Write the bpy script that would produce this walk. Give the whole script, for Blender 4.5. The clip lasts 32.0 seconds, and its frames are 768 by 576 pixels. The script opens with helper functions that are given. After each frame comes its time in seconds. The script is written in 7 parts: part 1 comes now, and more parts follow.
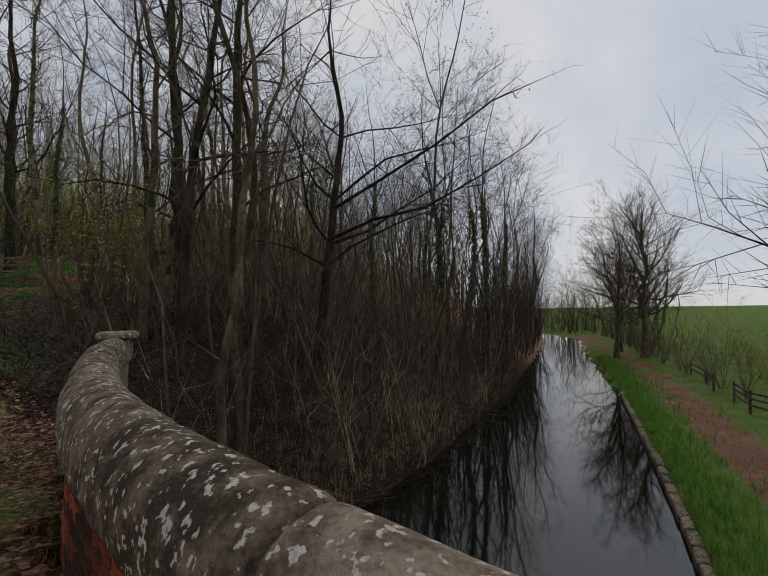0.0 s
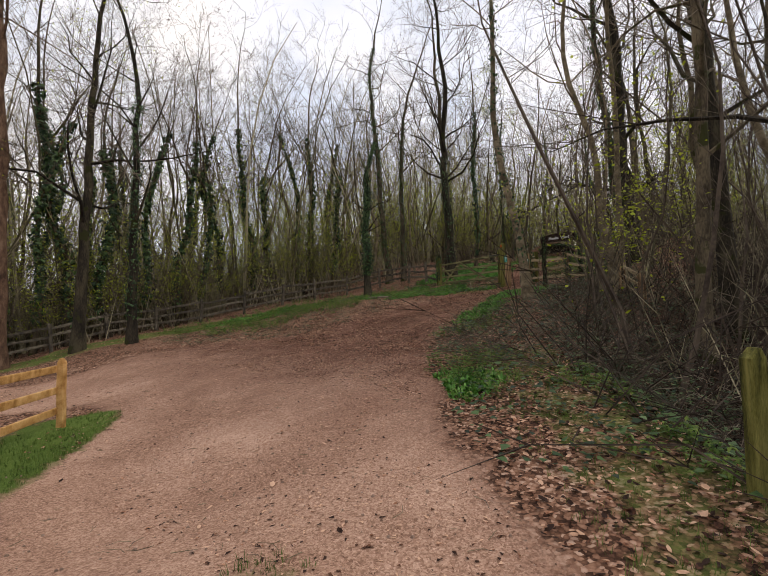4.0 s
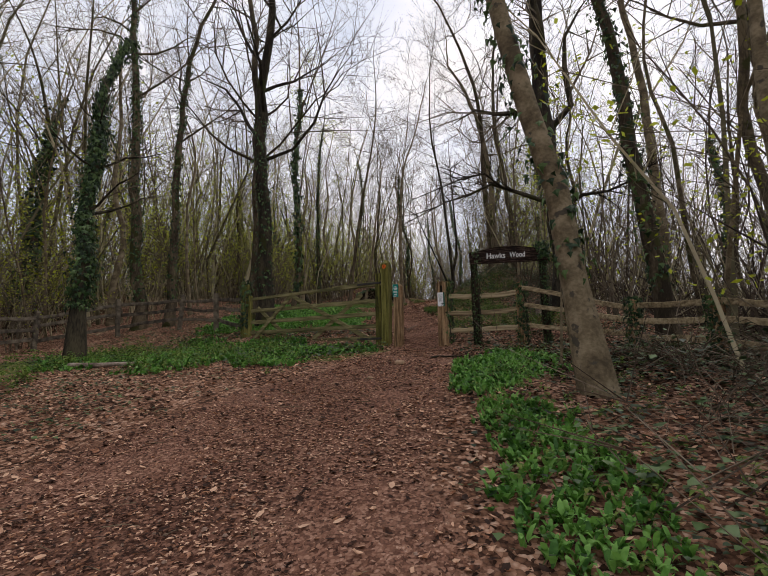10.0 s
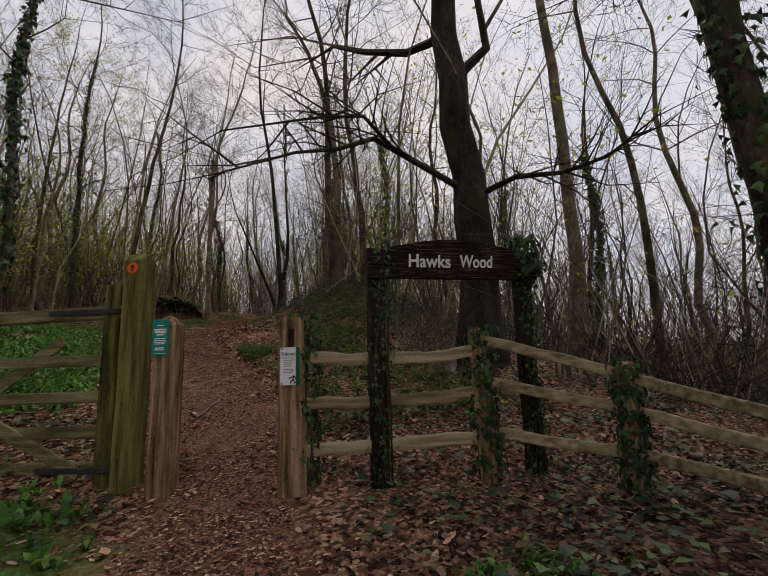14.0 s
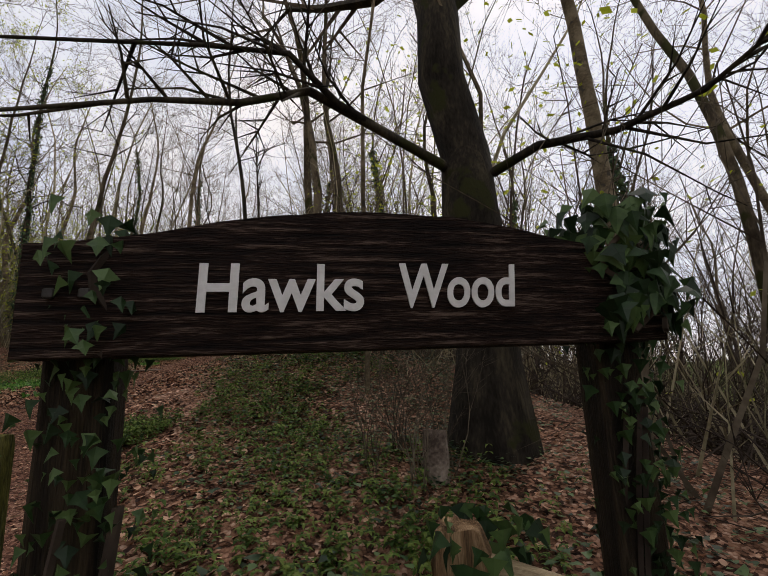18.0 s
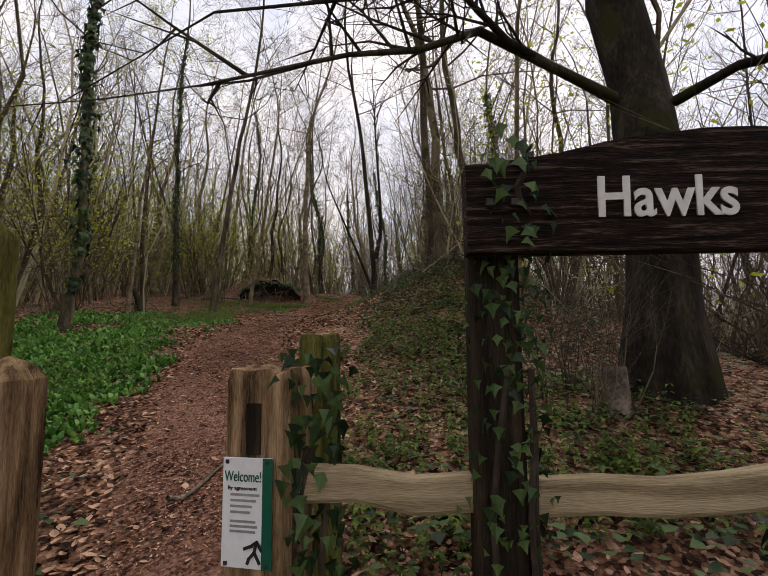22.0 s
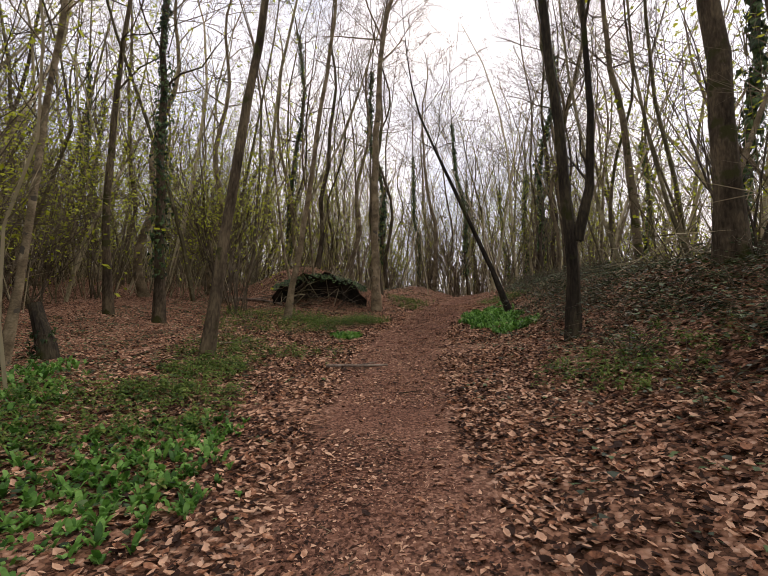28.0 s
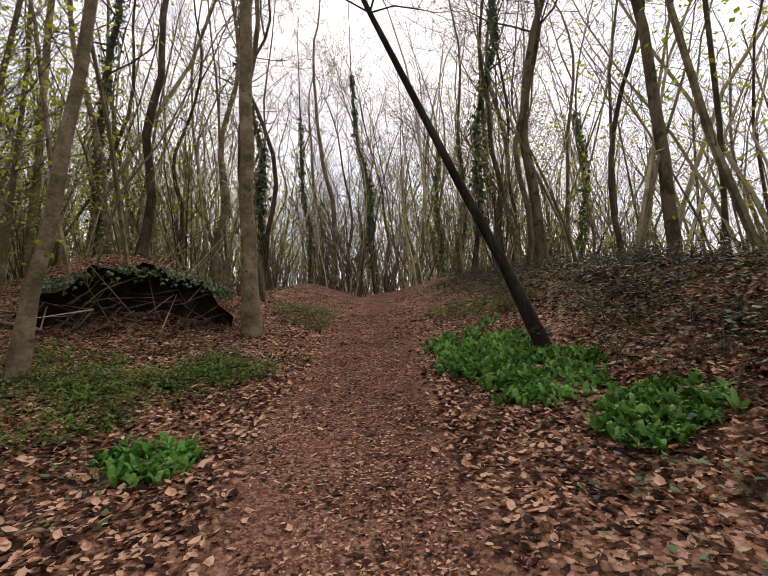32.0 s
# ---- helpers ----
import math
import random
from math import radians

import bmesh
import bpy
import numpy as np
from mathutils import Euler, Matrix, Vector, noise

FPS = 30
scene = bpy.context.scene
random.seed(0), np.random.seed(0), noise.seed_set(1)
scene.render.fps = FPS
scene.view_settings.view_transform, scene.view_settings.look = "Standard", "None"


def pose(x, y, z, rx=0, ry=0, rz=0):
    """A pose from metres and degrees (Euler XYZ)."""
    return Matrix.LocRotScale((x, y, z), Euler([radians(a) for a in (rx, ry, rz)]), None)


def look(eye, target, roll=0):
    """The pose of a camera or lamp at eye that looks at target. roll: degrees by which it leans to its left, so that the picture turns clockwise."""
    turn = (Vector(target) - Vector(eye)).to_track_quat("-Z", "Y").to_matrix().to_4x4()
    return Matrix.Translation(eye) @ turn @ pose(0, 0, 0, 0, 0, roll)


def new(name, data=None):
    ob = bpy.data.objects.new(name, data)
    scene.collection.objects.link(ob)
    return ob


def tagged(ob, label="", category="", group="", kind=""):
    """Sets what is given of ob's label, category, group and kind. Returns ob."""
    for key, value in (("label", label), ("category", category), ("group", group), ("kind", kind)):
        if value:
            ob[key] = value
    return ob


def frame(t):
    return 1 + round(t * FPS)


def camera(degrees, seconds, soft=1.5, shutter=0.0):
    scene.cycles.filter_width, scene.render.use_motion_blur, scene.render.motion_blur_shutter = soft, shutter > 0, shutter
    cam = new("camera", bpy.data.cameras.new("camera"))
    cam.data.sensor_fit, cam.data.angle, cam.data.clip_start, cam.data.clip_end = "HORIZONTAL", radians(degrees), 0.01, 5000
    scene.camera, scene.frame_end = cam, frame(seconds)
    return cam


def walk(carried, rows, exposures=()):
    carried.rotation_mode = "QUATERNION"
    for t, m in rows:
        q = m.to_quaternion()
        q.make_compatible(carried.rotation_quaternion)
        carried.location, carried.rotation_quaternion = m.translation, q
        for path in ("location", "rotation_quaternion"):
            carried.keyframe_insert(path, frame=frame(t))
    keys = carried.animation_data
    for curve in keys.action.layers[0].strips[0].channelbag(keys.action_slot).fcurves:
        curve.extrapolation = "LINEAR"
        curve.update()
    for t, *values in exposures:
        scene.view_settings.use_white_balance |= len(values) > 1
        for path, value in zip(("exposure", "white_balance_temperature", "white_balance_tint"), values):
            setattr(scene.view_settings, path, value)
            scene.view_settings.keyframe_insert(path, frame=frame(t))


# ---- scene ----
cam = camera(82.0, 32.0, 0.9)
PATH = [
    (0, (0.000, 0.000, 1.350), (-0.035, 1.997, 1.450), 0.7),
    (0.5, (-0.700, 0.183, 1.282), (-1.258, 2.102, 1.354), 3.2),
    (1, (-1.438, 0.351, 1.298), (-2.467, 2.066, 1.328), 2.8),
    (1.5, (-2.160, 0.576, 1.343), (-3.331, 2.197, 1.370), 1.6),
    (2, (-2.893, 0.869, 1.388), (-4.214, 2.371, 1.411), 0.4),
    (2.5, (-3.616, 1.270, 1.412), (-4.991, 2.722, 1.436), -0.3),
    (3, (-4.322, 1.858, 1.449), (-5.727, 3.281, 1.484), -0.9),
    (3.5, (-4.973, 2.422, 1.475), (-6.385, 3.837, 1.543), -1.1),
    (5.5, (-7.837, 4.512, 1.339), (-9.141, 6.020, 1.496), -1.2),
    (6, (-8.440, 5.053, 1.416), (-9.716, 6.584, 1.593), -0.3),
    (6.5, (-8.946, 5.638, 1.485), (-10.170, 7.206, 1.692), 0.0),
    (7, (-9.518, 6.204, 1.550), (-10.658, 7.831, 1.784), 0.1),
    (7.5, (-10.005, 6.798, 1.615), (-11.065, 8.476, 1.866), -0.1),
    (8, (-10.471, 7.411, 1.718), (-11.416, 9.155, 1.976), -0.5),
    (8.5, (-10.907, 8.020, 1.789), (-11.710, 9.830, 2.067), 0.2),
    (9, (-11.283, 8.668, 1.876), (-12.004, 10.511, 2.163), -0.4),
    (9.5, (-11.699, 9.277, 1.952), (-12.311, 11.158, 2.248), -0.4),
    (10, (-12.070, 9.961, 2.034), (-12.591, 11.868, 2.335), -0.8),
    (10.5, (-12.425, 10.606, 2.162), (-12.932, 12.521, 2.438), -0.7),
    (11, (-12.718, 11.232, 2.328), (-13.179, 13.159, 2.602), -0.5),
    (11.5, (-12.860, 11.853, 2.435), (-13.256, 13.794, 2.709), -0.7),
    (12, (-13.001, 12.457, 2.555), (-13.288, 14.418, 2.828), -0.7),
    (12.5, (-13.053, 13.044, 2.695), (-13.214, 15.016, 2.991), -0.4),
    (13, (-13.080, 13.687, 2.833), (-13.141, 15.664, 3.131), -0.5),
    (13.5, (-13.111, 14.284, 2.945), (-13.037, 16.257, 3.262), -0.9),
    (14, (-13.013, 15.015, 3.085), (-12.722, 16.967, 3.411), -1.6),
    (14.5, (-12.917, 15.625, 3.219), (-12.409, 17.535, 3.524), -1.6),
    (16.5, (-12.230, 17.199, 3.605), (-11.731, 19.092, 4.014), -4.2),
    (17, (-12.110, 17.282, 3.623), (-11.731, 19.200, 4.043), -3.8),
    (17.5, (-12.074, 17.333, 3.646), (-11.762, 19.263, 4.069), -2.9),
    (18, (-12.081, 17.322, 3.626), (-11.832, 19.260, 4.051), -2.7),
    (18.5, (-12.065, 17.301, 3.634), (-11.852, 19.247, 4.042), -3.0),
    (19, (-12.074, 17.317, 3.613), (-11.875, 19.266, 4.017), -3.2),
    (19.5, (-12.064, 17.295, 3.620), (-11.882, 19.246, 4.022), -3.3),
    (20, (-12.092, 17.295, 3.614), (-11.925, 19.245, 4.026), -2.8),
    (20.5, (-12.076, 17.273, 3.602), (-11.931, 19.227, 4.002), -2.8),
    (21, (-12.149, 17.264, 3.563), (-12.027, 19.229, 3.912), -2.7),
    (21.5, (-12.404, 17.203, 3.522), (-12.378, 19.179, 3.826), -1.6),
    (22, (-12.759, 17.140, 3.494), (-12.946, 19.118, 3.728), -0.8),
    (22.5, (-13.105, 17.305, 3.451), (-13.477, 19.265, 3.584), -2.0),
    (23, (-13.450, 17.765, 3.511), (-13.810, 19.730, 3.618), -2.3),
    (23.5, (-13.755, 18.310, 3.639), (-14.058, 20.283, 3.774), -2.0),
    (24, (-13.989, 18.998, 3.753), (-14.269, 20.972, 3.905), -1.9),
    (24.5, (-14.234, 19.672, 3.862), (-14.551, 21.642, 3.993), -2.1),
    (25, (-14.487, 20.363, 4.002), (-14.820, 22.332, 4.117), -2.6),
    (25.5, (-14.709, 20.999, 4.131), (-15.085, 22.959, 4.249), -2.5),
    (27.5, (-15.575, 23.776, 4.822), (-15.929, 25.739, 4.961), 0.1),
    (28, (-15.730, 24.507, 4.922), (-16.090, 26.468, 5.072), 0.5),
    (28.5, (-15.927, 25.256, 5.020), (-16.278, 27.218, 5.185), 0.7),
    (29, (-16.124, 26.008, 5.118), (-16.423, 27.977, 5.302), 0.2),
    (29.5, (-16.321, 26.664, 5.171), (-16.550, 28.641, 5.365), -0.1),
    (30, (-16.468, 27.363, 5.221), (-16.622, 29.348, 5.413), -0.6),
    (30.5, (-16.620, 27.958, 5.283), (-16.673, 29.950, 5.447), -0.7),
    (31, (-16.721, 28.685, 5.357), (-16.643, 30.678, 5.504), -0.8),
    (31.5, (-16.749, 29.347, 5.454), (-16.628, 31.339, 5.575), -1.4),
    (32, (-16.791, 30.082, 5.516), (-16.621, 32.071, 5.633), -1.2),
]
walk(cam, [(t, look(eye, target, roll)) for t, eye, target, roll in PATH],
     exposures=[(0, -0.82, 6500, 9), (0.5, -0.55, 6700, 12), (1.2, -0.1, 6900, 14), (3, 0.08, 6900, 14), (6, -0.12, 6900, 12), (7, -0.12, 6900, 12), (9, -0.12, 6800, 14), (12, 0.05, 6900, 15), (13, -0.1, 6900, 16), (14, -0.45, 7000, 16), (16.5, -0.3, 6900, 15), (19, -0.15, 6900, 15), (22, 0.05, 7000, 16), (23, 0.4, 7200, 17), (24, 0.28, 7200, 18), (28, 0.36, 7200, 18), (30, 0.3, 7100, 18), (31, 0.36, 7100, 18), (32, 0.42, 7200, 17)])

# ---- world and sun ----
world = bpy.data.worlds.new("overcast_sky")
scene.world = world
world.use_nodes = True
wt = world.node_tree
wt.nodes.clear()
w_sky = wt.nodes.new("ShaderNodeTexSky")
w_sky.sky_type = "NISHITA"
w_sky.sun_disc = False
w_sky.sun_elevation = radians(42)
w_sky.sun_rotation = radians(36)
w_noise = wt.nodes.new("ShaderNodeTexNoise")
w_noise.inputs["Scale"].default_value = 2.6
w_noise.inputs["Detail"].default_value = 5
w_ramp = wt.nodes.new("ShaderNodeValToRGB")
w_ramp.color_ramp.elements[0].position, w_ramp.color_ramp.elements[1].position = 0.36, 0.66
w_ramp.color_ramp.elements[0].color = (8.6, 9.5, 11.2, 1)
w_ramp.color_ramp.elements[1].color = (13.6, 13.4, 13.4, 1)
w_mix = wt.nodes.new("ShaderNodeMix")
w_mix.data_type = "RGBA"
w_mix.inputs["Factor"].default_value = 0.86
w_bg = wt.nodes.new("ShaderNodeBackground")
w_bg.inputs["Strength"].default_value = 0.1
w_out = wt.nodes.new("ShaderNodeOutputWorld")
wt.links.new(w_noise.outputs["Fac"], w_ramp.inputs["Fac"])
wt.links.new(w_sky.outputs["Color"], w_mix.inputs["A"])
wt.links.new(w_ramp.outputs["Color"], w_mix.inputs["B"])
wt.links.new(w_mix.outputs["Result"], w_bg.inputs["Color"])
wt.links.new(w_bg.outputs["Background"], w_out.inputs["Surface"])
sun_data = bpy.data.lights.new("sun", "SUN")
sun_data.energy, sun_data.angle, sun_data.color = 1.3, radians(20), (1.0, 0.96, 0.9)
sun = new("sun", sun_data)
sun.matrix_world = look((0, 0, 30), (-13, -18, 0))

# ---- materials ----
MATS = {}


def mat(name, cols, scale=6.0, rough=0.85, bump=0.3, fine=60.0, stretch=(1, 1, 1), rand=0.0, island=0.0, metal=0.0, spots=None, spec=0.15, thin=0.0):
    """A procedural material: a colour ramp over two scales of noise, bump, and variation by object or island."""
    if name in MATS:
        return MATS[name]
    m = bpy.data.materials.new(name)
    m.use_nodes = True
    nt = m.node_tree
    n, l = nt.nodes, nt.links
    b = n["Principled BSDF"]
    tc = n.new("ShaderNodeTexCoord")
    mp = n.new("ShaderNodeMapping")
    mp.inputs["Scale"].default_value = stretch
    l.new(tc.outputs["Object"], mp.inputs["Vector"])
    n1 = n.new("ShaderNodeTexNoise")
    n1.inputs["Scale"].default_value, n1.inputs["Detail"].default_value = scale, 6
    n2 = n.new("ShaderNodeTexNoise")
    n2.inputs["Scale"].default_value, n2.inputs["Detail"].default_value = fine, 3
    l.new(mp.outputs["Vector"], n1.inputs["Vector"])
    l.new(mp.outputs["Vector"], n2.inputs["Vector"])
    add = n.new("ShaderNodeMath")
    add.operation = "MULTIPLY_ADD"
    add.inputs[1].default_value = 0.45
    l.new(n2.outputs["Fac"], add.inputs[0])
    l.new(n1.outputs["Fac"], add.inputs[2])
    sub = n.new("ShaderNodeMath")
    sub.operation = "SUBTRACT"
    sub.inputs[1].default_value = 0.225
    l.new(add.outputs[0], sub.inputs[0])
    fac = sub.outputs[0]
    if rand or island:
        src = n.new("ShaderNodeObjectInfo").outputs["Random"] if rand else n.new("ShaderNodeNewGeometry").outputs["Random Per Island"]
        ma = n.new("ShaderNodeMath")
        ma.operation = "MULTIPLY_ADD"
        ma.inputs[1].default_value = rand or island
        l.new(src, ma.inputs[0])
        l.new(fac, ma.inputs[2])
        sb = n.new("ShaderNodeMath")
        sb.operation = "SUBTRACT"
        sb.inputs[1].default_value = (rand or island) / 2
        l.new(ma.outputs[0], sb.inputs[0])
        fac = sb.outputs[0]
    rp = n.new("ShaderNodeValToRGB")
    e = rp.color_ramp.elements
    pos = np.linspace(0.3, 0.7, len(cols))
    e[0].position, e[0].color = pos[0], (*cols[0], 1)
    e[1].position, e[1].color = pos[-1], (*cols[-1], 1)
    for p, c in zip(pos[1:-1], cols[1:-1]):
        e.new(p).color = (*c, 1)
    l.new(fac, rp.inputs["Fac"])
    colour = rp.outputs["Color"]
    if spots:
        sc, lim, sp = spots
        n3 = n.new("ShaderNodeTexNoise")
        n3.inputs["Scale"].default_value, n3.inputs["Detail"].default_value = sc, 4
        l.new(tc.outputs["Object"], n3.inputs["Vector"])
        r3 = n.new("ShaderNodeValToRGB")
        r3.color_ramp.elements[0].position, r3.color_ramp.elements[1].position = lim, lim + 0.04
        l.new(n3.outputs["Fac"], r3.inputs["Fac"])
        mx = n.new("ShaderNodeMix")
        mx.data_type = "RGBA"
        l.new(r3.outputs["Color"], mx.inputs["Factor"])
        l.new(colour, mx.inputs["A"])
        mx.inputs["B"].default_value = (*sp, 1)
        colour = mx.outputs["Result"]
    l.new(colour, b.inputs["Base Color"])
    b.inputs["Roughness"].default_value = rough
    b.inputs["Metallic"].default_value = metal
    b.inputs["Specular IOR Level"].default_value = spec
    if bump:
        bp = n.new("ShaderNodeBump")
        bp.inputs["Strength"].default_value, bp.inputs["Distance"].default_value = bump, 0.02
        l.new(add.outputs[0], bp.inputs["Height"])
        l.new(bp.outputs["Normal"], b.inputs["Normal"])
    if thin:
        tr = n.new("ShaderNodeBsdfTranslucent")
        ms = n.new("ShaderNodeMixShader")
        ms.inputs["Fac"].default_value = thin
        l.new(colour, tr.inputs["Color"])
        l.new(b.outputs["BSDF"], ms.inputs[1])
        l.new(tr.outputs["BSDF"], ms.inputs[2])
        l.new(ms.outputs["Shader"], n["Material Output"].inputs["Surface"])
    MATS[name] = m
    return m


BARK = mat("bark_grey_brown", [(0.02903, 0.02178, 0.01452), (0.07547, 0.05807, 0.03775), (0.1524, 0.1205, 0.07547)], 5, 0.95, 0.6, 40, (1, 1, 0.3), rand=0.25, spots=(2.2, 0.56, (0.045, 0.046, 0.016)))
BARK_DARK = mat("bark_dark", [(0.01125, 0.009, 0.00675), (0.02925, 0.02363, 0.01688), (0.0675, 0.05625, 0.03375)], 5, 0.95, 0.7, 40, (1, 1, 0.25), rand=0.2, spots=(2.2, 0.58, (0.03, 0.031, 0.01)))
BARK_PALE = mat("bark_pale_smooth", [(0.075, 0.0575, 0.035), (0.1562, 0.1225, 0.075), (0.2625, 0.21, 0.1375)], 4, 0.85, 0.4, 30, (1, 1, 1.2), spots=(7, 0.62, (0.07, 0.06, 0.045)))
BARK_PINE = mat("bark_pine_reddish", [(0.05, 0.03, 0.02), (0.12, 0.07, 0.045), (0.2, 0.13, 0.085)], 8, 0.95, 0.8, 50, (1, 1, 0.4))
# Half the tone of TWIG_MID: canal-bank shade is put into this colour
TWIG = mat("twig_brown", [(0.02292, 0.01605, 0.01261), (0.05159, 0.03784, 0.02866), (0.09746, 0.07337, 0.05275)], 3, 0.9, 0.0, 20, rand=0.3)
TWIG_MID = mat("twig_grey_brown", [(0.05, 0.038, 0.027), (0.105, 0.083, 0.058), (0.19, 0.155, 0.11)], 3, 0.9, 0.0, 20, rand=0.3, spec=0.15)
TWIG_PALE = mat("dead_twig_pale", [(0.05, 0.036, 0.026), (0.11, 0.083, 0.06), (0.22, 0.175, 0.13)], 3, 0.9, 0.0, 20, island=0.5)
# Olive bark, lightened so the haze of the distant wood is in its tone
SAPLING = mat("sapling_bark_olive", [(0.0885, 0.0767, 0.04425), (0.2065, 0.1799, 0.1062), (0.3687, 0.3171, 0.2065)], 3, 0.9, 0.0, 20, island=0.6, spec=0.15)
IVY = mat("ivy_leaf_dark", [(0.009234, 0.02462, 0.007694), (0.02462, 0.05849, 0.01693), (0.07696, 0.1308, 0.04001)], 3, 0.5, 0.0, 30, island=0.7, spec=0.28, thin=0.12)
YOUNG = mat("young_leaf_green", [(0.22, 0.26, 0.015), (0.38, 0.43, 0.03), (0.5, 0.56, 0.07)], 3, 0.6, 0.0, 20, island=0.5, thin=0.5)
GARLIC = mat("wild_garlic_leaf", [(0.03163, 0.1075, 0.01518), (0.08222, 0.2214, 0.03163), (0.1771, 0.3668, 0.0759)], 3, 0.5, 0.0, 30, island=0.5, spec=0.3, thin=0.35)
HERB = mat("woodland_herb_leaf", [(0.0345, 0.07475, 0.0138), (0.08625, 0.1437, 0.0253), (0.1725, 0.23, 0.05175)], 3, 0.55, 0.0, 30, island=0.5, thin=0.35)
LITTER = mat("fallen_beech_leaf", [(0.03, 0.014, 0.009), (0.12, 0.05, 0.028), (0.34, 0.158, 0.086), (0.6, 0.38, 0.255)], 3, 0.75, 0.0, 40, island=0.85, thin=0.15, spec=0.2)
# Litter copy darkened in colour to imitate the shade under the trees
LITTER_SHADED = mat("shaded_fallen_leaf", [(0.012, 0.006, 0.004), (0.035, 0.017, 0.011), (0.08, 0.042, 0.027), (0.19, 0.12, 0.085)], 3, 0.8, 0.0, 40, island=0.8, spec=0.15)
GRASS = mat("grass_blade", [(0.035, 0.07, 0.012), (0.075, 0.13, 0.022), (0.14, 0.2, 0.045)], 3, 0.6, 0.0, 30, island=0.5, thin=0.3)
OAK = mat("weathered_oak_rail", [(0.11, 0.08, 0.045), (0.27, 0.205, 0.12), (0.43, 0.345, 0.215)], 4, 0.85, 0.6, 70, (0.5, 6, 6), rand=0.15)
OAK_POST = mat("weathered_oak_post", [(0.035, 0.02, 0.01), (0.22, 0.135, 0.07), (0.45, 0.305, 0.175)], 4, 0.9, 0.7, 60, (6, 6, 0.5), rand=0.15)
MOSSY = mat("mossy_green_timber", [(0.022, 0.023, 0.006), (0.105, 0.098, 0.022), (0.2, 0.185, 0.055)], 4, 0.85, 0.5, 60, (5, 5, 0.5), rand=0.1)
MOSSY_RAIL = mat("mossy_green_rail", [(0.049, 0.0476, 0.0196), (0.14, 0.1232, 0.056), (0.266, 0.231, 0.119)], 4, 0.85, 0.5, 60, (0.5, 5, 5), rand=0.1)
NEWWOOD = mat("fresh_sawn_timber", [(0.276, 0.138, 0.04025), (0.483, 0.2702, 0.092), (0.644, 0.4025, 0.1725)], 4, 0.75, 0.3, 60, (2, 2, 2), rand=0.1)
GREYWOOD = mat("grey_old_timber", [(0.03375, 0.02812, 0.0225), (0.09563, 0.07875, 0.0585), (0.18, 0.1519, 0.1125)], 4, 0.9, 0.6, 60, (2, 2, 2), rand=0.2)
SIGNWOOD = mat("dark_stained_board", [(0.003, 0.0016, 0.0012), (0.013, 0.0065, 0.0045), (0.03, 0.015, 0.01), (0.16, 0.11, 0.085)], 5, 0.75, 1.0, 40, (0.9, 9, 16), spec=0.15)
SIGNPOST = mat("dark_stained_post", [(0.006, 0.0045, 0.003), (0.018, 0.01275, 0.00825), (0.0525, 0.0375, 0.021)], 3, 0.8, 0.8, 34, (8, 8, 0.6))
LETTER = mat("white_routed_lettering", [(0.6, 0.59, 0.57), (0.72, 0.71, 0.69)], 20, 0.7, 0.2)
WHITE = mat("white_enamel", [(0.62, 0.63, 0.64), (0.74, 0.75, 0.76)], 6, 0.5, 0.05)
PALEGREY = mat("pale_grey_sign_back", [(0.5, 0.53, 0.58), (0.62, 0.65, 0.7)], 4, 0.45, 0.05)
STEEL = mat("galvanised_steel", [(0.2, 0.21, 0.22), (0.32, 0.33, 0.34)], 12, 0.5, 0.1, metal=0.6)
IRON = mat("dark_iron", [(0.02, 0.02, 0.02), (0.06, 0.055, 0.05)], 12, 0.6, 0.3, metal=0.4)
TEAL = mat("teal_plastic_sign", [(0.0, 0.16, 0.13), (0.005, 0.22, 0.175)], 5, 0.45, 0.05)
GREENP = mat("dark_green_panel", [(0.005, 0.07, 0.045), (0.01, 0.1, 0.06)], 5, 0.5, 0.05)
INK = mat("black_ink", [(0.012, 0.012, 0.012), (0.03, 0.03, 0.03)], 5, 0.6, 0.0)
GREYINK = mat("grey_ink", [(0.2, 0.2, 0.2), (0.28, 0.28, 0.28)], 5, 0.6, 0.0)
ORANGE = mat("orange_waymark", [(0.55, 0.1, 0.01), (0.68, 0.15, 0.02)], 5, 0.5, 0.0)
BRICK = mat("red_brick", [(0.03, 0.013, 0.009), (0.15, 0.035, 0.016), (0.29, 0.07, 0.028)], 6, 0.9, 0.6, 60, rand=0.7, spots=(5, 0.53, (0.03, 0.022, 0.016)))
MORTAR = mat("lime_mortar", [(0.09, 0.07, 0.055), (0.17, 0.14, 0.11)], 12, 0.95, 0.5)
COPING = mat("lichened_sandstone", [(0.045, 0.033, 0.023), (0.13, 0.1, 0.072), (0.23, 0.185, 0.14)], 9, 0.95, 1.0, 70, spots=(32, 0.59, (0.42, 0.39, 0.34)), rand=0.3, spec=0.1)
COBBLE = mat("pale_cobble", [(0.17, 0.11, 0.08), (0.3, 0.205, 0.155), (0.43, 0.32, 0.26)], 6, 0.85, 0.5, rand=0.3)
STONE = mat("loose_stone", [(0.22, 0.15, 0.1), (0.4, 0.28, 0.18)], 9, 0.85, 0.5)
DEADWOOD = mat("fallen_dead_wood", [(0.07, 0.05, 0.04), (0.18, 0.14, 0.11), (0.32, 0.26, 0.21)], 5, 0.9, 0.5, 40)
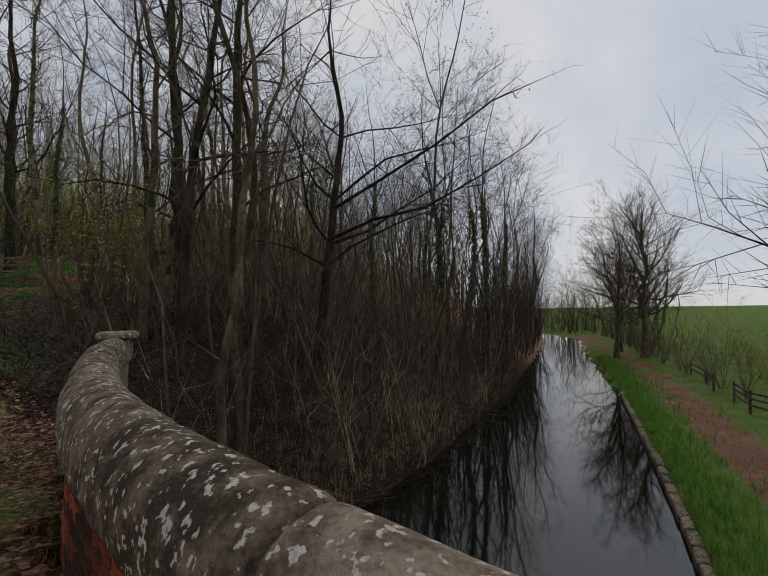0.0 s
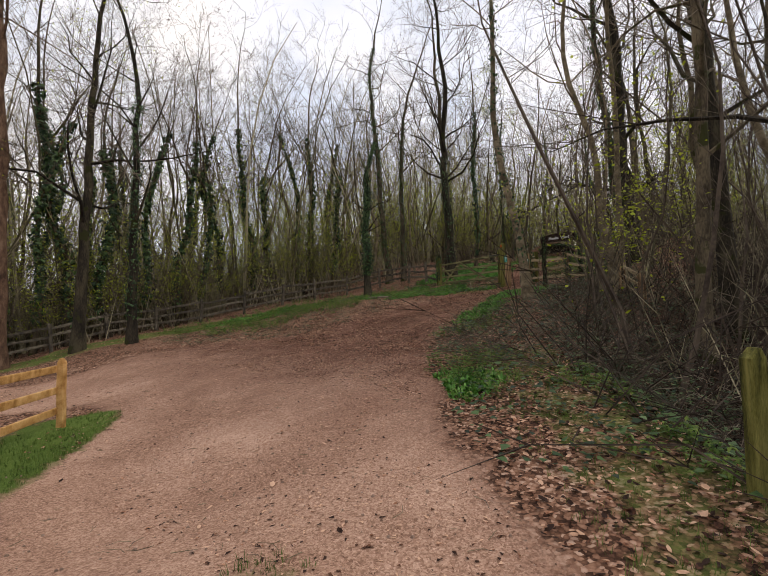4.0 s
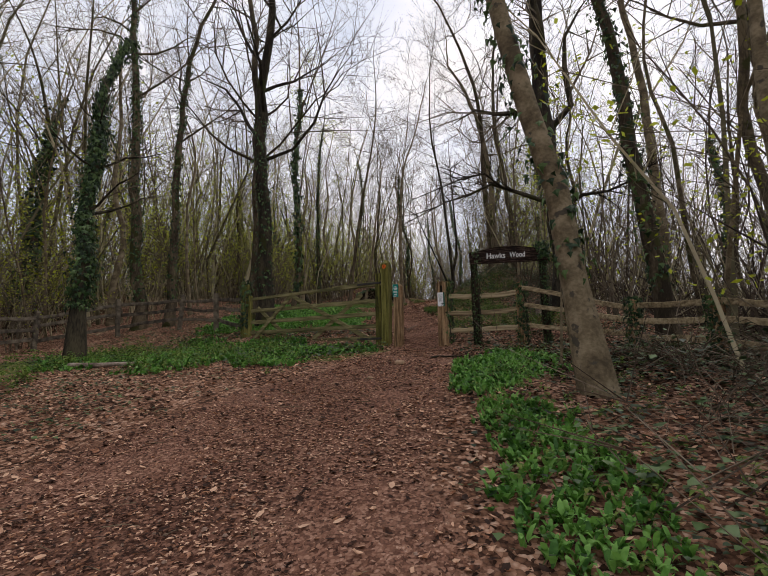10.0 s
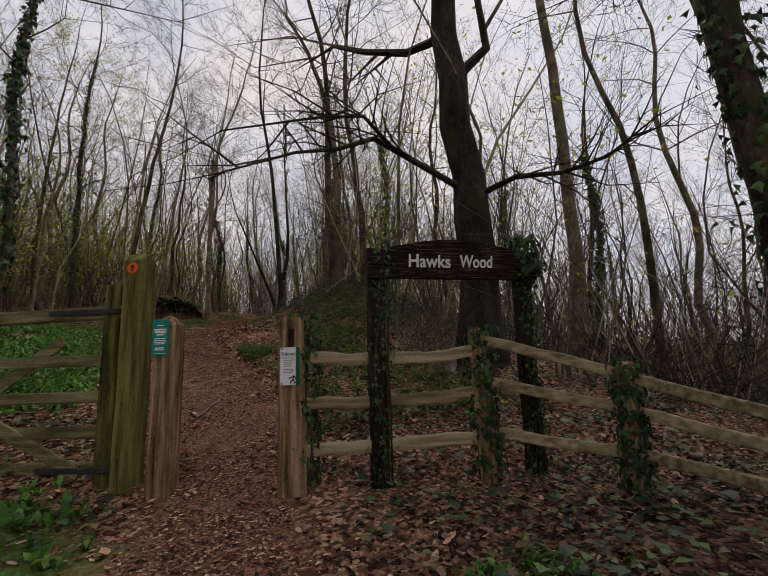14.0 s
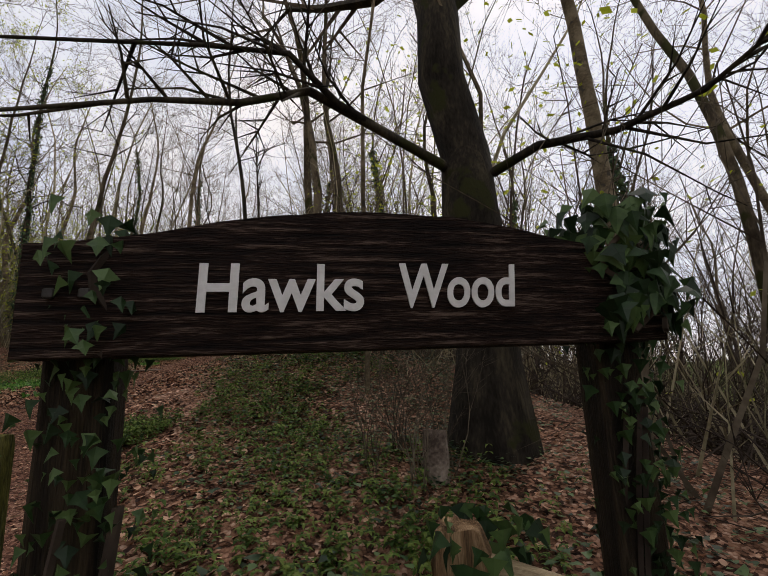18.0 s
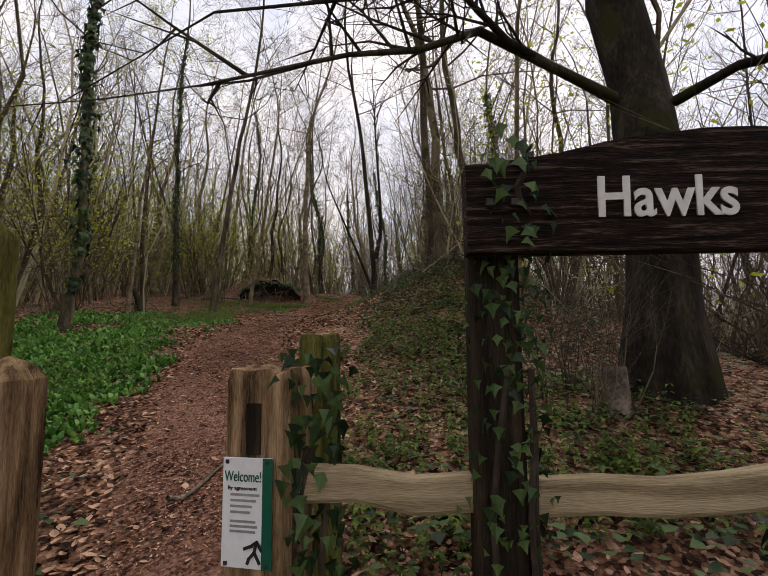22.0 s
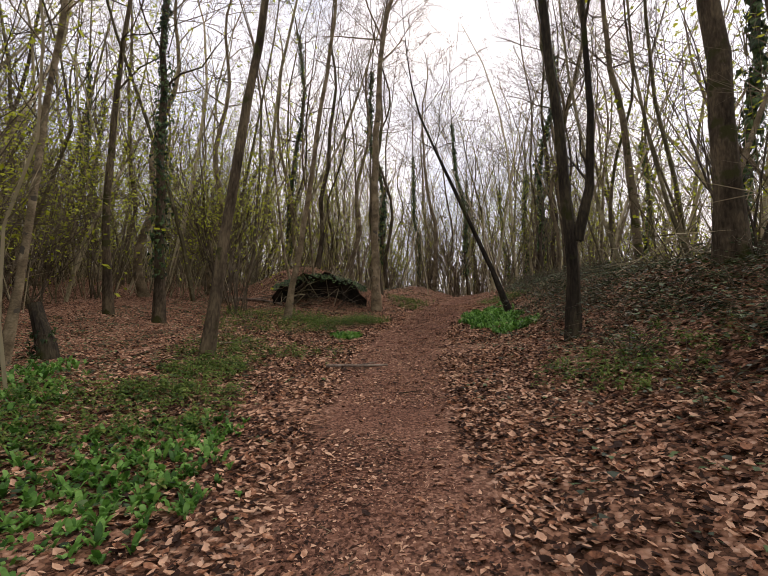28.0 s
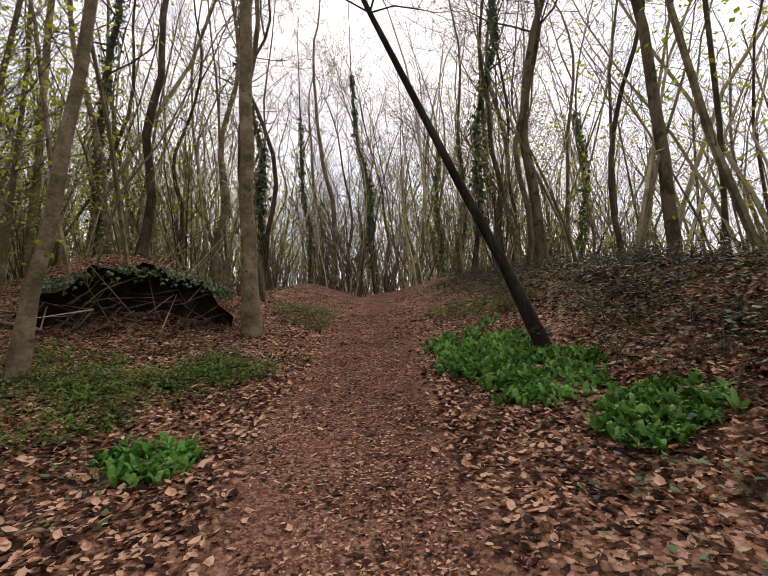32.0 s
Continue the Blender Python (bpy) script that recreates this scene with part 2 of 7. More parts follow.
SAWDUST = mat("sawdust", [(0.45, 0.32, 0.18), (0.6, 0.45, 0.28)], 20, 0.95, 0.6)


def sm(t):
    t = np.clip(t, 0, 1)
    return t * t * (3 - 2 * t)


# ---- the lie of the land ----
PY = [-40, -3, 0, 1.9, 4.5, 6.2, 8.7, 10, 11.2, 12.5, 13.7, 15.6, 17, 18.3, 19, 20.4, 21, 23.8, 26, 28.7, 30.5, 33, 37, 48, 70, 120]
PZ = [-1.5, 0, 0.06, 0.18, 0.12, 0.32, 0.65, 0.8, 1.02, 1.28, 1.55, 1.9, 2.05, 2.17, 2.4, 2.72, 2.88, 3.5, 3.82, 4.1, 4.27, 4.58, 5.15, 6.2, 7, 7.5]
CY = [0, 7.0, 9.5, 13.6, 25, 46, 70, 90, 120, 170]
CL = [-2.2, -1.9, -0.94, 1.46, 6.75, 15, 24, 29.5, 18, -20]
CR = [4.2, 4.93, 6.1, 7.9, 12.7, 20.45, 29.5, 34.5, 25, -10]
WALL = [(-3.4, 5.5), (-2.85, 4.3), (-2.23, 3.32), (-1.66, 2.46), (-1.18, 1.86), (-0.7, 1.36), (-0.28, 0.97), (0.17, 0.57), (1.0, -0.05), (2.4, -1.0), (5, -2.7)]
EDGE = [(-11.3, 18.3), (-11.0, 15.5), (-10.6, 12.5), (-9.2, 10.0), (-6.9, 7.2), (-5.6, 5.9), (-4.1, 4.9), (-3.3, 5.0), (-2.85, 4.3), (-2.23, 3.3),
        (-1.66, 2.44), (-1.18, 1.84), (-0.7, 1.35), (-0.28, 0.97), (0.17, 0.57), (1.0, -0.05), (2.4, -1.0), (5, -2.7), (14, -9)]
RIDGE = [(-11.9, 22.0, 0.12), (-12.0, 25, 0.7), (-12.0, 28, 1.4), (-12.1, 31, 1.5), (-12.5, 36, 1.15), (-12.6, 48, 0.8)]
BANK = [(-18.5, 39.4, 0.25), (-18.6, 41.5, 0.5), (-18.2, 50, 0.6), (-17.5, 62, 0.6)]
# centre line of the way: x, y, half width
WAY = [(6, -5.0, 1.4), (1.5, -2.2, 1.35), (-2.6, 0.4, 1.3), (-5, 1.95, 1.3), (-7, 3.5, 1.5), (-10.7, 5.65, 2.0), (-13.5, 9.3, 2.1), (-13.95, 12.5, 1.4),
       (-13.55, 15.3, 0.75), (-13.6, 18.2, 0.42), (-13.85, 19.5, 0.55), (-14.6, 21.3, 0.62), (-15.5, 23.3, 0.6), (-15.95, 25.8, 0.58), (-16.3, 27.6, 0.5),
       (-16.75, 31, 0.58), (-16.8, 33.3, 0.62), (-16.4, 37, 0.55), (-15.8, 44, 0.4), (-15.5, 47, 0.25)]
TRACK = [(-10.6, 5.6, 2.3), (-14.0, 7.4, 2.3), (-16.6, 6.6, 2.0), (-17.6, 3, 1.7), (-18, -6, 1.6), (-18, -40, 1.6)]


def along(x, y, line):
    """Distance to a line of points, the side (1 is right of its run) and its third value there."""
    best, side, val = np.full(np.shape(x), 1e9), np.zeros(np.shape(x)), np.zeros(np.shape(x))
    for a, b in zip(line[:-1], line[1:]):
        dx, dy = b[0] - a[0], b[1] - a[1]
        t = np.clip(((x - a[0]) * dx + (y - a[1]) * dy) / (dx * dx + dy * dy), 0, 1)
        d = np.hypot(x - a[0] - t * dx, y - a[1] - t * dy)
        m = d < best
        best, side = np.where(m, d, best), np.where(m, np.sign((x - a[0]) * dy - (y - a[1]) * dx), side)
        if len(a) > 2:
            val = np.where(m, a[2] + t * (b[2] - a[2]), val)
    return best, side, val


def land(x, y):
    """Height of the ground."""
    x, y = np.asarray(x, float), np.asarray(y, float)
    base = np.interp(y, PY, PZ)
    base = base - 0.3 * sm((-7.5 - x) / 2.5) * sm((7.5 - y) / 3)
    base = base - 0.13 * np.exp(-((x + 3.75) ** 2 + (y - 4.15) ** 2) / (2 * 0.7 ** 2))
    level = base
    base = base - 1.7 * sm((x + 10.8) / 7) * sm((y - 20) / 6)
    base = base + np.clip((-18.0 - x) * 0.07, 0, 1.0) * sm((y - 22) / 5)
    base = base + 0.03 * np.clip(-22 - x, 0, 30) * sm((y - 10) / 8)
    d, s, h = along(x, y, RIDGE)
    base = base + h * np.exp(-d * d / (2 * 1.45 ** 2))
    d, s, h = along(x, y, BANK)
    base = base + h * np.exp(-d * d / 2)
    base = base + 1.2 * np.exp(-((x + 21.0) ** 2 / (2 * 1.4 ** 2) + (y - 38.6) ** 2 / (2 * 0.9 ** 2)))
    cl, cr = np.interp(y, CY, CL), np.interp(y, CY, CR)
    dl, dr = (cl - x) * 0.88, (x - cr) * 0.88
    bank = -3.05 + (0.5 + 0.25 * sm((10 - y) / 5)) * np.maximum(dl, 0)
    hh = np.clip(0.5 + (bank - base), 0, 1)
    left = bank * (1 - hh) + base * hh - 0.5 * hh * (1 - hh)
    right = -2.78 + 0.06 * np.clip(dr - 9, 0, 60) + 0.035 * np.clip(dr - 70, 0, 400)
    z = np.where(dl > 0, left, np.where(dr > 0, right, -3.9))
    z = np.where((dl > 0) & (dl < 0.3), -3.9 + (z + 3.9) * sm(dl / 0.3), z)
    z = np.where((dr > 0) & (dr < 0.25), -3.9 + (z + 3.9) * sm(dr / 0.25), z)
    d, s, _ = along(x, y, EDGE)
    w = np.where(s > 0, 1.0, 1 - sm(d / (0.12 + 1.6 * sm((-3.9 - x) / 1.0)))) * np.where(y < 18.3, 1, 0)
    return z * (1 - w) + level * w


def way_mask(x, y):
    """1 on the trodden way, falling to 0 at its edge."""
    d, _, h = along(x, y, WAY)
    d2, _, h2 = along(x, y, TRACK)
    return np.maximum(1 - sm((d - h + 0.25) / 0.6), 1 - sm((d2 - h2 + 0.25) / 0.6))


# ---- mesh building ----
class Geo:
    """Vertices and faces gathered from many pieces."""

    def __init__(self):
        self.v, self.f, self.n = [], [], 0

    def put(self, v, f):
        self.v.append(np.asarray(v, float))
        self.f += [tuple(i + self.n for i in q) for q in f]
        self.n += len(v)

    def verts(self):
        return np.concatenate(self.v) if self.v else np.zeros((0, 3))


def mesh_of(name, geo, material, smooth=False):
    me = bpy.data.meshes.new(name)
    me.from_pydata(geo.verts().tolist(), [], geo.f)
    me.materials.append(material)
    if smooth:
        me.polygons.foreach_set("use_smooth", [True] * len(me.polygons))
    me.update()
    return me


def part(name, geo, material, parent=None, label="", smooth=False):
    """Links gathered geometry, or a ready mesh, as one mesh object under a thing."""
    ob = new(name, geo if isinstance(geo, bpy.types.Mesh) else mesh_of(name, geo, material, smooth))
    if parent is not None:
        ob.parent = parent
    return tagged(ob, label)


def thing(name, label, category, group="", at=(0, 0, 0), rz=0.0, kind=""):
    ob = new(name)
    ob.empty_display_size = 0.1
    ob.matrix_world = pose(*at, 0, 0, rz)
    return tagged(ob, label, category, group, kind)


def tube(geo, pts, radii, sides=5, cap=True):
    """A tapering tube along points."""
    p = np.asarray(pts, float)
    r = np.asarray(radii, float)
    t = np.gradient(p, axis=0)
    t /= np.linalg.norm(t, axis=1)[:, None] + 1e-9
    ref = np.array([1.0, 0, 0]) if abs(t[0][0]) < 0.8 else np.array([0, 1.0, 0])
    a = np.cross(t, ref)
    a /= np.linalg.norm(a, axis=1)[:, None] + 1e-9
    b = np.cross(t, a)
    ang = np.arange(sides) * 2 * np.pi / sides
    ring = a[:, None, :] * np.cos(ang)[None, :, None] + b[:, None, :] * np.sin(ang)[None, :, None]
    v = (p[:, None, :] + ring * r[:, None, None]).reshape(-1, 3)
    f = [(i * sides + j, i * sides + (j + 1) % sides, (i + 1) * sides + (j + 1) % sides, (i + 1) * sides + j) for i in range(len(p) - 1) for j in range(sides)]
    if cap:
        f.append(tuple(range((len(p) - 1) * sides, len(p) * sides)))
    geo.put(v, f)


def box(geo, size, m=None, bev=0.0, taper=1.0):
    """A box about its middle, its top and bottom edges bevelled, placed by the pose m."""
    x, y, z = (s / 2 for s in size)
    k = min(bev, x * 0.6, y * 0.6, z * 0.6)
    rings = [(-z, k), (-z + k, 0), (z - k, 0), (z, k)] if k else [(-z, 0), (z, 0)]
    v = []
    for h, q in rings:
        s = taper if h > 0 else 1.0
        if k:
            c = k * 0.7
            v += [(-(x - q) * s + c, -(y - q) * s, h), ((x - q) * s - c, -(y - q) * s, h), ((x - q) * s, -(y - q) * s + c, h), ((x - q) * s, (y - q) * s - c, h),
                  ((x - q) * s - c, (y - q) * s, h), (-(x - q) * s + c, (y - q) * s, h), (-(x - q) * s, (y - q) * s - c, h), (-(x - q) * s, -(y - q) * s + c, h)]
        else:
            v += [(-x * s, -y * s, h), (x * s, -y * s, h), (x * s, y * s, h), (-x * s, y * s, h)]
    n = 8 if k else 4
    f = [tuple(range(n - 1, -1, -1)), tuple(range((len(rings) - 1) * n, len(rings) * n))]
    for i in range(len(rings) - 1):
        f += [(i * n + j, i * n + (j + 1) % n, (i + 1) * n + (j + 1) % n, (i + 1) * n + j) for j in range(n)]
    v = np.array(v)
    if m is not None:
        mm = np.array(m)
        v = v @ mm[:3, :3].T + mm[:3, 3]
    geo.put(v, f)


def rough_up(geo, amount, scale, seed=0):
    """Uneven, hand-worked surface."""
    out = []
    for block in geo.v:
        out.append(np.array([np.array(q) + amount * np.array(noise.noise_vector(Vector(q) * scale + Vector((seed, 0, 0)))) for q in block]))
    geo.v = out
    return geo


def beam(geo, a, b, w, h, bev=0.012, sag=0.0, seed=0, segs=5, wob=0.0):
    """A riven rail between two points, w thick and h high."""
    a, b = np.array(a, float), np.array(b, float)
    d = b - a
    n = np.cross(d, (0, 0, 1))
    n /= np.linalg.norm(n)
    up = np.cross(n, d)
    up /= np.linalg.norm(up)
    rng = random.Random(seed)
    v, f = [], []
    prof = [(-.5, -.38), (-.38, -.5), (.38, -.5), (.5, -.38), (.5, .38), (.38, .5), (-.38, .5), (-.5, .38)]
    for i in range(segs + 1):
        t = i / segs
        c = a + d * t + up * (sag * 4 * t * (1 - t) + (rng.uniform(-wob, wob) if 0 < i < segs else 0))
        k = 1 + rng.uniform(-wob, wob) * 4
        v += [c + n * px * w * k + up * pz * h * k for px, pz in prof]
    f = [tuple(range(7, -1, -1)), tuple(range(segs * 8, segs * 8 + 8))]
    f += [(i * 8 + j, i * 8 + (j + 1) % 8, i * 8 + 8 + (j + 1) % 8, i * 8 + 8 + j) for i in range(segs) for j in range(8)]
    geo.put(v, f)


def ground_at(x, y):
    return float(land(x, y))

# ---- ground, one sheet to the horizon ----
def spread(lo, hi, step, far):
    inner = np.arange(lo, hi + step / 2, step)
    out, s = [], step
    while (sum(out) if out else 0) < far:
        s *= 1.22
        out.append(s)
    c = np.cumsum(out)
    return np.concatenate([lo - c[::-1], inner, hi + c])


GX, GY = spread(-29, 9, 0.24, 1500), spread(-3, 46, 0.24, 1500)
gx, gy = np.meshgrid(GX, GY)
gzv = land(gx, gy)
wm = way_mask(gx, gy)
near = np.exp(-((gx + 14) ** 2 + (gy - 18) ** 2) / 60 ** 2)
rough_n = np.array([noise.noise(Vector((a * 0.9, b * 0.9, 0))) + 0.5 * noise.noise(Vector((a * 2.7, b * 2.7, 3))) for a, b in zip(gx.ravel(), gy.ravel())]).reshape(gx.shape)
gzv = gzv + rough_n * near * (0.05 - 0.035 * wm) * (gzv > -3.3)
nx, ny = len(GX), len(GY)
g_me = bpy.data.meshes.new("ground")
idx = np.arange(nx * ny).reshape(ny, nx)
quads = np.stack([idx[:-1, :-1], idx[:-1, 1:], idx[1:, 1:], idx[1:, :-1]], -1).reshape(-1, 4)
g_me.from_pydata(np.stack([gx, gy, gzv], -1).reshape(-1, 3).tolist(), [], quads.tolist())
g_me.polygons.foreach_set("use_smooth", [True] * len(g_me.polygons))
cr_g, cl_g = np.interp(gy, CY, CR), np.interp(gy, CY, CL)
tow_d = np.abs((gx - cr_g) * 0.88 - 2.4)
tow = (1 - sm((tow_d - 0.5) / 0.5)) * (gx > cr_g)
strip, _, _ = along(gx, gy, [(-3.9, 1.0), (-5.6, 2.25), (-7.7, 4.1)])
verge, vs, _ = along(gx, gy, [(-5.6, -0.1), (-7.9, 1.4), (-10.6, 2.5), (-13.7, 4.5)])
fenceside, fs, _ = along(gx, gy, [(-1.6, 1.2), (-3.2, 3.0), (-4.6, 4.4), (-6.6, 6.6), (-9.0, 9.2)])
band, _, _ = along(gx, gy, [(-24.0, 1.0), (-24.2, 6.0), (-23.6, 10.0), (-22.0, 13.5), (-20.2, 16.2), (-17.2, 17.6), (-15.2, 17.4)])
green = np.maximum.reduce([0.66 * (1 - sm((band - 0.8) / 1.0)), (gx > cr_g) * 1.0, 0.58 * (1 - sm((strip - 0.14) / 0.3)), 0.9 * (1 - sm((verge - 0.4) / 0.45)), 0.48 * (1 - sm((fenceside - 0.45) / 0.7))])
green = np.where((gx > cr_g) & (tow > 0.3), 1 - tow, green)
earth = np.maximum(wm, tow)
earth = np.where(green > 0.6, np.minimum(earth, 1 - green), earth)
dust = sm((9.5 - gy) / 5) * wm
# mask of the fence side and canal bank where tree shade is painted
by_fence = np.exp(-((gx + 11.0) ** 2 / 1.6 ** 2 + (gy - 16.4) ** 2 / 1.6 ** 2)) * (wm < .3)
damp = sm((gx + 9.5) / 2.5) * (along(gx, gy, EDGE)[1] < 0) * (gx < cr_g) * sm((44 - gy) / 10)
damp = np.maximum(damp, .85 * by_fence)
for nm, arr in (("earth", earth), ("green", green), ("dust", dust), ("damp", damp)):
    at_ = g_me.attributes.new(nm, "FLOAT", "POINT")
    at_.data.foreach_set("value", arr.ravel().astype(np.float32))
gm = bpy.data.materials.new("woodland_floor")
gm.use_nodes = True
nt = gm.node_tree
N, L = nt.nodes, nt.links


def g_noise(scale, detail=5, rough=0.55):
    q = N.new("ShaderNodeTexNoise")
    q.inputs["Scale"].default_value, q.inputs["Detail"].default_value, q.inputs["Roughness"].default_value = scale, detail, rough
    L.new(g_tc.outputs["Object"], q.inputs["Vector"])
    return q.outputs["Fac"]


def g_ramp(src, cols, lo=0.3, hi=0.7):
    q = N.new("ShaderNodeValToRGB")
    e = q.color_ramp.elements
    ps = np.linspace(lo, hi, len(cols))
    e[0].position, e[0].color = ps[0], (*cols[0], 1)
    e[1].position, e[1].color = ps[-1], (*cols[-1], 1)
    for p, c in zip(ps[1:-1], cols[1:-1]):
        e.new(p).color = (*c, 1)
    L.new(src, q.inputs["Fac"])
    return q.outputs["Color"]


def g_math(op, a, b, c=None):
    q = N.new("ShaderNodeMath")
    q.operation = op
    for i, s in enumerate((a, b, c)):
        if s is None:
            continue
        if isinstance(s, (int, float)):
            q.inputs[i].default_value = s
        else:
            L.new(s, q.inputs[i])
    return q.outputs[0]


def g_mix(fac, a, b):
    q = N.new("ShaderNodeMix")
    q.data_type = "RGBA"
    L.new(fac, q.inputs["Factor"])
    L.new(a, q.inputs["A"])
    L.new(b, q.inputs["B"])
    return q.outputs["Result"]


def g_attr(nm):
    q = N.new("ShaderNodeAttribute")
    q.attribute_name = nm
    return q.outputs["Fac"]


g_tc = N.new("ShaderNodeTexCoord")
warp = N.new("ShaderNodeTexNoise")
warp.inputs["Scale"].default_value, warp.inputs["Detail"].default_value = 25, 2
L.new(g_tc.outputs["Object"], warp.inputs["Vector"])
bent = N.new("ShaderNodeMix")
bent.data_type = "VECTOR"
bent.inputs["Factor"].default_value = 0.035
L.new(g_tc.outputs["Object"], bent.inputs["A"])
L.new(warp.outputs["Color"], bent.inputs["B"])


def g_cells(scale):
    """A mosaic of small flakes: a random value for each, and how near its edge."""
    q = N.new("ShaderNodeTexVoronoi")
    q.inputs["Scale"].default_value = scale
    L.new(bent.outputs["Result"], q.inputs["Vector"])
    sp = N.new("ShaderNodeSeparateColor")
    L.new(q.outputs["Color"], sp.inputs["Color"])
    return sp.outputs["Red"], q.outputs["Distance"]


leaf_c, leaf_d = g_cells(33)
crumb_c, crumb_d = g_cells(62)
dust_c, dust_d = g_cells(95)
leafy = g_ramp(g_math("SUBTRACT", g_math("MULTIPLY_ADD", leaf_c, 0.62, g_math("MULTIPLY", g_noise(1.3), 0.5)), g_math("MULTIPLY", leaf_d, 0.28)),
               [(0.012, 0.007, 0.005), (0.06, 0.03, 0.019), (0.17, 0.085, 0.052), (0.31, 0.17, 0.11), (0.5, 0.34, 0.25)], 0.04, 0.8)
soil = g_ramp(g_math("SUBTRACT", g_math("MULTIPLY_ADD", crumb_c, 0.5, g_math("MULTIPLY_ADD", g_noise(0.9), 0.4, g_math("MULTIPLY", g_noise(34, 4, 0.7), 0.2))), g_math("MULTIPLY", crumb_d, 0.2)),
              [(0.035, 0.016, 0.011), (0.12, 0.057, 0.038), (0.21, 0.105, 0.07), (0.32, 0.18, 0.125), (0.55, 0.38, 0.29)], 0.18, 0.92)
dusty = g_ramp(g_math("MULTIPLY_ADD", dust_c, 0.22, g_math("MULTIPLY_ADD", g_noise(26, 4, 0.7), 0.4, g_math("MULTIPLY", g_noise(0.8), 0.4))),
               [(0.17, 0.092, 0.06), (0.32, 0.183, 0.124), (0.46, 0.285, 0.2), (0.6, 0.4, 0.295)], 0.34, 0.7)
grassy = g_ramp(g_math("MULTIPLY_ADD", g_noise(45, 3, 0.7), 0.5, g_math("MULTIPLY", g_noise(0.7), 0.5)),
                [(0.045, 0.075, 0.014), (0.085, 0.135, 0.026), (0.15, 0.2, 0.05)], 0.32, 0.68)
edge_n = g_math("SUBTRACT", g_noise(2.6, 6, 0.7), 0.5)
e_fac = g_math("ADD", g_attr("earth"), g_math("MULTIPLY", edge_n, 1.3))
e_fac = g_math("MULTIPLY", g_math("SUBTRACT", e_fac, 0.3), 2.4)
gr_fac = g_math("MULTIPLY", g_math("SUBTRACT", g_math("ADD", g_attr("green"), g_math("MULTIPLY", edge_n, 1.1)), 0.4), 3.0)
e_cl, gr_cl = N.new("ShaderNodeClamp"), N.new("ShaderNodeClamp")
L.new(e_fac, e_cl.inputs["Value"])
L.new(gr_fac, gr_cl.inputs["Value"])
d_fac = g_math("MULTIPLY_ADD", edge_n, 0.8, g_attr("dust"))
d_cl = N.new("ShaderNodeClamp")
L.new(d_fac, d_cl.inputs["Value"])
colr = g_mix(e_cl.outputs[0], leafy, g_mix(d_cl.outputs[0], soil, dusty))
# darker leaf colours that paint the trees' shade into the floor
leafy_shaded = g_ramp(g_math("MULTIPLY_ADD", leaf_c, 0.6, g_math("MULTIPLY", g_noise(1.1), 0.4)), [(0.007, 0.004, 0.003), (0.022, 0.013, 0.009), (0.05, 0.03, 0.02), (0.13, 0.085, 0.06)], 0.15, 0.9)
colr = g_mix(g_attr("damp"), colr, leafy_shaded)
colr = g_mix(gr_cl.outputs[0], colr, grassy)
bs = N["Principled BSDF"]
L.new(colr, bs.inputs["Base Color"])
bs.inputs["Roughness"].default_value = 0.95
bs.inputs["Specular IOR Level"].default_value = 0.08
bmp = N.new("ShaderNodeBump")
bmp.inputs["Strength"].default_value, bmp.inputs["Distance"].default_value = 0.7, 0.03
L.new(g_math("ADD", g_math("MULTIPLY", crumb_c, 0.5), g_math("ADD", g_math("MULTIPLY", leaf_c, 0.5), g_noise(30, 4, 0.7))), bmp.inputs["Height"])
L.new(bmp.outputs["Normal"], bs.inputs["Normal"])
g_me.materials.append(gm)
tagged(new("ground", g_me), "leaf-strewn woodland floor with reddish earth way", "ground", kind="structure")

# ---- water ----
wm_ = bpy.data.materials.new("dark_canal_water")
wm_.use_nodes = True
wb = wm_.node_tree.nodes["Principled BSDF"]
wb.inputs["Base Color"].default_value = (0.004, 0.0045, 0.003, 1)
wb.inputs["Roughness"].default_value = 0.04
wb.inputs["Specular IOR Level"].default_value = 0.6
w_n = wm_.node_tree.nodes.new("ShaderNodeTexNoise")
w_n.inputs["Scale"].default_value, w_n.inputs["Detail"].default_value = 1.6, 3
w_b = wm_.node_tree.nodes.new("ShaderNodeBump")
w_b.inputs["Strength"].default_value, w_b.inputs["Distance"].default_value = 0.06, 0.05
wm_.node_tree.links.new(w_n.outputs["Fac"], w_b.inputs["Height"])
wm_.node_tree.links.new(w_b.outputs["Normal"], wb.inputs["Normal"])
wg = Geo()
ys = np.concatenate([np.arange(-2, 60, 2.0), np.arange(60, 150, 5.0)])
for y0, y1 in zip(ys[:-1], ys[1:]):
    a0, b0, a1, b1 = np.interp(y0, CY, CL) - 0.4, np.interp(y0, CY, CR) + 0.4, np.interp(y1, CY, CL) - 0.4, np.interp(y1, CY, CR) + 0.4
    wg.put([(a0, y0, -3.2), (b0, y0, -3.2), (b1, y1, -3.2), (a1, y1, -3.2)], [(0, 1, 2, 3)])
tagged(part("water", wg, wm_), "still dark canal water reflecting the sky", "water", kind="structure")


# ---- trees ----
def unit(v):
    return v / (np.linalg.norm(v) + 1e-9)


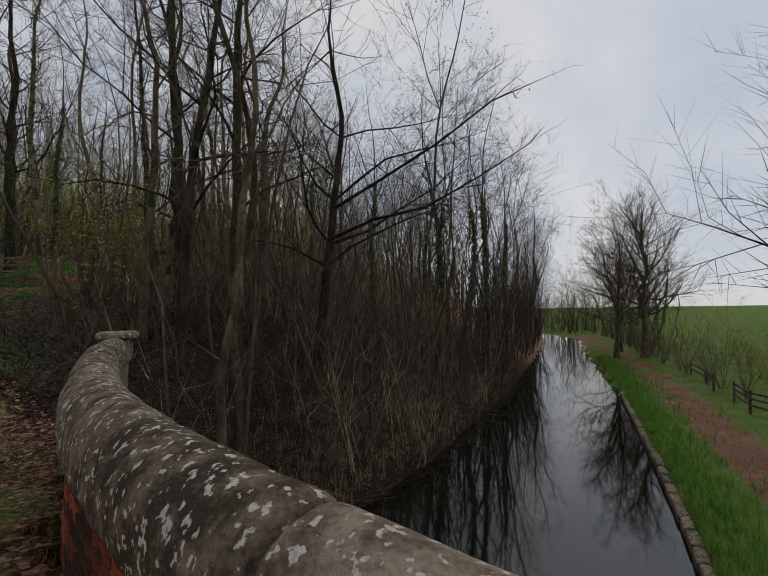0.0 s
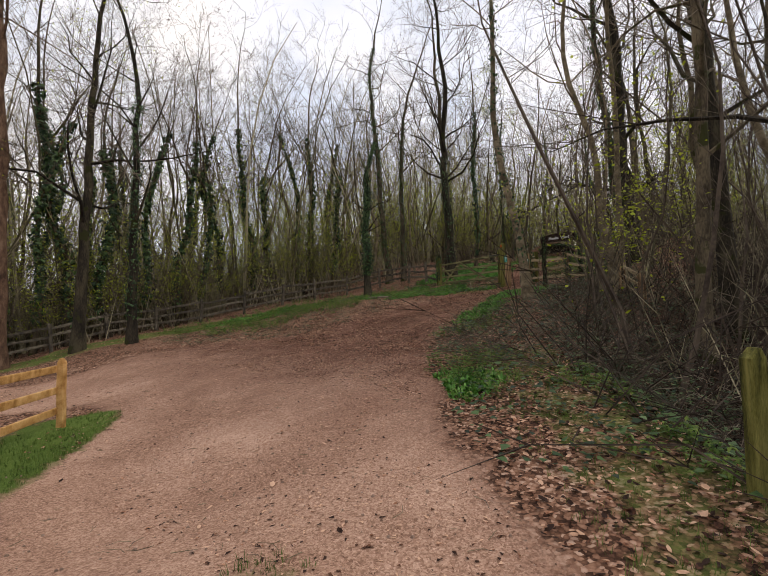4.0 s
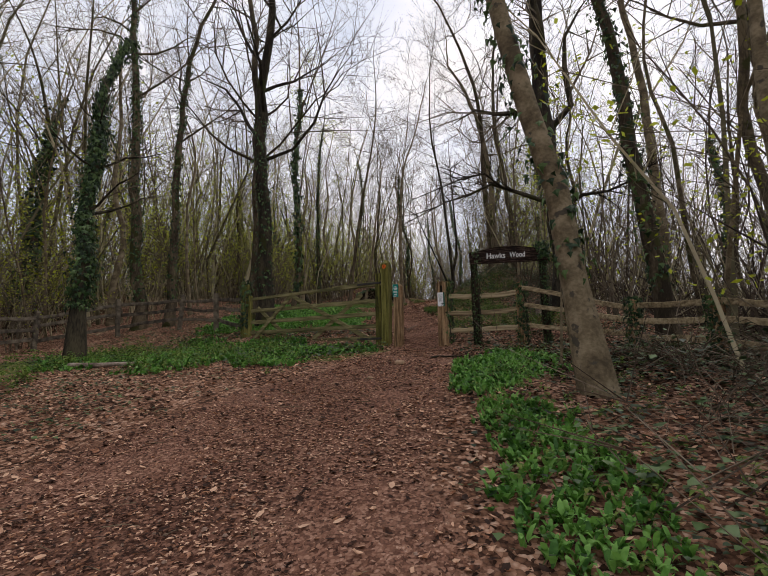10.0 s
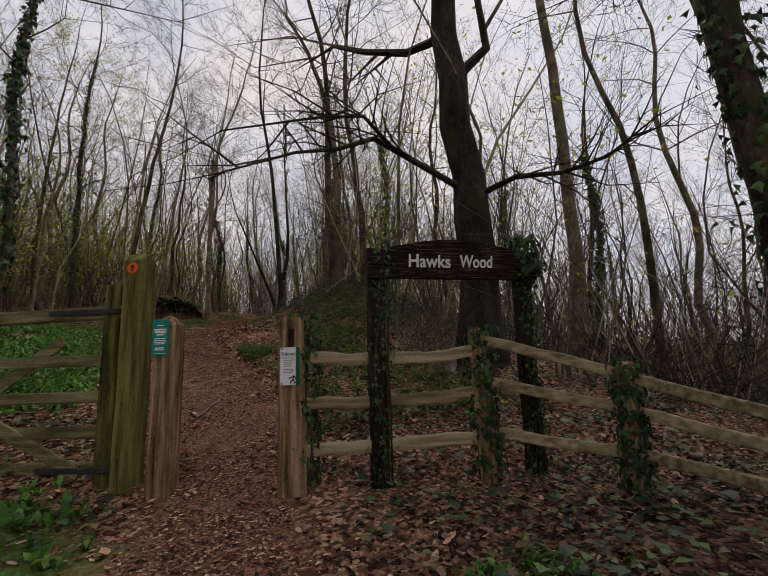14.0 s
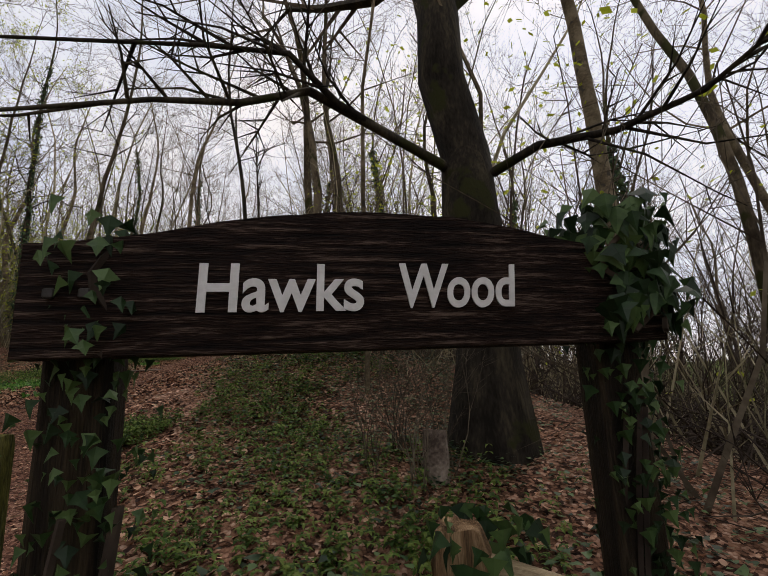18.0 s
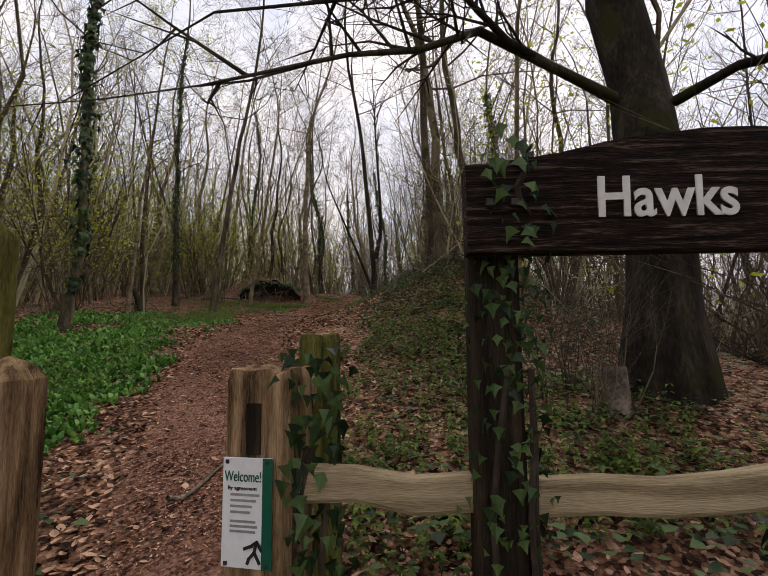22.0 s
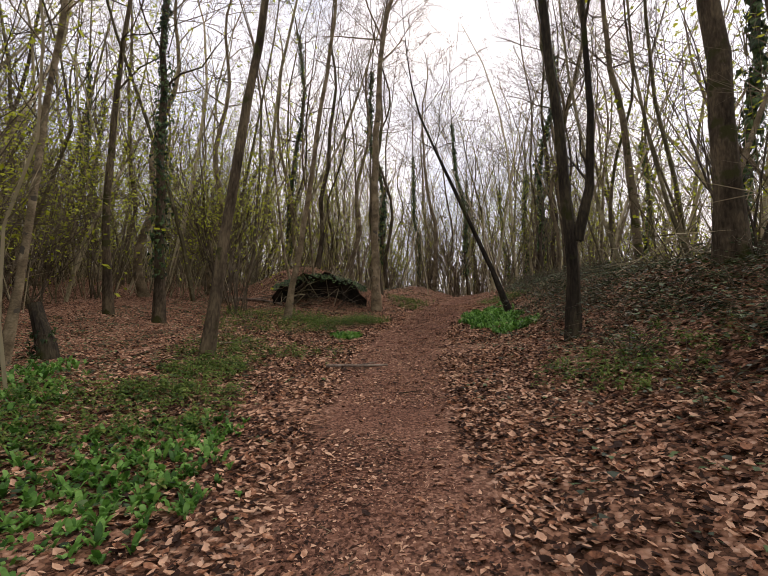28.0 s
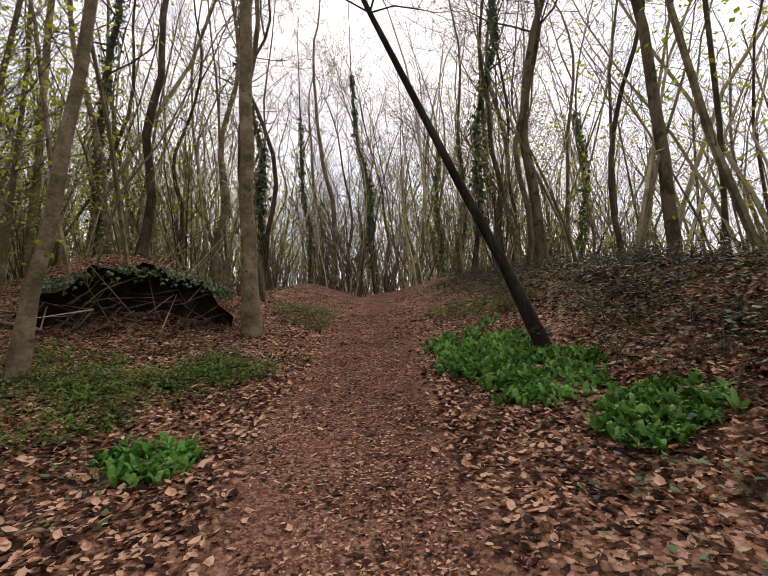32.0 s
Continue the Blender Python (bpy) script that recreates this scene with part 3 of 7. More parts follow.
def twig(geo, a, b, r):
    """A thin shoot that runs out to a point."""
    a, b = np.asarray(a, float), np.asarray(b, float)
    d = unit(b - a)
    s = unit(np.cross(d, (.3, .5, .81)))
    q = np.cross(d, s)
    geo.put([a + s * r, a - s * r * .5 + q * r * .87, a - s * r * .5 - q * r * .87, b], [(0, 1, 3), (1, 2, 3), (2, 0, 3)])


def limb(geo, rng, p, d, length, r, depth, twig_geo, up=0.25, kink=0.28, kids=(5, 5), leaves=None):
    """One branch with its side shoots."""
    if depth == 2:
        dd = unit(np.array(d, float) + np.array([rng.gauss(0, kink), rng.gauss(0, kink), rng.gauss(0, kink) + up * .5]))
        twig(twig_geo, p, np.asarray(p) + dd * length, max(r, .004))
        if leaves is not None:
            leaves += [(np.asarray(p) + dd * length * .5, dd), (np.asarray(p) + dd * length, dd)]
        return
    n = (5, 2)[depth]
    pts, rad, q, dd = [p], [r], np.array(p, float), unit(np.array(d, float))
    for i in range(n):
        dd = unit(dd + np.array([rng.gauss(0, kink), rng.gauss(0, kink), rng.gauss(0, kink) + up * 0.35]))
        q = q + dd * length / n
        pts.append(q)
        rad.append(max(r * (1 - (i + 1) / n) ** 0.8, 0.004))
    tube(geo if depth < 1 else twig_geo, pts, rad, 4 if depth < 1 and r > .03 else 3, False)
    if depth < 2:
        k = max(2, round(kids[depth] * rng.uniform(0.75, 1.25)))
        for j in range(k):
            t = rng.uniform(0.25, 1.0) * n
            i = min(int(t), n - 1)
            at = pts[i] + (pts[i + 1] - pts[i]) * (t - i)
            ax = unit(pts[i + 1] - pts[i])
            side = unit(np.cross(ax, np.array([rng.gauss(0, 1), rng.gauss(0, 1), rng.gauss(0, 1)])))
            nd = unit(ax * rng.uniform(0.5, 1.0) + side * rng.uniform(0.5, 0.95))
            limb(geo, rng, at, nd, length * rng.uniform(0.32, 0.6), max(rad[i] * 0.55, 0.003), depth + 1, twig_geo, up, kink, kids, leaves)


def ivy_leaf(geo, at, out, size, rng):
    """A lobed, slightly folded leaf that hangs outwards."""
    o = unit(np.array(out, float) + np.array([rng.gauss(0, .35), rng.gauss(0, .35), rng.gauss(0, .35)]))
    s = unit(np.cross(o, np.array([rng.gauss(0, .3), rng.gauss(0, .3), 1.0])))
    dn = unit(np.cross(s, o)) * (1 if rng.random() < 0.15 else -1)
    if dn[2] > 0.2:
        dn = -dn
    c = np.array(at, float)
    geo.put([c + o * .01, c + s * size * .5 + dn * size * .12 - o * size * .1, c + s * size * .22 + dn * size * .45, c + dn * size * 1.0 - o * size * .08,
             c - s * size * .22 + dn * size * .45, c - s * size * .5 + dn * size * .12 - o * size * .1, c + dn * size * .45 + o * size * .1],
            [(0, 6, 1), (1, 6, 2), (2, 6, 3), (3, 6, 4), (4, 6, 5), (5, 6, 0)])


def tree_meshes(seed, trunk, r, height, n_limbs=16, first=0.35, reach=0.3, kids=(7, 7), bark=BARK, twig=TWIG_MID, ivy=0, ivy_to=0.6, forks=0, up=0.25, sides=9, flute=0.0, leaf=0, leaf_size=(.055, .11)):
    """Trunk, crown and ivy meshes of a bare tree whose trunk follows the points given (from its base) and goes on to its height."""
    rng = random.Random(seed)
    pts = [np.array(p, float) for p in trunk]
    d = unit(pts[-1] - pts[-2])
    while pts[-1][2] < height:
        d = unit(d + np.array([rng.gauss(0, .2), rng.gauss(0, .2), 0.12]))
        pts.append(pts[-1] + d * max(height / 9, .5))
    dense = []
    for a, b in zip(pts[:-1], pts[1:]):
        k = max(1, int(np.linalg.norm(b - a) / 0.7))
        dense += [a + (b - a) * i / k for i in range(k)]
    dense.append(pts[-1])
    dense = np.array(dense)
    for _ in range(2):
        dense[1:-1] = (dense[:-2] + 2 * dense[1:-1] + dense[2:]) / 4
    dense[1:-1, :2] += np.array([[rng.gauss(0, r * .18), rng.gauss(0, r * .18)] for _ in dense[1:-1]])
    hz = np.clip(dense[:, 2] / height, 0, 1)
    rad = r * .92 * (1 - hz * 0.92) ** 0.95 + r * 0.45 * np.exp(-np.maximum(dense[:, 2], 0) / 0.25)
    rad = np.maximum(rad, 0.006)
    dense[0][2] -= 0.25
    tg, cg, wg_ = Geo(), Geo(), Geo()
    tube(tg, dense, rad, sides)
    if flute:
        v = tg.v[0].reshape(len(dense), sides, 3)
        for j in range(0, sides, 2):
            v[:, j] = dense + (v[:, j] - dense) * (1 - flute)
        tg.v[0] = v.reshape(-1, 3)
    for k in range(forks):
        i = int(len(dense) * rng.uniform(0.4, 0.6))
        a = rng.uniform(0, 6.28)
        limb(tg, rng, dense[i], (math.cos(a) * .45, math.sin(a) * .45, 1), height * .42, rad[i] * .75, 0, wg_, .3, .1, (kids[0] + 3, kids[1]))
    lv = [] if leaf else None
    for k in range(n_limbs):
        h = first + (1 - first) * (k + rng.random()) / n_limbs
        i = min(int(np.searchsorted(hz, h)), len(dense) - 1)
        a = k * 2.4 + rng.uniform(-.5, .5)
        el = rng.uniform(.25, .9)
        ln = height * reach * (1.15 - h * .75) * rng.uniform(.7, 1.25)
        limb(cg, rng, dense[i], (math.cos(a), math.sin(a), el), ln, max(rad[i] * .4, .009), 0, wg_, up, .24, kids, lv)
    nb = len(cg.f)
    off = cg.n
    cg.v += wg_.v
    cg.f += [tuple(i + off for i in q) for q in wg_.f]
    cm = mesh_of("crown", cg, bark)
    cm.materials.append(twig)
    cm.polygons.foreach_set("material_index", [0] * nb + [1] * (len(cg.f) - nb))
    out = [("trunk", mesh_of("trunk", tg, bark, True)), ("crown", cm)]
    if ivy:
        ig = Geo()
        for _ in range(int(ivy * 2.0)):
            h = rng.uniform(0.0, ivy_to) ** 0.9
            i = min(int(np.searchsorted(hz, h)), len(dense) - 2)
            a = rng.uniform(0, 6.28)
            o = np.array([math.cos(a), math.sin(a), .1])
            c = dense[i] + (dense[i + 1] - dense[i]) * rng.random() + o * (rad[i] + abs(rng.gauss(0, .13)) * (.5 + noise.noise(Vector((a * .5, dense[i][2] * .8, seed)))))
            ivy_leaf(ig, c, o, rng.uniform(*leaf_size), rng)
        out.append(("ivy", mesh_of("ivy", ig, IVY)))
    if leaf:
        lg = Geo()
        for p, dd in lv:
            for _ in range(leaf):
                c = np.array(p) + np.array([rng.gauss(0, .06) for _ in range(3)])
                s = unit(np.array([rng.gauss(0, 1), rng.gauss(0, 1), rng.gauss(0, .4)])) * rng.uniform(.025, .05)
                u = unit(np.array([rng.gauss(0, 1), rng.gauss(0, 1), rng.gauss(0, .6)])) * rng.uniform(.02, .035)
                lg.put([c - s, c + u, c + s, c - u], [(0, 1, 2, 3)])
        out.append(("leaves", mesh_of("leaves", lg, YOUNG)))
    return out


def plant_tree(name, label, category, meshes, at, rz=0.0, group=""):
    ob = thing(name, label, category, group, at, rz)
    for nm, me in meshes:
        q = part(nm, me, None, ob)
        if nm != "trunk":
            tagged(q, kind="stuff")
    return ob


LINED = "woodland trees"
KEY = [
    # name, label, base, trunk rise (offsets from base), radius, height, options
    ("beech_tree", "large dark beech with a forked trunk behind the name board", (-10.64, 21.39), [(0, 0, 0), (.1, .02, 1.5), (.07, .02, 2.9), (-.2, .07, 4.6)], .34, 17, dict(forks=2, n_limbs=12, bark=BARK_DARK, reach=.3, first=.2)),
    ("ash_tree", "tall pale smooth-barked ash tree", (-7.95, 23.13), [(0, 0, 0), (.1, -.07, 3), (.05, -.03, 5.6), (-.12, .08, 8.2)], .17, 17, dict(bark=BARK_PALE, first=.5)),
    ("oak_tree", "ridged brown trunk leaning over the canal bank", (-5.93, 20.46), [(0, 0, 0), (-.14, .19, 2.9), (-.18, .25, 4.6), (-.42, .56, 8)], .25, 16, dict(first=.4)),
    ("oak_tree", "thick ivy-footed trunk behind the field gate", (-18.62, 21.16), [(0, 0, 0), (-.13, -.1, 3.5), (-.22, -.17, 7)], .25, 16, dict(first=.25, ivy=300, ivy_to=.3, bark=BARK_DARK)),
    ("leaning_tree", "pale leaning trunk wrapped in ivy beside the way", (-11.26, 14.37), [(0, 0, 0), (-.14, 0, 1.13), (-.43, -.02, 2.75), (-.96, -.08, 5.13)], .145, 12, dict(bark=BARK_PALE, ivy=340, ivy_to=.75, first=.5, n_limbs=10)),
    ("ash_tree", "dark ivy-covered trunk behind the rail fence", (-9.69, 17.53), [(0, 0, 0), (-.22, .03, 3.3), (-.63, .09, 6.8)], .15, 14, dict(ivy=500, ivy_to=.6, first=.5)),
    ("birch_tree", "slim pale trunk on the slope by the fence", (-9.16, 15.34), [(0, 0, 0), (-.05, .01, 3.2), (0, 0, 5.8)], .1, 13, dict(bark=BARK_PALE, first=.5, n_limbs=12)),
    ("ash_tree", "tall trunk thickly clad in ivy beyond the fence", (-22.9, 21.0), [(0, 0, 0), (-.3, -.3, 6), (-.6, -.6, 12)], .2, 17, dict(ivy=900, ivy_to=.75, first=.4)),
    ("ash_tree", "dark ivy-clad trunk beyond the fence", (-22.4, 21.7), [(0, 0, 0), (0, 0, 5.4), (.15, .15, 10)], .16, 16, dict(ivy=400, ivy_to=.5, first=.35)),
    ("oak_tree", "straight grey trunk standing behind the gate", (-19.64, 22.31), [(0, 0, 0), (-.15, -.1, 7.5), (-.4, -.3, 12)], .2, 17, dict(first=.25)),
    ("ash_tree", "bare young ash leaning over the leaf litter", (-19.49, 30.47), [(0, 0, 0), (.19, .11, 1.64), (.35, .21, 3.28), (.6, .34, 5.8)], .1, 14, dict(first=.4)),
    ("hazel_tree", "slim mossy trunk with fresh yellow-green leaves", (-23.52, 33.1), [(0, 0, 0), (-.14, -.13, 2), (-.1, -.1, 4.4), (.08, .08, 7.9)], .1, 13, dict(leaf=2, first=.3)),
    ("ash_tree", "thin pale curved trunk beside the way", (-20.0, 34.65), [(0, 0, 0), (.37, .15, 2.4), (.7, .27, 5.5), (1.06, .38, 8.4)], .085, 14, dict(bark=BARK_PALE, first=.55)),
    ("ash_tree", "straight brown trunk with a mossy foot at the bend", (-18.25, 37.1), [(0, 0, 0), (-.09, -.02, 4.4), (.09, .02, 9)], .14, 16, dict(bark=BARK_PALE, first=.4)),
    ("sweet_chestnut_tree", "dark fluted mossy trunk that forks at head height", (-14.36, 30.6), [(0, 0, 0), (0, 0, 1.8), (-.22, 0, 3.8)], .09, 14, dict(bark=BARK_DARK, flute=.22, forks=1, sides=12, first=.35, n_limbs=10)),
    ("leaning_tree", "dark bare trunk leaning steeply over the way", (-14.68, 34.45), [(0, 0, 0), (-.36, .3, .85), (-.87, .56, 1.9), (-1.3, .75, 3.1), (-1.9, .9, 4.2)], .07, 7.5, dict(bark=BARK_DARK, n_limbs=15, first=.38, reach=.34)),
    ("oak_tree", "thick ridged trunk on top of the bank", (-12.52, 30.54), [(0, 0, 0), (.02, 0, 1.9), (-.17, .08, 4)], .17, 15, dict(first=.35)),
    ("oak_tree", "stout grey-brown trunk on top of the bank", (-12.4, 29.75), [(0, 0, 0), (.13, -.09, 2.1), (0, 0, 3.8)], .17, 15, dict(first=.35)),
    ("oak_tree", "dark trunk on the far side of the bank", (-11.5, 29.2), [(0, 0, 0), (-.1, 0, 2.5), (-.4, .1, 5)], .14, 15, dict(first=.35)),
    ("ash_tree", "slim trunk hung with ivy on the wood floor", (-22.15, 32.95), [(0, 0, 0), (-.07, -.05, 2.7), (-.15, -.1, 6)], .12, 13, dict(ivy=700, ivy_to=.7)),
    ("ash_tree", "curved grey trunk on the bank", (-11.22, 37.15), [(0, 0, 0), (0, 0, 2.2), (-.3, .2, 5.4)], .13, 14, dict()),
    ("beech_tree", "crooked brown trunk above the way", (-12.36, 39.6), [(0, 0, 0), (-.35, .16, 3.8), (.15, -.07, 6.4)], .14, 13, dict()),
    ("ash_tree", "ivy-hung trunk beyond the hollow", (-22.52, 40.63), [(0, 0, 0), (.04, 0, 4), (.5, .25, 8.3)], .12, 14, dict(ivy=800, ivy_to=.7)),
    ("pine_tree", "tall straight reddish pine trunk past the new fence", (-24.15, 4.45), [(0, 0, 0), (0, -.06, 9), (0, -.2, 13)], .25, 19, dict(bark=BARK_PINE, first=.55)),
    ("oak_tree", "dark trunk with small green leaf tufts past the new fence", (-23.78, 6.46), [(0, 0, 0), (.05, .24, 6.5), (.13, .5, 11)], .22, 16, dict(bark=BARK_DARK, first=.2, leaf=1)),
    ("beech_tree", "thick grey trunk in the thicket below the lane", (-5.7, 11.8), [(0, 0, 0), (.2, .03, 5), (.5, .06, 8)], .17, 16, dict(bark=BARK_DARK, first=.2)),
    ("beech_tree", "dark trunk in the thicket beside the lane", (-7.1, 12.5), [(0, 0, 0), (.15, .03, 5), (.15, .04, 8)], .15, 15, dict(first=.2)),
    ("beech_tree", "large grey trunk in the dense wood", (-6.83, 14.35), [(0, 0, 0), (-.3, -.12, 6), (-.7, -.3, 10.8)], .21, 18, dict(first=.2, bark=BARK_DARK)),
    ("beech_tree", "large brown trunk above the canal bank", (-5.26, 14.86), [(0, 0, 0), (-.1, -.03, 6), (-.2, -.06, 11)], .23, 19, dict(bark=BARK_DARK, first=.2)),
    ("beech_tree", "dark branching trunk over the canal", (-2.4, 14.2), [(0, 0, 0), (.3, .1, 4), (.7, .2, 9)], .2, 14, dict(bark=BARK_DARK, twig=TWIG, first=.2, n_limbs=20, reach=.42)),
    ("oak_tree", "dark ivy-hung trunk on the verge of the lane", (-21.9, 7.6), [(0, 0, 0), (.1, 0, 4), (.3, .1, 8)], .17, 14, dict(bark=BARK_DARK, ivy=500, ivy_to=.5, first=.25, reach=.34)),
    ("hazel_sapling", "thin pale sapling with yellow-green leaf tufts by the footway", (-11.5, 15.4), [(0, 0, 0), (.1, 0, 1.2), (.24, .05, 2.6)], .014, 4.4, dict(bark=BARK_PALE, leaf=1, n_limbs=6, first=.2, reach=.2, kids=(3, 2))),
    ("alder_tree", "ivy-hung trunk leaning over the water", (3.4, 25.4), [(0, 0, 0), (-.4, .1, 5), (-1.3, .2, 11)], .2, 15, dict(ivy=700, ivy_to=.6, reach=.38)),
]
BOUGHS = [[(-10.85, 21.44, 5.8), (-11.52, 21.18, 6.04), (-11.97, 20.92, 6.15), (-12.38, 20.7, 6.47), (-12.97, 20.39, 6.25), (-14.04, 19.59, 5.56)],
          [(-10.4, 21.28, 5.67), (-10.14, 20.82, 5.71), (-9.73, 20.31, 5.56), (-9.43, 19.76, 5.54), (-9.14, 19.22, 5.79)],
          [(-10.9, 21.35, 5.78), (-12.22, 20.91, 6.26), (-12.76, 20.65, 5.94), (-13.3, 20.27, 5.68), (-14.09, 19.54, 5.04)]]


def side_boughs(tree, lines, r):
    """Low boughs of a tree, each with its shoots."""
    rng = random.Random(int(r * 1e4))
    base = np.array(tree.matrix_world.translation)
    for line in lines:
        g = Geo()
        pts = np.array(line) - base
        tube(g, pts, np.linspace(r * .85, r * .14, len(pts)), 7, False)
        limb(g, rng, pts[-1], unit(pts[-1] - pts[-2]), 1.1, r * .13, 1, g, .1, .2, (4, 4))
        for k in range(14):
            t = rng.uniform(.25, 1) * (len(pts) - 1)
            j = min(int(t), len(pts) - 2)
            at = pts[j] + (pts[j + 1] - pts[j]) * (t - j)
            d = unit(pts[j + 1] - pts[j]) * .7 + np.array([rng.gauss(0, .5), rng.gauss(0, .5), rng.gauss(.15, .4)])
            limb(g, rng, at, unit(d), rng.uniform(.5, 1.3), r * .28, 1, g, .2, .2, (4, 4))
        part("bough", g, BARK_DARK, tree, smooth=True)


for i, (nm, lab, at_xy, trunk, r, h, opt) in enumerate(KEY):
    kt = plant_tree(nm, lab, "tree", tree_meshes(100 + i, trunk, r, h, **opt), (*at_xy, ground_at(*at_xy)), group=LINED)
    if "name board" in lab:
        side_boughs(kt, BOUGHS, .062)
    elif "forks at head height" in lab:
        side_boughs(kt, [[(-14.28, 30.6, 6.0), (-14.12, 30.56, 6.7), (-14.1, 30.5, 7.7), (-14.2, 30.45, 9.5), (-14.3, 30.4, 12)]], .09)
    elif "branching trunk over the canal" in lab:
        side_boughs(kt, [[(-2.1, 14.3, 3.6), (-.6, 13.8, 4.2), (1.0, 13.4, 4.5), (2.6, 13.1, 5.4), (4.0, 12.9, 6.3)], [(-2.0, 14.3, 4.6), (-.3, 14.0, 5.6), (1.4, 13.6, 6.6), (3.0, 13.3, 7.8), (4.4, 13.2, 8.4)]], .075)

# the crooked ivy-clad tree before the far fence
ivt = tree_meshes(77, [(0, 0, 0), (.1, 0, 1.0), (0, 0, 1.9), (-.35, .2, 3.0), (-.3, .3, 5)], .17, 7, n_limbs=9, first=.3, ivy=2200, ivy_to=.9, bark=BARK_DARK)
plant_tree("ivy_clad_tree", "crooked dead tree smothered in dark ivy by the fence", "tree", ivt, (-20.0, 16.6, ground_at(-20.0, 16.6)), group=LINED)

# woodland in depth: a few shapes of tree, copied and turned
SHAPES = []
for i in range(9):
    rng = random.Random(500 + i)
    h = rng.uniform(11, 17)
    lean = rng.uniform(.02, .1) * h
    r = rng.uniform(.06, .13)
    opt = dict(n_limbs=14, first=rng.uniform(.28, .45), reach=rng.uniform(.26, .36), kids=(6, 5), forks=(1, 0, 2)[i % 3])
    if i in (0, 2, 5):
        opt.update(leaf_size=(.12, .22), ivy=330, ivy_to=rng.uniform(.4, .7))
    if i in (3, 7):
        opt.update(bark=BARK_PALE)
    if i == 8:
        opt.update(leaf=1)
    SHAPES.append((h, tree_meshes(600 + i, [(lean * k * .9 + (rng.gauss(0, .26) if k else 0), rng.gauss(0, .26) if k else 0, h * k) for k in (0, .1, .2, .3, .42, .55, .68)], r, h, **opt)))
rng = random.Random(11)
taken = [k[2] for k in KEY] + [(-20.0, 16.6)]


def far_edge(y):
    """The wood edge along the far fence."""
    return np.interp(y, [-40, 2, 7, 10.7, 13.5, 17, 18.4], [-25, -25, -25.5, -25.8, -24.3, -23.7, -23.2])


def in_wood(x, y):
    """Whether trees may stand here: inside the wood, clear of the way, the lane, the water and the sign."""
    if way_mask(x, y) > 0.02 or x > np.interp(y, CY, CL) - 0.6:
        return False
    d, _, h = along(x, y, WAY)
    d2, _, h2 = along(x, y, TRACK)
    if d < h + (0.9 if y < 19 else 1.5) or d2 < h2 + 2.0:
        return False
    e, s, _ = along(x, y, EDGE)
    if y < 18.3 and s > 0:
        return bool(x < far_edge(y) - 1.2)
    if -23.7 < x < -17.4 and 16 < y < 21.3:
        return False
    if y < 18.3 and e < 1.3:
        return False
    if -14.5 < x < -9.3 and 17.5 < y < 29.3:
        return False
    if y > 19 and -23 < x < -15 and y < 34:
        return rng.random() < 0.12
    return True


for i in range(30):
    y = 20 + i * 2.1
    x = float(np.interp(y, CY, CL)) - (.9 + 4.5 * rng.random())
    h, meshes = SHAPES[rng.randrange(len(SHAPES))]
    taken.append((x, y))
    ob = plant_tree("woodland_tree", "bare waterside tree on the wood bank", "tree", meshes, (x, y, ground_at(x, y)), rng.uniform(0, 360), LINED)
    ob.scale = (s := rng.uniform(.95, 1.3), s, s)
for i in range(36):
    x, y = -26.6 - 14 * rng.random(), -10 + i * .62
    h, meshes = SHAPES[rng.randrange(len(SHAPES))]
    taken.append((x, y))
    ob = plant_tree("woodland_tree", "slim bare tree past the fence along the track", "tree", meshes, (x, y, ground_at(x, y)), rng.uniform(0, 360), LINED)
    ob.scale = (s := rng.uniform(.85, 1.15), s, s)
for i in range(30):
    x, y = -24 + 17 * rng.random(), 43.5 + i * .65
    if along(x, y, WAY)[0] < 1.3:
        continue
    h, meshes = SHAPES[rng.randrange(len(SHAPES))]
    taken.append((x, y))
    ob = plant_tree("woodland_tree", "slim bare tree closing the far end of the way", "tree", meshes, (x, y, ground_at(x, y)), rng.uniform(0, 360), LINED)
    ob.scale = (s := rng.uniform(.85, 1.15), s, s)
for i in range(12):
    x, y = (-23.5 + 3.6 * rng.random() if i % 2 else -13.6 + 3.4 * rng.random()), 38 + i * .75
    h, meshes = SHAPES[(1, 4, 6, 7, 3)[i % 5]]
    taken.append((x, y))
    ob = plant_tree("woodland_tree", "slim bare tree beyond the bend of the way", "tree", meshes, (x, y, ground_at(x, y)), rng.uniform(0, 360), LINED)
    ob.scale = (s := rng.uniform(.8, 1.05), s, s)
for i in range(14):
    x, y = -26.2 - 1.3 * rng.random(), 2.5 + i * 1.35 + .5 * rng.random()
    h, meshes = SHAPES[(0, 2, 5)[i % 3]]
    taken.append((x, y))
    ob = plant_tree("woodland_tree", "dark ivy-clad tree standing behind the far fence", "tree", meshes, (x, y, ground_at(x, y)), rng.uniform(0, 360), LINED)
    ob.scale = (s := rng.uniform(1.1, 1.45), s, rng.uniform(.85, 1.05))
count = 0
tries = 0
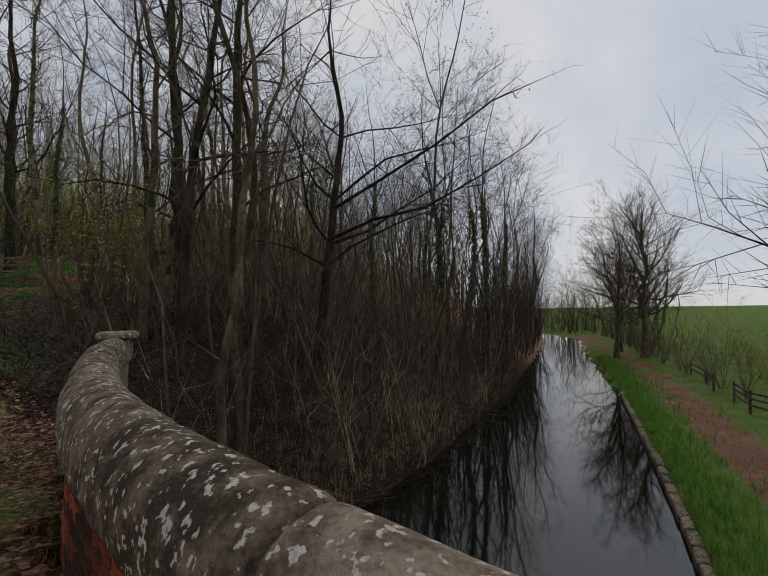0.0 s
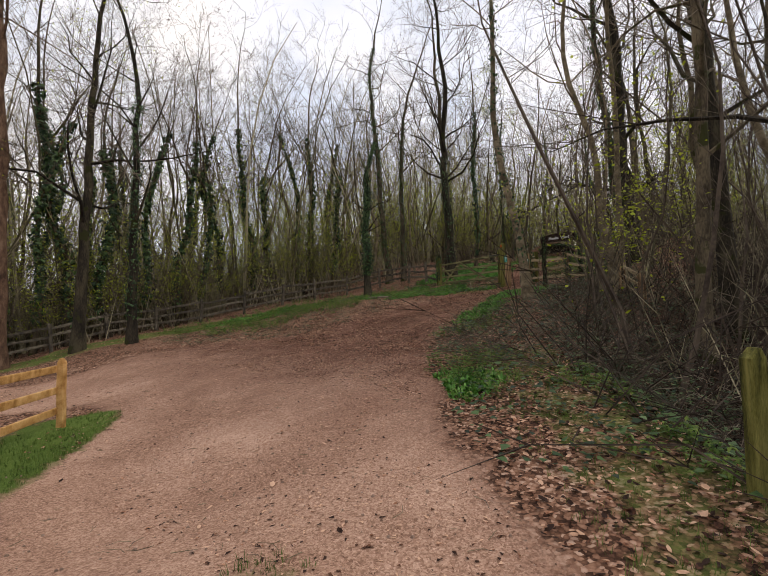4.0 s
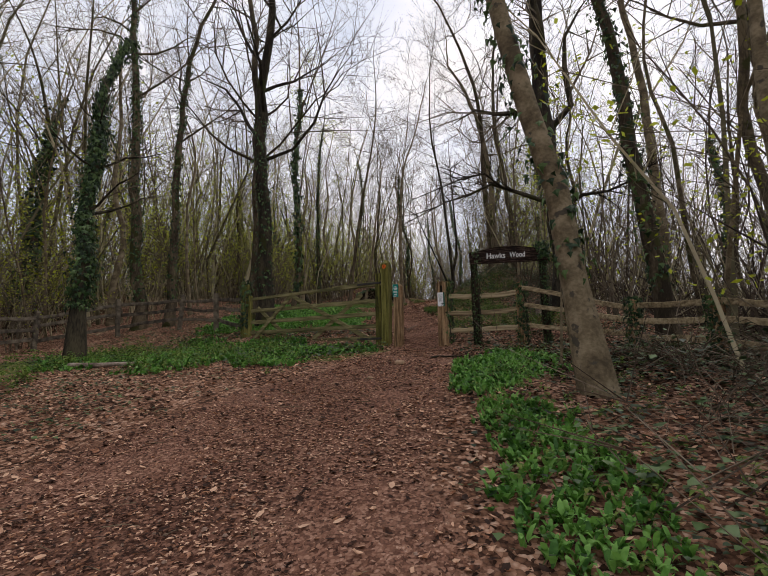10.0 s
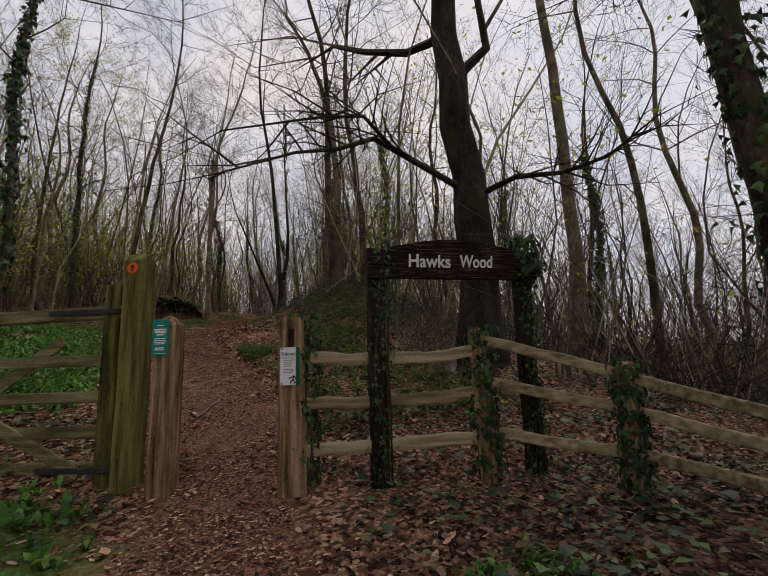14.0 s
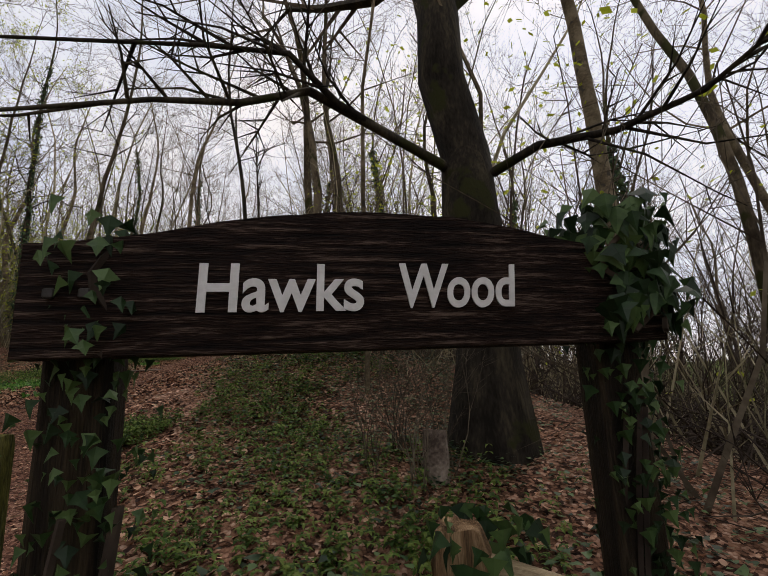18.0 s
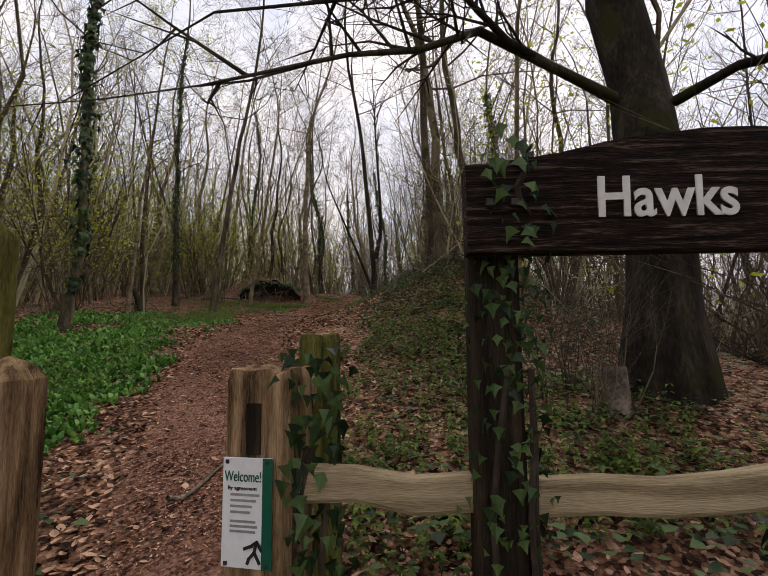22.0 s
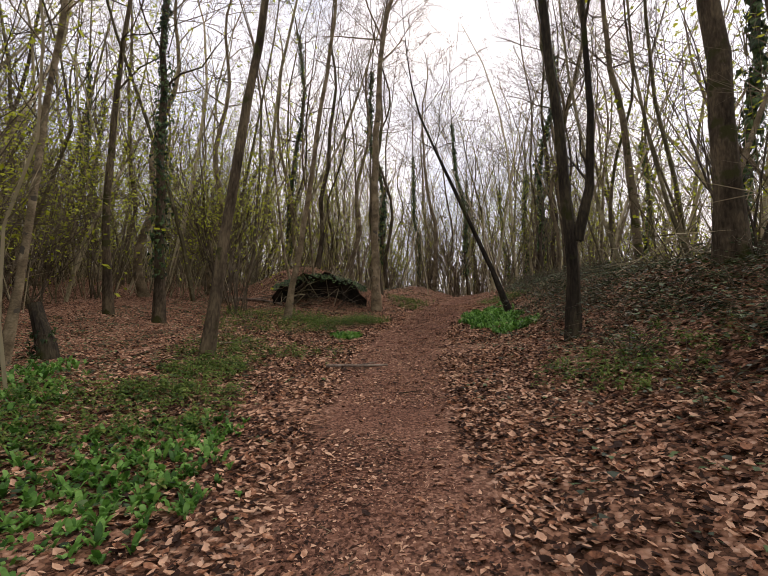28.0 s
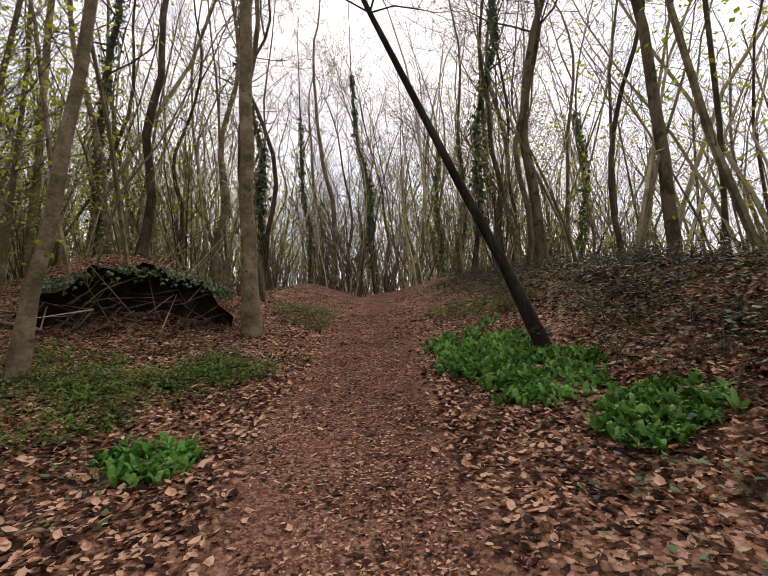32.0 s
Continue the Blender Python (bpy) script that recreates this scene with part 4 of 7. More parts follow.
while count < 175 and tries < 9000:
    tries += 1
    x, y = rng.uniform(-50, 8), rng.uniform(-6, 68)
    if not in_wood(x, y) or min((x - a) ** 2 + (y - b) ** 2 for a, b in taken) < 1.9 ** 2:
        continue
    taken.append((x, y))
    h, meshes = SHAPES[rng.choice((1, 3, 4, 6, 7)) if x > -9 and y < 22 else rng.randrange(len(SHAPES))]
    lab = "slim ivy-clad woodland tree, bare in early spring" if len(meshes) == 3 and meshes[2][0] == "ivy" else "slim bare woodland tree with a lean trunk"
    ob = plant_tree("woodland_tree", lab, "tree", meshes, (x, y, ground_at(x, y)), rng.uniform(0, 360), LINED)
    ob.scale = (s := rng.uniform(.75, 1.15), s, s * rng.uniform(.9, 1.1))
    count += 1


# ---- thin poles and underwood that nobody could count ----
def pole_geo(seed, h, kids=11):
    rng = random.Random(seed)
    g = Geo()
    p, d, pts = np.array([0, 0, -.2]), np.array([rng.gauss(0, .16), rng.gauss(0, .16), 1.0]), []
    for i in range(7):
        pts.append(p)
        d = unit(d + np.array([rng.gauss(0, .17), rng.gauss(0, .17), .1]))
        p = p + d * h / 6
    r = h * rng.uniform(.0035, .006)
    tube(g, pts, [r * (1 - i / 7) + .004 for i in range(7)], 4, False)
    for _ in range(kids):
        i = rng.randrange(2, 6)
        a = rng.uniform(0, 6.28)
        q = pts[i] + (pts[i + 1] - pts[i]) * rng.random()
        dd = unit(np.array([math.cos(a), math.sin(a), rng.uniform(.5, 1.6)]))
        ln = h * rng.uniform(.07, .2)
        e = q + dd * ln * .5
        f = e + unit(dd + np.array([0, 0, .5])) * ln * .5
        tube(g, [q, e, f], [.009, .006, .0025], 3, False)
        for _ in range(3):
            b = rng.uniform(0, 6.28)
            s = q + (f - q) * rng.uniform(.3, .9)
            twig(g, s, s + unit(dd + np.array([math.cos(b), math.sin(b), .4]) * .8) * ln * .5, .006)
    return g


def strew(name, label, category, shapes, spots, material, seed, lo=.7, hi=1.2, flat=False):
    """Many small copies joined into one object, for what nobody could count."""
    rng = random.Random(seed)
    vs, fs, n = [], [], 0
    data = [(g.verts(), g.f) for g in shapes]
    for x, y, *rest in spots:
        v, f = data[rng.randrange(len(data))]
        a, s = rng.uniform(0, 6.28), rng.uniform(lo, hi)
        c, sn = math.cos(a) * s, math.sin(a) * s
        z = rest[0] if rest else None
        w = np.empty_like(v)
        w[:, 0], w[:, 1], w[:, 2] = v[:, 0] * c - v[:, 1] * sn + x, v[:, 0] * sn + v[:, 1] * c + y, v[:, 2] * s
        vs.append((w, z))
        fs.append((f, n))
        n += len(v)
    xy = np.array([(s[0], s[1]) for s in spots])
    zz = land(xy[:, 0], xy[:, 1])
    allv = np.concatenate([w + np.array([0, 0, (z if z is not None else zz[i])]) for i, (w, z) in enumerate(vs)])
    allf = [tuple(int(k) + off for k in q) for f, off in fs for q in f]
    me = bpy.data.meshes.new(name)
    me.from_pydata(allv.tolist(), [], allf)
    me.materials.append(material)
    return tagged(new(name, me), label, category, kind="stuff")


def scatter(n, x0, x1, y0, y1, seed, keep):
    r = np.random.RandomState(seed)
    out = []
    turns = 0
    while len(out) < n and turns < 60 + n // 8:
        turns += 1
        x, y = r.uniform(x0, x1, 400), r.uniform(y0, y1, 400)
        k = keep(x, y) > r.uniform(0, 1, 400)
        out += list(zip(x[k], y[k]))
    return out[:n]


def wood_mask(x, y):
    """Likelihood of underwood: none on the way, the lane, the water and the open floor."""
    d, _, h = along(x, y, WAY)
    d2, _, h2 = along(x, y, TRACK)
    ok = (d > h + np.where(y < 19, 1.2, 2.6)) & (d2 > h2 + 3) & (x < np.interp(y, CY, CL) - .3)
    e, s, _ = along(x, y, EDGE)
    lane = (s > 0) & (y < 18.3)
    ok &= ~lane | (x < far_edge(y) - 1.0)
    ok &= ~((x > -23.7) & (x < -17.4) & (y > 16) & (y < 21.3))
    ok &= ~((~lane) & (y < 18.3) & (e < 1.0))
    ok &= ~((x > -15) & (x < -9.8) & (y > 16.5) & (y < 22.5))
    open_floor = (x > -24) & (x < -13) & (y > 18) & (y < 36)
    return np.where(ok, np.where(open_floor, .06, 1.0), 0.0)


def inland(x, y):
    """The wood away from the canal bank."""
    return wood_mask(x, y) * ((x < -8.5) | (y > 38))


def past_track(x, y):
    return np.where((x < -26) & (along(x, y, TRACK)[0] > 4), 1.0, 0.0)


POLES = [pole_geo(900 + i, h) for i, h in enumerate((4.5, 5.5, 6.5, 7.5, 9, 10.5))]
strew("thin_poles", "dense thin bare poles and saplings of the wood", "undergrowth", POLES, scatter(700, -56, 10, -10, 80, 5, inland), SAPLING, 6)
strew("pale_poles", "thin paler bare saplings of the wood", "undergrowth", POLES, scatter(400, -50, 6, 4, 62, 7, inland), BARK_PALE, 8)
# bank stems take the dark twig tone, which holds the wood's shade
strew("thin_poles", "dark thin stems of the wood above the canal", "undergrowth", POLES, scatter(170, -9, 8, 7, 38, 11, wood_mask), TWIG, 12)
strew("thin_poles", "dense bare saplings closing the far end of the way", "undergrowth", POLES, scatter(330, -30, -2, 44, 80, 9, lambda x, y: np.where(along(x, y, WAY)[0] > .9, 1.0, 0) * (x < np.interp(y, CY, CL) - .3)), SAPLING, 10)

strew("thin_poles", "dense bare saplings past the fence along the track", "undergrowth", POLES, scatter(300, -46, -26, -14, 14, 12, past_track), SAPLING, 13)


def thicket_shape(seed, n=13):
    """A stand of rods and suckers with a few side shoots."""
    rng = random.Random(seed)
    g = Geo()
    for _ in range(n):
        a, ln = rng.uniform(0, 6.28), rng.uniform(1.1, 3.2)
        p = np.array([rng.gauss(0, .5), rng.gauss(0, .5), -.1])
        e = p + unit(np.array([math.cos(a) * .35, math.sin(a) * .35, 1])) * ln
        twig(g, p, e, rng.uniform(.008, .016))
        for _ in range(2):
            q = p + (e - p) * rng.uniform(.3, .8)
            b = rng.uniform(0, 6.28)
            twig(g, q, q + unit(np.array([math.cos(b), math.sin(b), rng.uniform(.2, 1.3)])) * ln * rng.uniform(.2, .4), .006)
    return g


def deep_wood(x, y):
    """Thickest away from the way."""
    return wood_mask(x, y) * np.clip((along(x, y, WAY)[0] - 4) / 6, .05, 1)


strew("thicket", "dense dark thicket of thin rods in the depth of the wood", "undergrowth", [thicket_shape(40 + i) for i in range(6)], scatter(950, -56, 4, -8, 66, 14, deep_wood), SAPLING, 15, .8, 1.5)
strew("thicket", "dense thin rods past the fence along the track", "undergrowth", [thicket_shape(50 + i) for i in range(4)], scatter(420, -40, -26, -10, 13, 16, past_track), SAPLING, 17, .8, 1.5)
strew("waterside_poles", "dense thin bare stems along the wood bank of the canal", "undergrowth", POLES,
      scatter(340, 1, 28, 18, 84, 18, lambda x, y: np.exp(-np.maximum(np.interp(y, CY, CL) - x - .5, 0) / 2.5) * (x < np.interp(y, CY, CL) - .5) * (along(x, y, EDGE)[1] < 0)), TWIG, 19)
strew("tall_poles", "tall slender bare trunks in the depth of the wood", "undergrowth", POLES[2:], scatter(560, -46, 4, 24, 80, 20, lambda x, y: deep_wood(x, y) * inland(x, y)), SAPLING, 21, 1.1, 1.7)
strew("tall_poles", "tall slender bare trunks beyond the far fence", "undergrowth", POLES[2:], scatter(170, -46, -25, 0, 26, 22, deep_wood), SAPLING, 23, 1.1, 1.6)


# ---- the bridge parapet ----
def run_of(line):
    p = np.array(line)
    s = np.concatenate([[0], np.cumsum(np.hypot(*np.diff(p, axis=0).T))])
    return p, s


W_P, W_S = run_of(WALL)
for _ in range(2):
    fine_s = np.linspace(0, W_S[-1], 60)
    W_P = np.stack([np.interp(fine_s, W_S, W_P[:, 0]), np.interp(fine_s, W_S, W_P[:, 1])], 1)
    W_P[1:-1] = (W_P[:-2] + 2 * W_P[1:-1] + W_P[2:]) / 4
    W_P, W_S = run_of(W_P)


def wall_at(s):
    x, y = np.interp(s, W_S, W_P[:, 0]), np.interp(s, W_S, W_P[:, 1])
    x2, y2 = np.interp(s + .05, W_S, W_P[:, 0]), np.interp(s + .05, W_S, W_P[:, 1])
    if s + .05 > W_S[-1]:
        x2, y2 = x + (x - np.interp(s - .05, W_S, W_P[:, 0])), y + (y - np.interp(s - .05, W_S, W_P[:, 1]))
    t = np.array([x2 - x, y2 - y])
    t /= np.linalg.norm(t)
    return np.array([x, y]), t, np.array([t[1], -t[0]])


parapet = tagged(new("wall_1"), "red brick bridge parapet under rounded lichened stone coping", "wall", kind="structure")
core = Geo()
half = 0.112
cv, cf = [], []
S_CORE = np.linspace(0.02, W_S[-1], 60)
for s in S_CORE:
    c, t, n = wall_at(s)
    for q, z in ((half, -3.6), (half, .72), (-half, .72), (-half, -3.6)):
        cv.append((*(c + n * q), z))
for i in range(59):
    cf += [(i * 4 + j, i * 4 + (j + 1) % 4, i * 4 + 4 + (j + 1) % 4, i * 4 + 4 + j) for j in range(4)]
cf += [(3, 2, 1, 0), (59 * 4, 59 * 4 + 1, 59 * 4 + 2, 59 * 4 + 3)]
core.put(cv, cf)
part("mortar_core", core, MORTAR, parapet)


def coping_stone(s0, s1, seed):
    g = Geo()
    rng = random.Random(seed)
    prof = [(-.152, -.02), (-.163, .01), (-.163, .08)] + [(-.161 * math.cos(a), .09 + .19 * math.sin(a)) for a in np.linspace(.2, math.pi - .2, 13)] + [(.163, .08), (.163, .01), (.152, -.02)]
    v = []
    segs = [0, .025, .06, .2, .35, .5, .65, .8, .94, .975, 1]
    for k in segs:
        c, t, n = wall_at(s0 + (s1 - s0) * k)
        shrink = .93 if k in (0, 1) else (.985 if k in (.025, .975) else 1)
        for a, z in prof:
            p = np.array([*(c + n * a * shrink), .71 + z * shrink])
            p += .012 * np.array(noise.noise_vector(Vector(p) * 6 + Vector((seed, 0, 0)))) + .005 * np.array(noise.noise_vector(Vector(p) * 19))
            v.append(p)
    m = len(prof)
    f = [(i * m + j, i * m + (j + 1) % m, i * m + m + (j + 1) % m, i * m + m + j) for i in range(len(segs) - 1) for j in range(m)]
    f += [tuple(range(m - 1, -1, -1)), tuple(range((len(segs) - 1) * m, len(segs) * m))]
    g.put(v, f)
    return g


s, k = 0.36, 0
while s < W_S[-1] - .3:
    ln = random.Random(k).uniform(.78, 1.0)
    part("coping_stone", coping_stone(s + .005, min(s + ln, W_S[-1]) - .005, k), COPING, parapet, smooth=True)
    s += ln
    k += 1
c0, t0, n0 = wall_at(0.12)
cap = Geo()
box(cap, (.42, .42, .09), pose(c0[0], c0[1], 1.0, 0, 0, math.degrees(math.atan2(t0[1], t0[0]))), .03)
part("end_cap_stone", rough_up(cap, .012, 5), COPING, parapet)
neck = Geo()
box(neck, (.34, .28, .28), pose(c0[0], c0[1], .83, 0, 0, math.degrees(math.atan2(t0[1], t0[0]))), .02)
part("end_block", rough_up(neck, .01, 5), COPING, parapet)

# ---- the fences ----
def post_geo(w, d, h, top="flat", seed=0, notch=False):
    """A timber post from 0.35 m under the ground up to h."""
    g = Geo()
    n = 7
    rng = random.Random(seed)
    v = []
    zs = list(np.linspace(-.35, h - (.06 if top != "flat" else .012), n)) + [h]
    for i, z in enumerate(zs):
        kx = ky = 1.0
        if i == len(zs) - 1:
            kx, ky = {"flat": (.9, .9), "weather": (.9, .25), "pyramid": (.3, .3), "worn": (.8, .82)}[top]
        ox, oy = rng.gauss(0, .004), rng.gauss(0, .004)
        x, y, c = w / 2 * kx, d / 2 * ky, .012 * kx
        tz = rng.uniform(-.012, .012) if top == "worn" and i == len(zs) - 1 else 0
        v += [(-x + c + ox, -y + oy, z), (x - c + ox, -y + oy, z + tz), (x + ox, -y + c + oy, z), (x + ox, y - c + oy, z - tz), (x - c + ox, y + oy, z), (-x + c + ox, y + oy, z + tz), (-x + ox, y - c + oy, z), (-x + ox, -y + c + oy, z - tz)]
    m = len(zs)
    f = [(i * 8 + j, i * 8 + (j + 1) % 8, i * 8 + 8 + (j + 1) % 8, i * 8 + 8 + j) for i in range(m - 1) for j in range(8)]
    f += [tuple(range((m - 1) * 8, m * 8)), tuple(range(7, -1, -1))]
    g.put(v, f)
    return g


def riven_post(w, h, seed, split=0.0, peak=0.0):
    """A riven oak post with deep vertical grain, a worn top and a split in it."""
    rng = random.Random(seed)
    n, rows = 36, 13
    g = Geo()
    v = []
    zs = list(np.linspace(-.3, h - .03, rows)) + [h]
    for i, z in enumerate(zs):
        k = .94 if i == rows else (1.0 + .06 * (1 - max(z, 0) / h))
        for j in range(n):
            a = j * 2 * math.pi / n
            c, s = math.cos(a), math.sin(a)
            q = w / 2 / max(abs(c), abs(s)) * (1 if max(abs(c), abs(s)) > .78 else .96)
            grain = noise.noise(Vector((c * 9, s * 9, z * .7 + seed)))
            crack = -.03 * split * max(0, 1 - abs(((a + 1.2) % 6.283) - .1 * math.sin(z * 5)) / .16) * (1 if z > h * .45 else .3)
            r = q * k + grain * .012 - (.006 if grain < -.25 else 0) + crack
            zz = z + (.009 * noise.noise(Vector((c * 3, s * 3, seed))) if i == rows else 0) - (.025 * split * max(0, 1 - abs(((a + 1.2) % 6.283) - .1) / .35) if i == rows else 0)
            v.append((c * r * (.82 if peak and i == rows else 1), s * r * (.82 if peak and i == rows else 1), zz))
    m = len(zs)
    for q in (.8, .5, .22):
        for j in range(n):
            x, y, z = v[(m - 1) * n + j]
            rise = .007 * noise.noise(Vector((x * q * 45, y * q * 45, seed)))
            gap = .035 * split * max(0, 1 - abs(x * .35 + .012 * math.sin(y * 60) + .004) / .012)
            v.append((x * q, y * q, h + (z - h) * q + peak * (1 - q) + rise - gap))
    m += 3
    v.append((0, 0, h + peak - .004))
    f = [(i * n + j, i * n + (j + 1) % n, i * n + n + (j + 1) % n, i * n + n + j) for i in range(m - 1) for j in range(n)]
    f += [((m - 1) * n + j, (m - 1) * n + (j + 1) % n, m * n) for j in range(n)]
    g.put(v, f)
    return g


def place(geo, m):
    mm = np.array(m)
    geo.v = [v @ mm[:3, :3].T + mm[:3, 3] for v in geo.v]
    return geo


def rail_fence(name, label, posts, heights, w, rails, rail_size, post_mat, rail_mat, wob=0.0, off=0.0, top="weather", lean=0.0, group="", fall=None):
    """Posts at (x, y) with rails at heights over the ground between each two."""
    x0, y0 = posts[0]
    ob = thing(name, label, "fence", group, (x0, y0, ground_at(x0, y0)))
    inv = ob.matrix_world.inverted()
    rng = random.Random(len(posts) * 7 + int(x0 * 10))
    for i, (x, y) in enumerate(posts):
        j = min(i, len(posts) - 2)
        a = math.degrees(math.atan2(posts[j + 1][1] - posts[j][1], posts[j + 1][0] - posts[j][0]))
        h = heights[i] if isinstance(heights, (list, tuple)) else heights
        part("post", place(post_geo(w, w, h + rng.uniform(-.02, .02), top, i), inv @ pose(x, y, ground_at(x, y), rng.uniform(-lean, lean), rng.uniform(-lean, lean), a)), post_mat, ob)
    for i in range(len(posts) - 1):
        (xa, ya), (xb, yb) = posts[i], posts[i + 1]
        d = np.array([xb - xa, yb - ya])
        n = np.array([d[1], -d[0]]) / np.linalg.norm(d)
        za, zb = ground_at(xa, ya), ground_at(xb, yb)
        for k, h in enumerate(rails):
            g = Geo()
            pa, pb = inv @ Vector((xa + n[0] * off, ya + n[1] * off, za + h * (fall[i] if fall else 1) + rng.uniform(-wob, wob))), inv @ Vector((xb + n[0] * off, yb + n[1] * off, zb + h * (fall[i + 1] if fall else 1) + rng.uniform(-wob, wob)))
            beam(g, pa, pb, rail_size[0], rail_size[1], seed=i * 5 + k, wob=wob * .35, sag=rng.uniform(-wob, wob) * .6)
            part("rail", g, rail_mat, ob)
    return ob


rail_fence("post_and_rail_fence", "weathered green-brown three-rail fence beside the bridge end", [(-3.64, 3.95), (-4.84, 5.16), (-5.95, 6.29)], [.93, .84, .84], .1, [.24, .48, .73], (.04, .095), MOSSY, MOSSY_RAIL, .006, .06)
rail_fence("post_and_rail_fence", "new pale sawn-timber fence along the lane verge", [(-8.75, .9), (-10.54, 2.15), (-12.1, 3.22), (-13.66, 4.31)], [1.0, 1.05, .95, 1.02], .1, [.25, .55, .86], (.04, .1), NEWWOOD, NEWWOOD, .004, -.06)
FAR = [(-18.25, 19.6), (-19.8, 20.55), (-21.3, 20.9), (-22.7, 20.1), (-23.5, 18.4), (-23.9, 16.6), (-24.1, 14.8), (-24.5, 13.0), (-25.2, 11.3), (-25.6, 9.6), (-25.6, 7.8), (-25.5, 6.0), (-25.4, 4.2), (-25.3, 2.4), (-25.2, .6)]
rail_fence("post_and_rail_fence", "old grey sagging rail fence along the wood edge", FAR, 1.05, .11, [.28, .58, .88], (.05, .09), GREYWOOD, GREYWOOD, .05, .03, lean=4)
rail_fence("post_and_rail_fence", "riven oak rail fence with ivy-topped posts", [(-11.76, 18.33), (-10.86, 17.94), (-10.3, 16.95), (-9.7, 15.95), (-9.1, 14.95), (-8.4, 14.0)], [1.13, .88, .72, .75, .8, .8], .12, [.36, .71, 1.03], (.042, .078), OAK_POST, OAK, .02, .0, "worn", 3, fall=[1, .79, .6, .65, .7, .7])

# ---- the gap, the gate and the name board ----
gate_rz = math.degrees(math.atan2(18.61 - 19.42, -14.46 + 18.07))
gp_z = ground_at(-14.38, 18.59)
gp = thing("gate_post", "tall green-stained square gate post with an orange waymark disc", "post", "gap posts", (-14.38, 18.59, gp_z), gate_rz)
part("shaft", post_geo(.165, .165, 1.68, "weather", 3), MOSSY, gp)
dg = Geo()
v = [(0, -.087, 0)] + [(.043 * math.cos(a), -.087, .043 * math.sin(a)) for a in np.linspace(0, 2 * math.pi, 20, False)]
v2 = [(p[0], -.092, p[2]) for p in v]
dg.put(v + v2, [(0 + 21, 21 + i, 21 + i % 20 + 1) for i in range(1, 21)] + [(i, i % 20 + 1, 21 + i % 20 + 1, 21 + i) for i in range(1, 21)])
disc = part("waymark_disc", place(dg, pose(0, 0, 1.56)), ORANGE, gp, "orange waymark disc with a black arrow")
ag = Geo()
ag.put([(-.008, -.0925, -.022), (.008, -.0925, -.022), (.008, -.0925, .004), (.02, -.0925, .004), (0, -.0925, .026), (-.02, -.0925, .004), (-.008, -.0925, .004)], [(0, 1, 2, 3, 4, 5, 6)])
part("arrow", place(ag, pose(0, 0, 1.56)), INK, disc)


def words(text, size_w, size_h, slant=0.0, depth=.002, bold=0.0):
    """A flat mesh of the words, its middle at the origin, facing -y."""
    cu = bpy.data.curves.new("words", "FONT")
    cu.body = text
    cu.extrude = 0.02
    cu.offset = bold
    ob = bpy.data.objects.new("words", cu)
    scene.collection.objects.link(ob)
    bpy.context.view_layer.update()
    me = bpy.data.meshes.new_from_object(ob.evaluated_get(bpy.context.evaluated_depsgraph_get()))
    bpy.data.objects.remove(ob)
    v = np.array([q.co[:] for q in me.vertices])
    lo, hi = v.min(0), v.max(0)
    x = (v[:, 0] - (lo[0] + hi[0]) / 2) / (hi[0] - lo[0]) * size_w
    z = (v[:, 1] - (lo[1] + hi[1]) / 2) / (hi[1] - lo[1]) * size_h
    d = -(v[:, 2] - lo[2]) / (hi[2] - lo[2]) * depth
    me.vertices.foreach_set("co", np.stack([x + z * slant, d, z], 1).ravel())
    me.update()
    return me


def letters(name, text, w, h, m, material, parent, slant=0.0, label="", depth=.002, bold=0.0):
    me = words(text, w, h, slant, depth, bold)
    me.materials.clear()
    me.materials.append(material)
    me.name = name
    ob = new(name, me)
    ob.parent = parent
    ob.matrix_local = m
    return tagged(ob, label)


pb = thing("gap_post", "short weathered oak post with a teal information plate", "post", "gap posts", (-14.1, 18.46, ground_at(-14.1, 18.46) + .02), -8)
part("shaft", riven_post(.165, 1.17, 5, .3, .05), OAK_POST, pb)
tp = Geo()
box(tp, (.118, .005, .255), pose(-.02, -.094, 1.05), .001)
plate = part("plate", tp, TEAL, pb, "teal plastic plate with white print")
for i, (w, z, h) in enumerate([(.05, 1.135, .006), (.085, 1.105, .012), (.08, 1.088, .012), (.05, 1.07, .012), (.085, 1.04, .006), (.08, 1.028, .006), (.085, 1.016, .006), (.07, 1.004, .006), (.06, .975, .007), (.07, .963, .007), (.09, .935, .003)]):
    b_ = Geo()
    box(b_, (w, .001, h), pose(-.02, -.0975, z))
    part("print_bar", b_, WHITE, plate)

pc = thing("gap_post", "weathered split-topped oak post carrying a welcome notice", "post", "gap posts", (-13.2, 18.38, ground_at(-13.2, 18.38)), -6)
part("shaft", riven_post(.19, 1.22, 9, 1.0), OAK_POST, pc)
# no slot is cut: a dark block paints the shade inside it
mt = Geo()
box(mt, (.04, .012, .13), pose(0.0, -.098, 1.07), .002)
part("mortise", mt, SIGNPOST, pc, "dark block painted as the shaded mortise slot")
ng = Geo()
box(ng, (.135, .005, .265), pose(-.01, -.108, .8675), .001)
notice = part("notice", ng, WHITE, pc, "white notice panel with a green edge")
gs = Geo()
box(gs, (.027, .002, .265), pose(.046, -.1115, .8675))
part("green_edge", gs, GREENP, notice)
letters("heading", "Welcome!", .1, .026, pose(-.022, -.1108, .955), GREENP, notice)
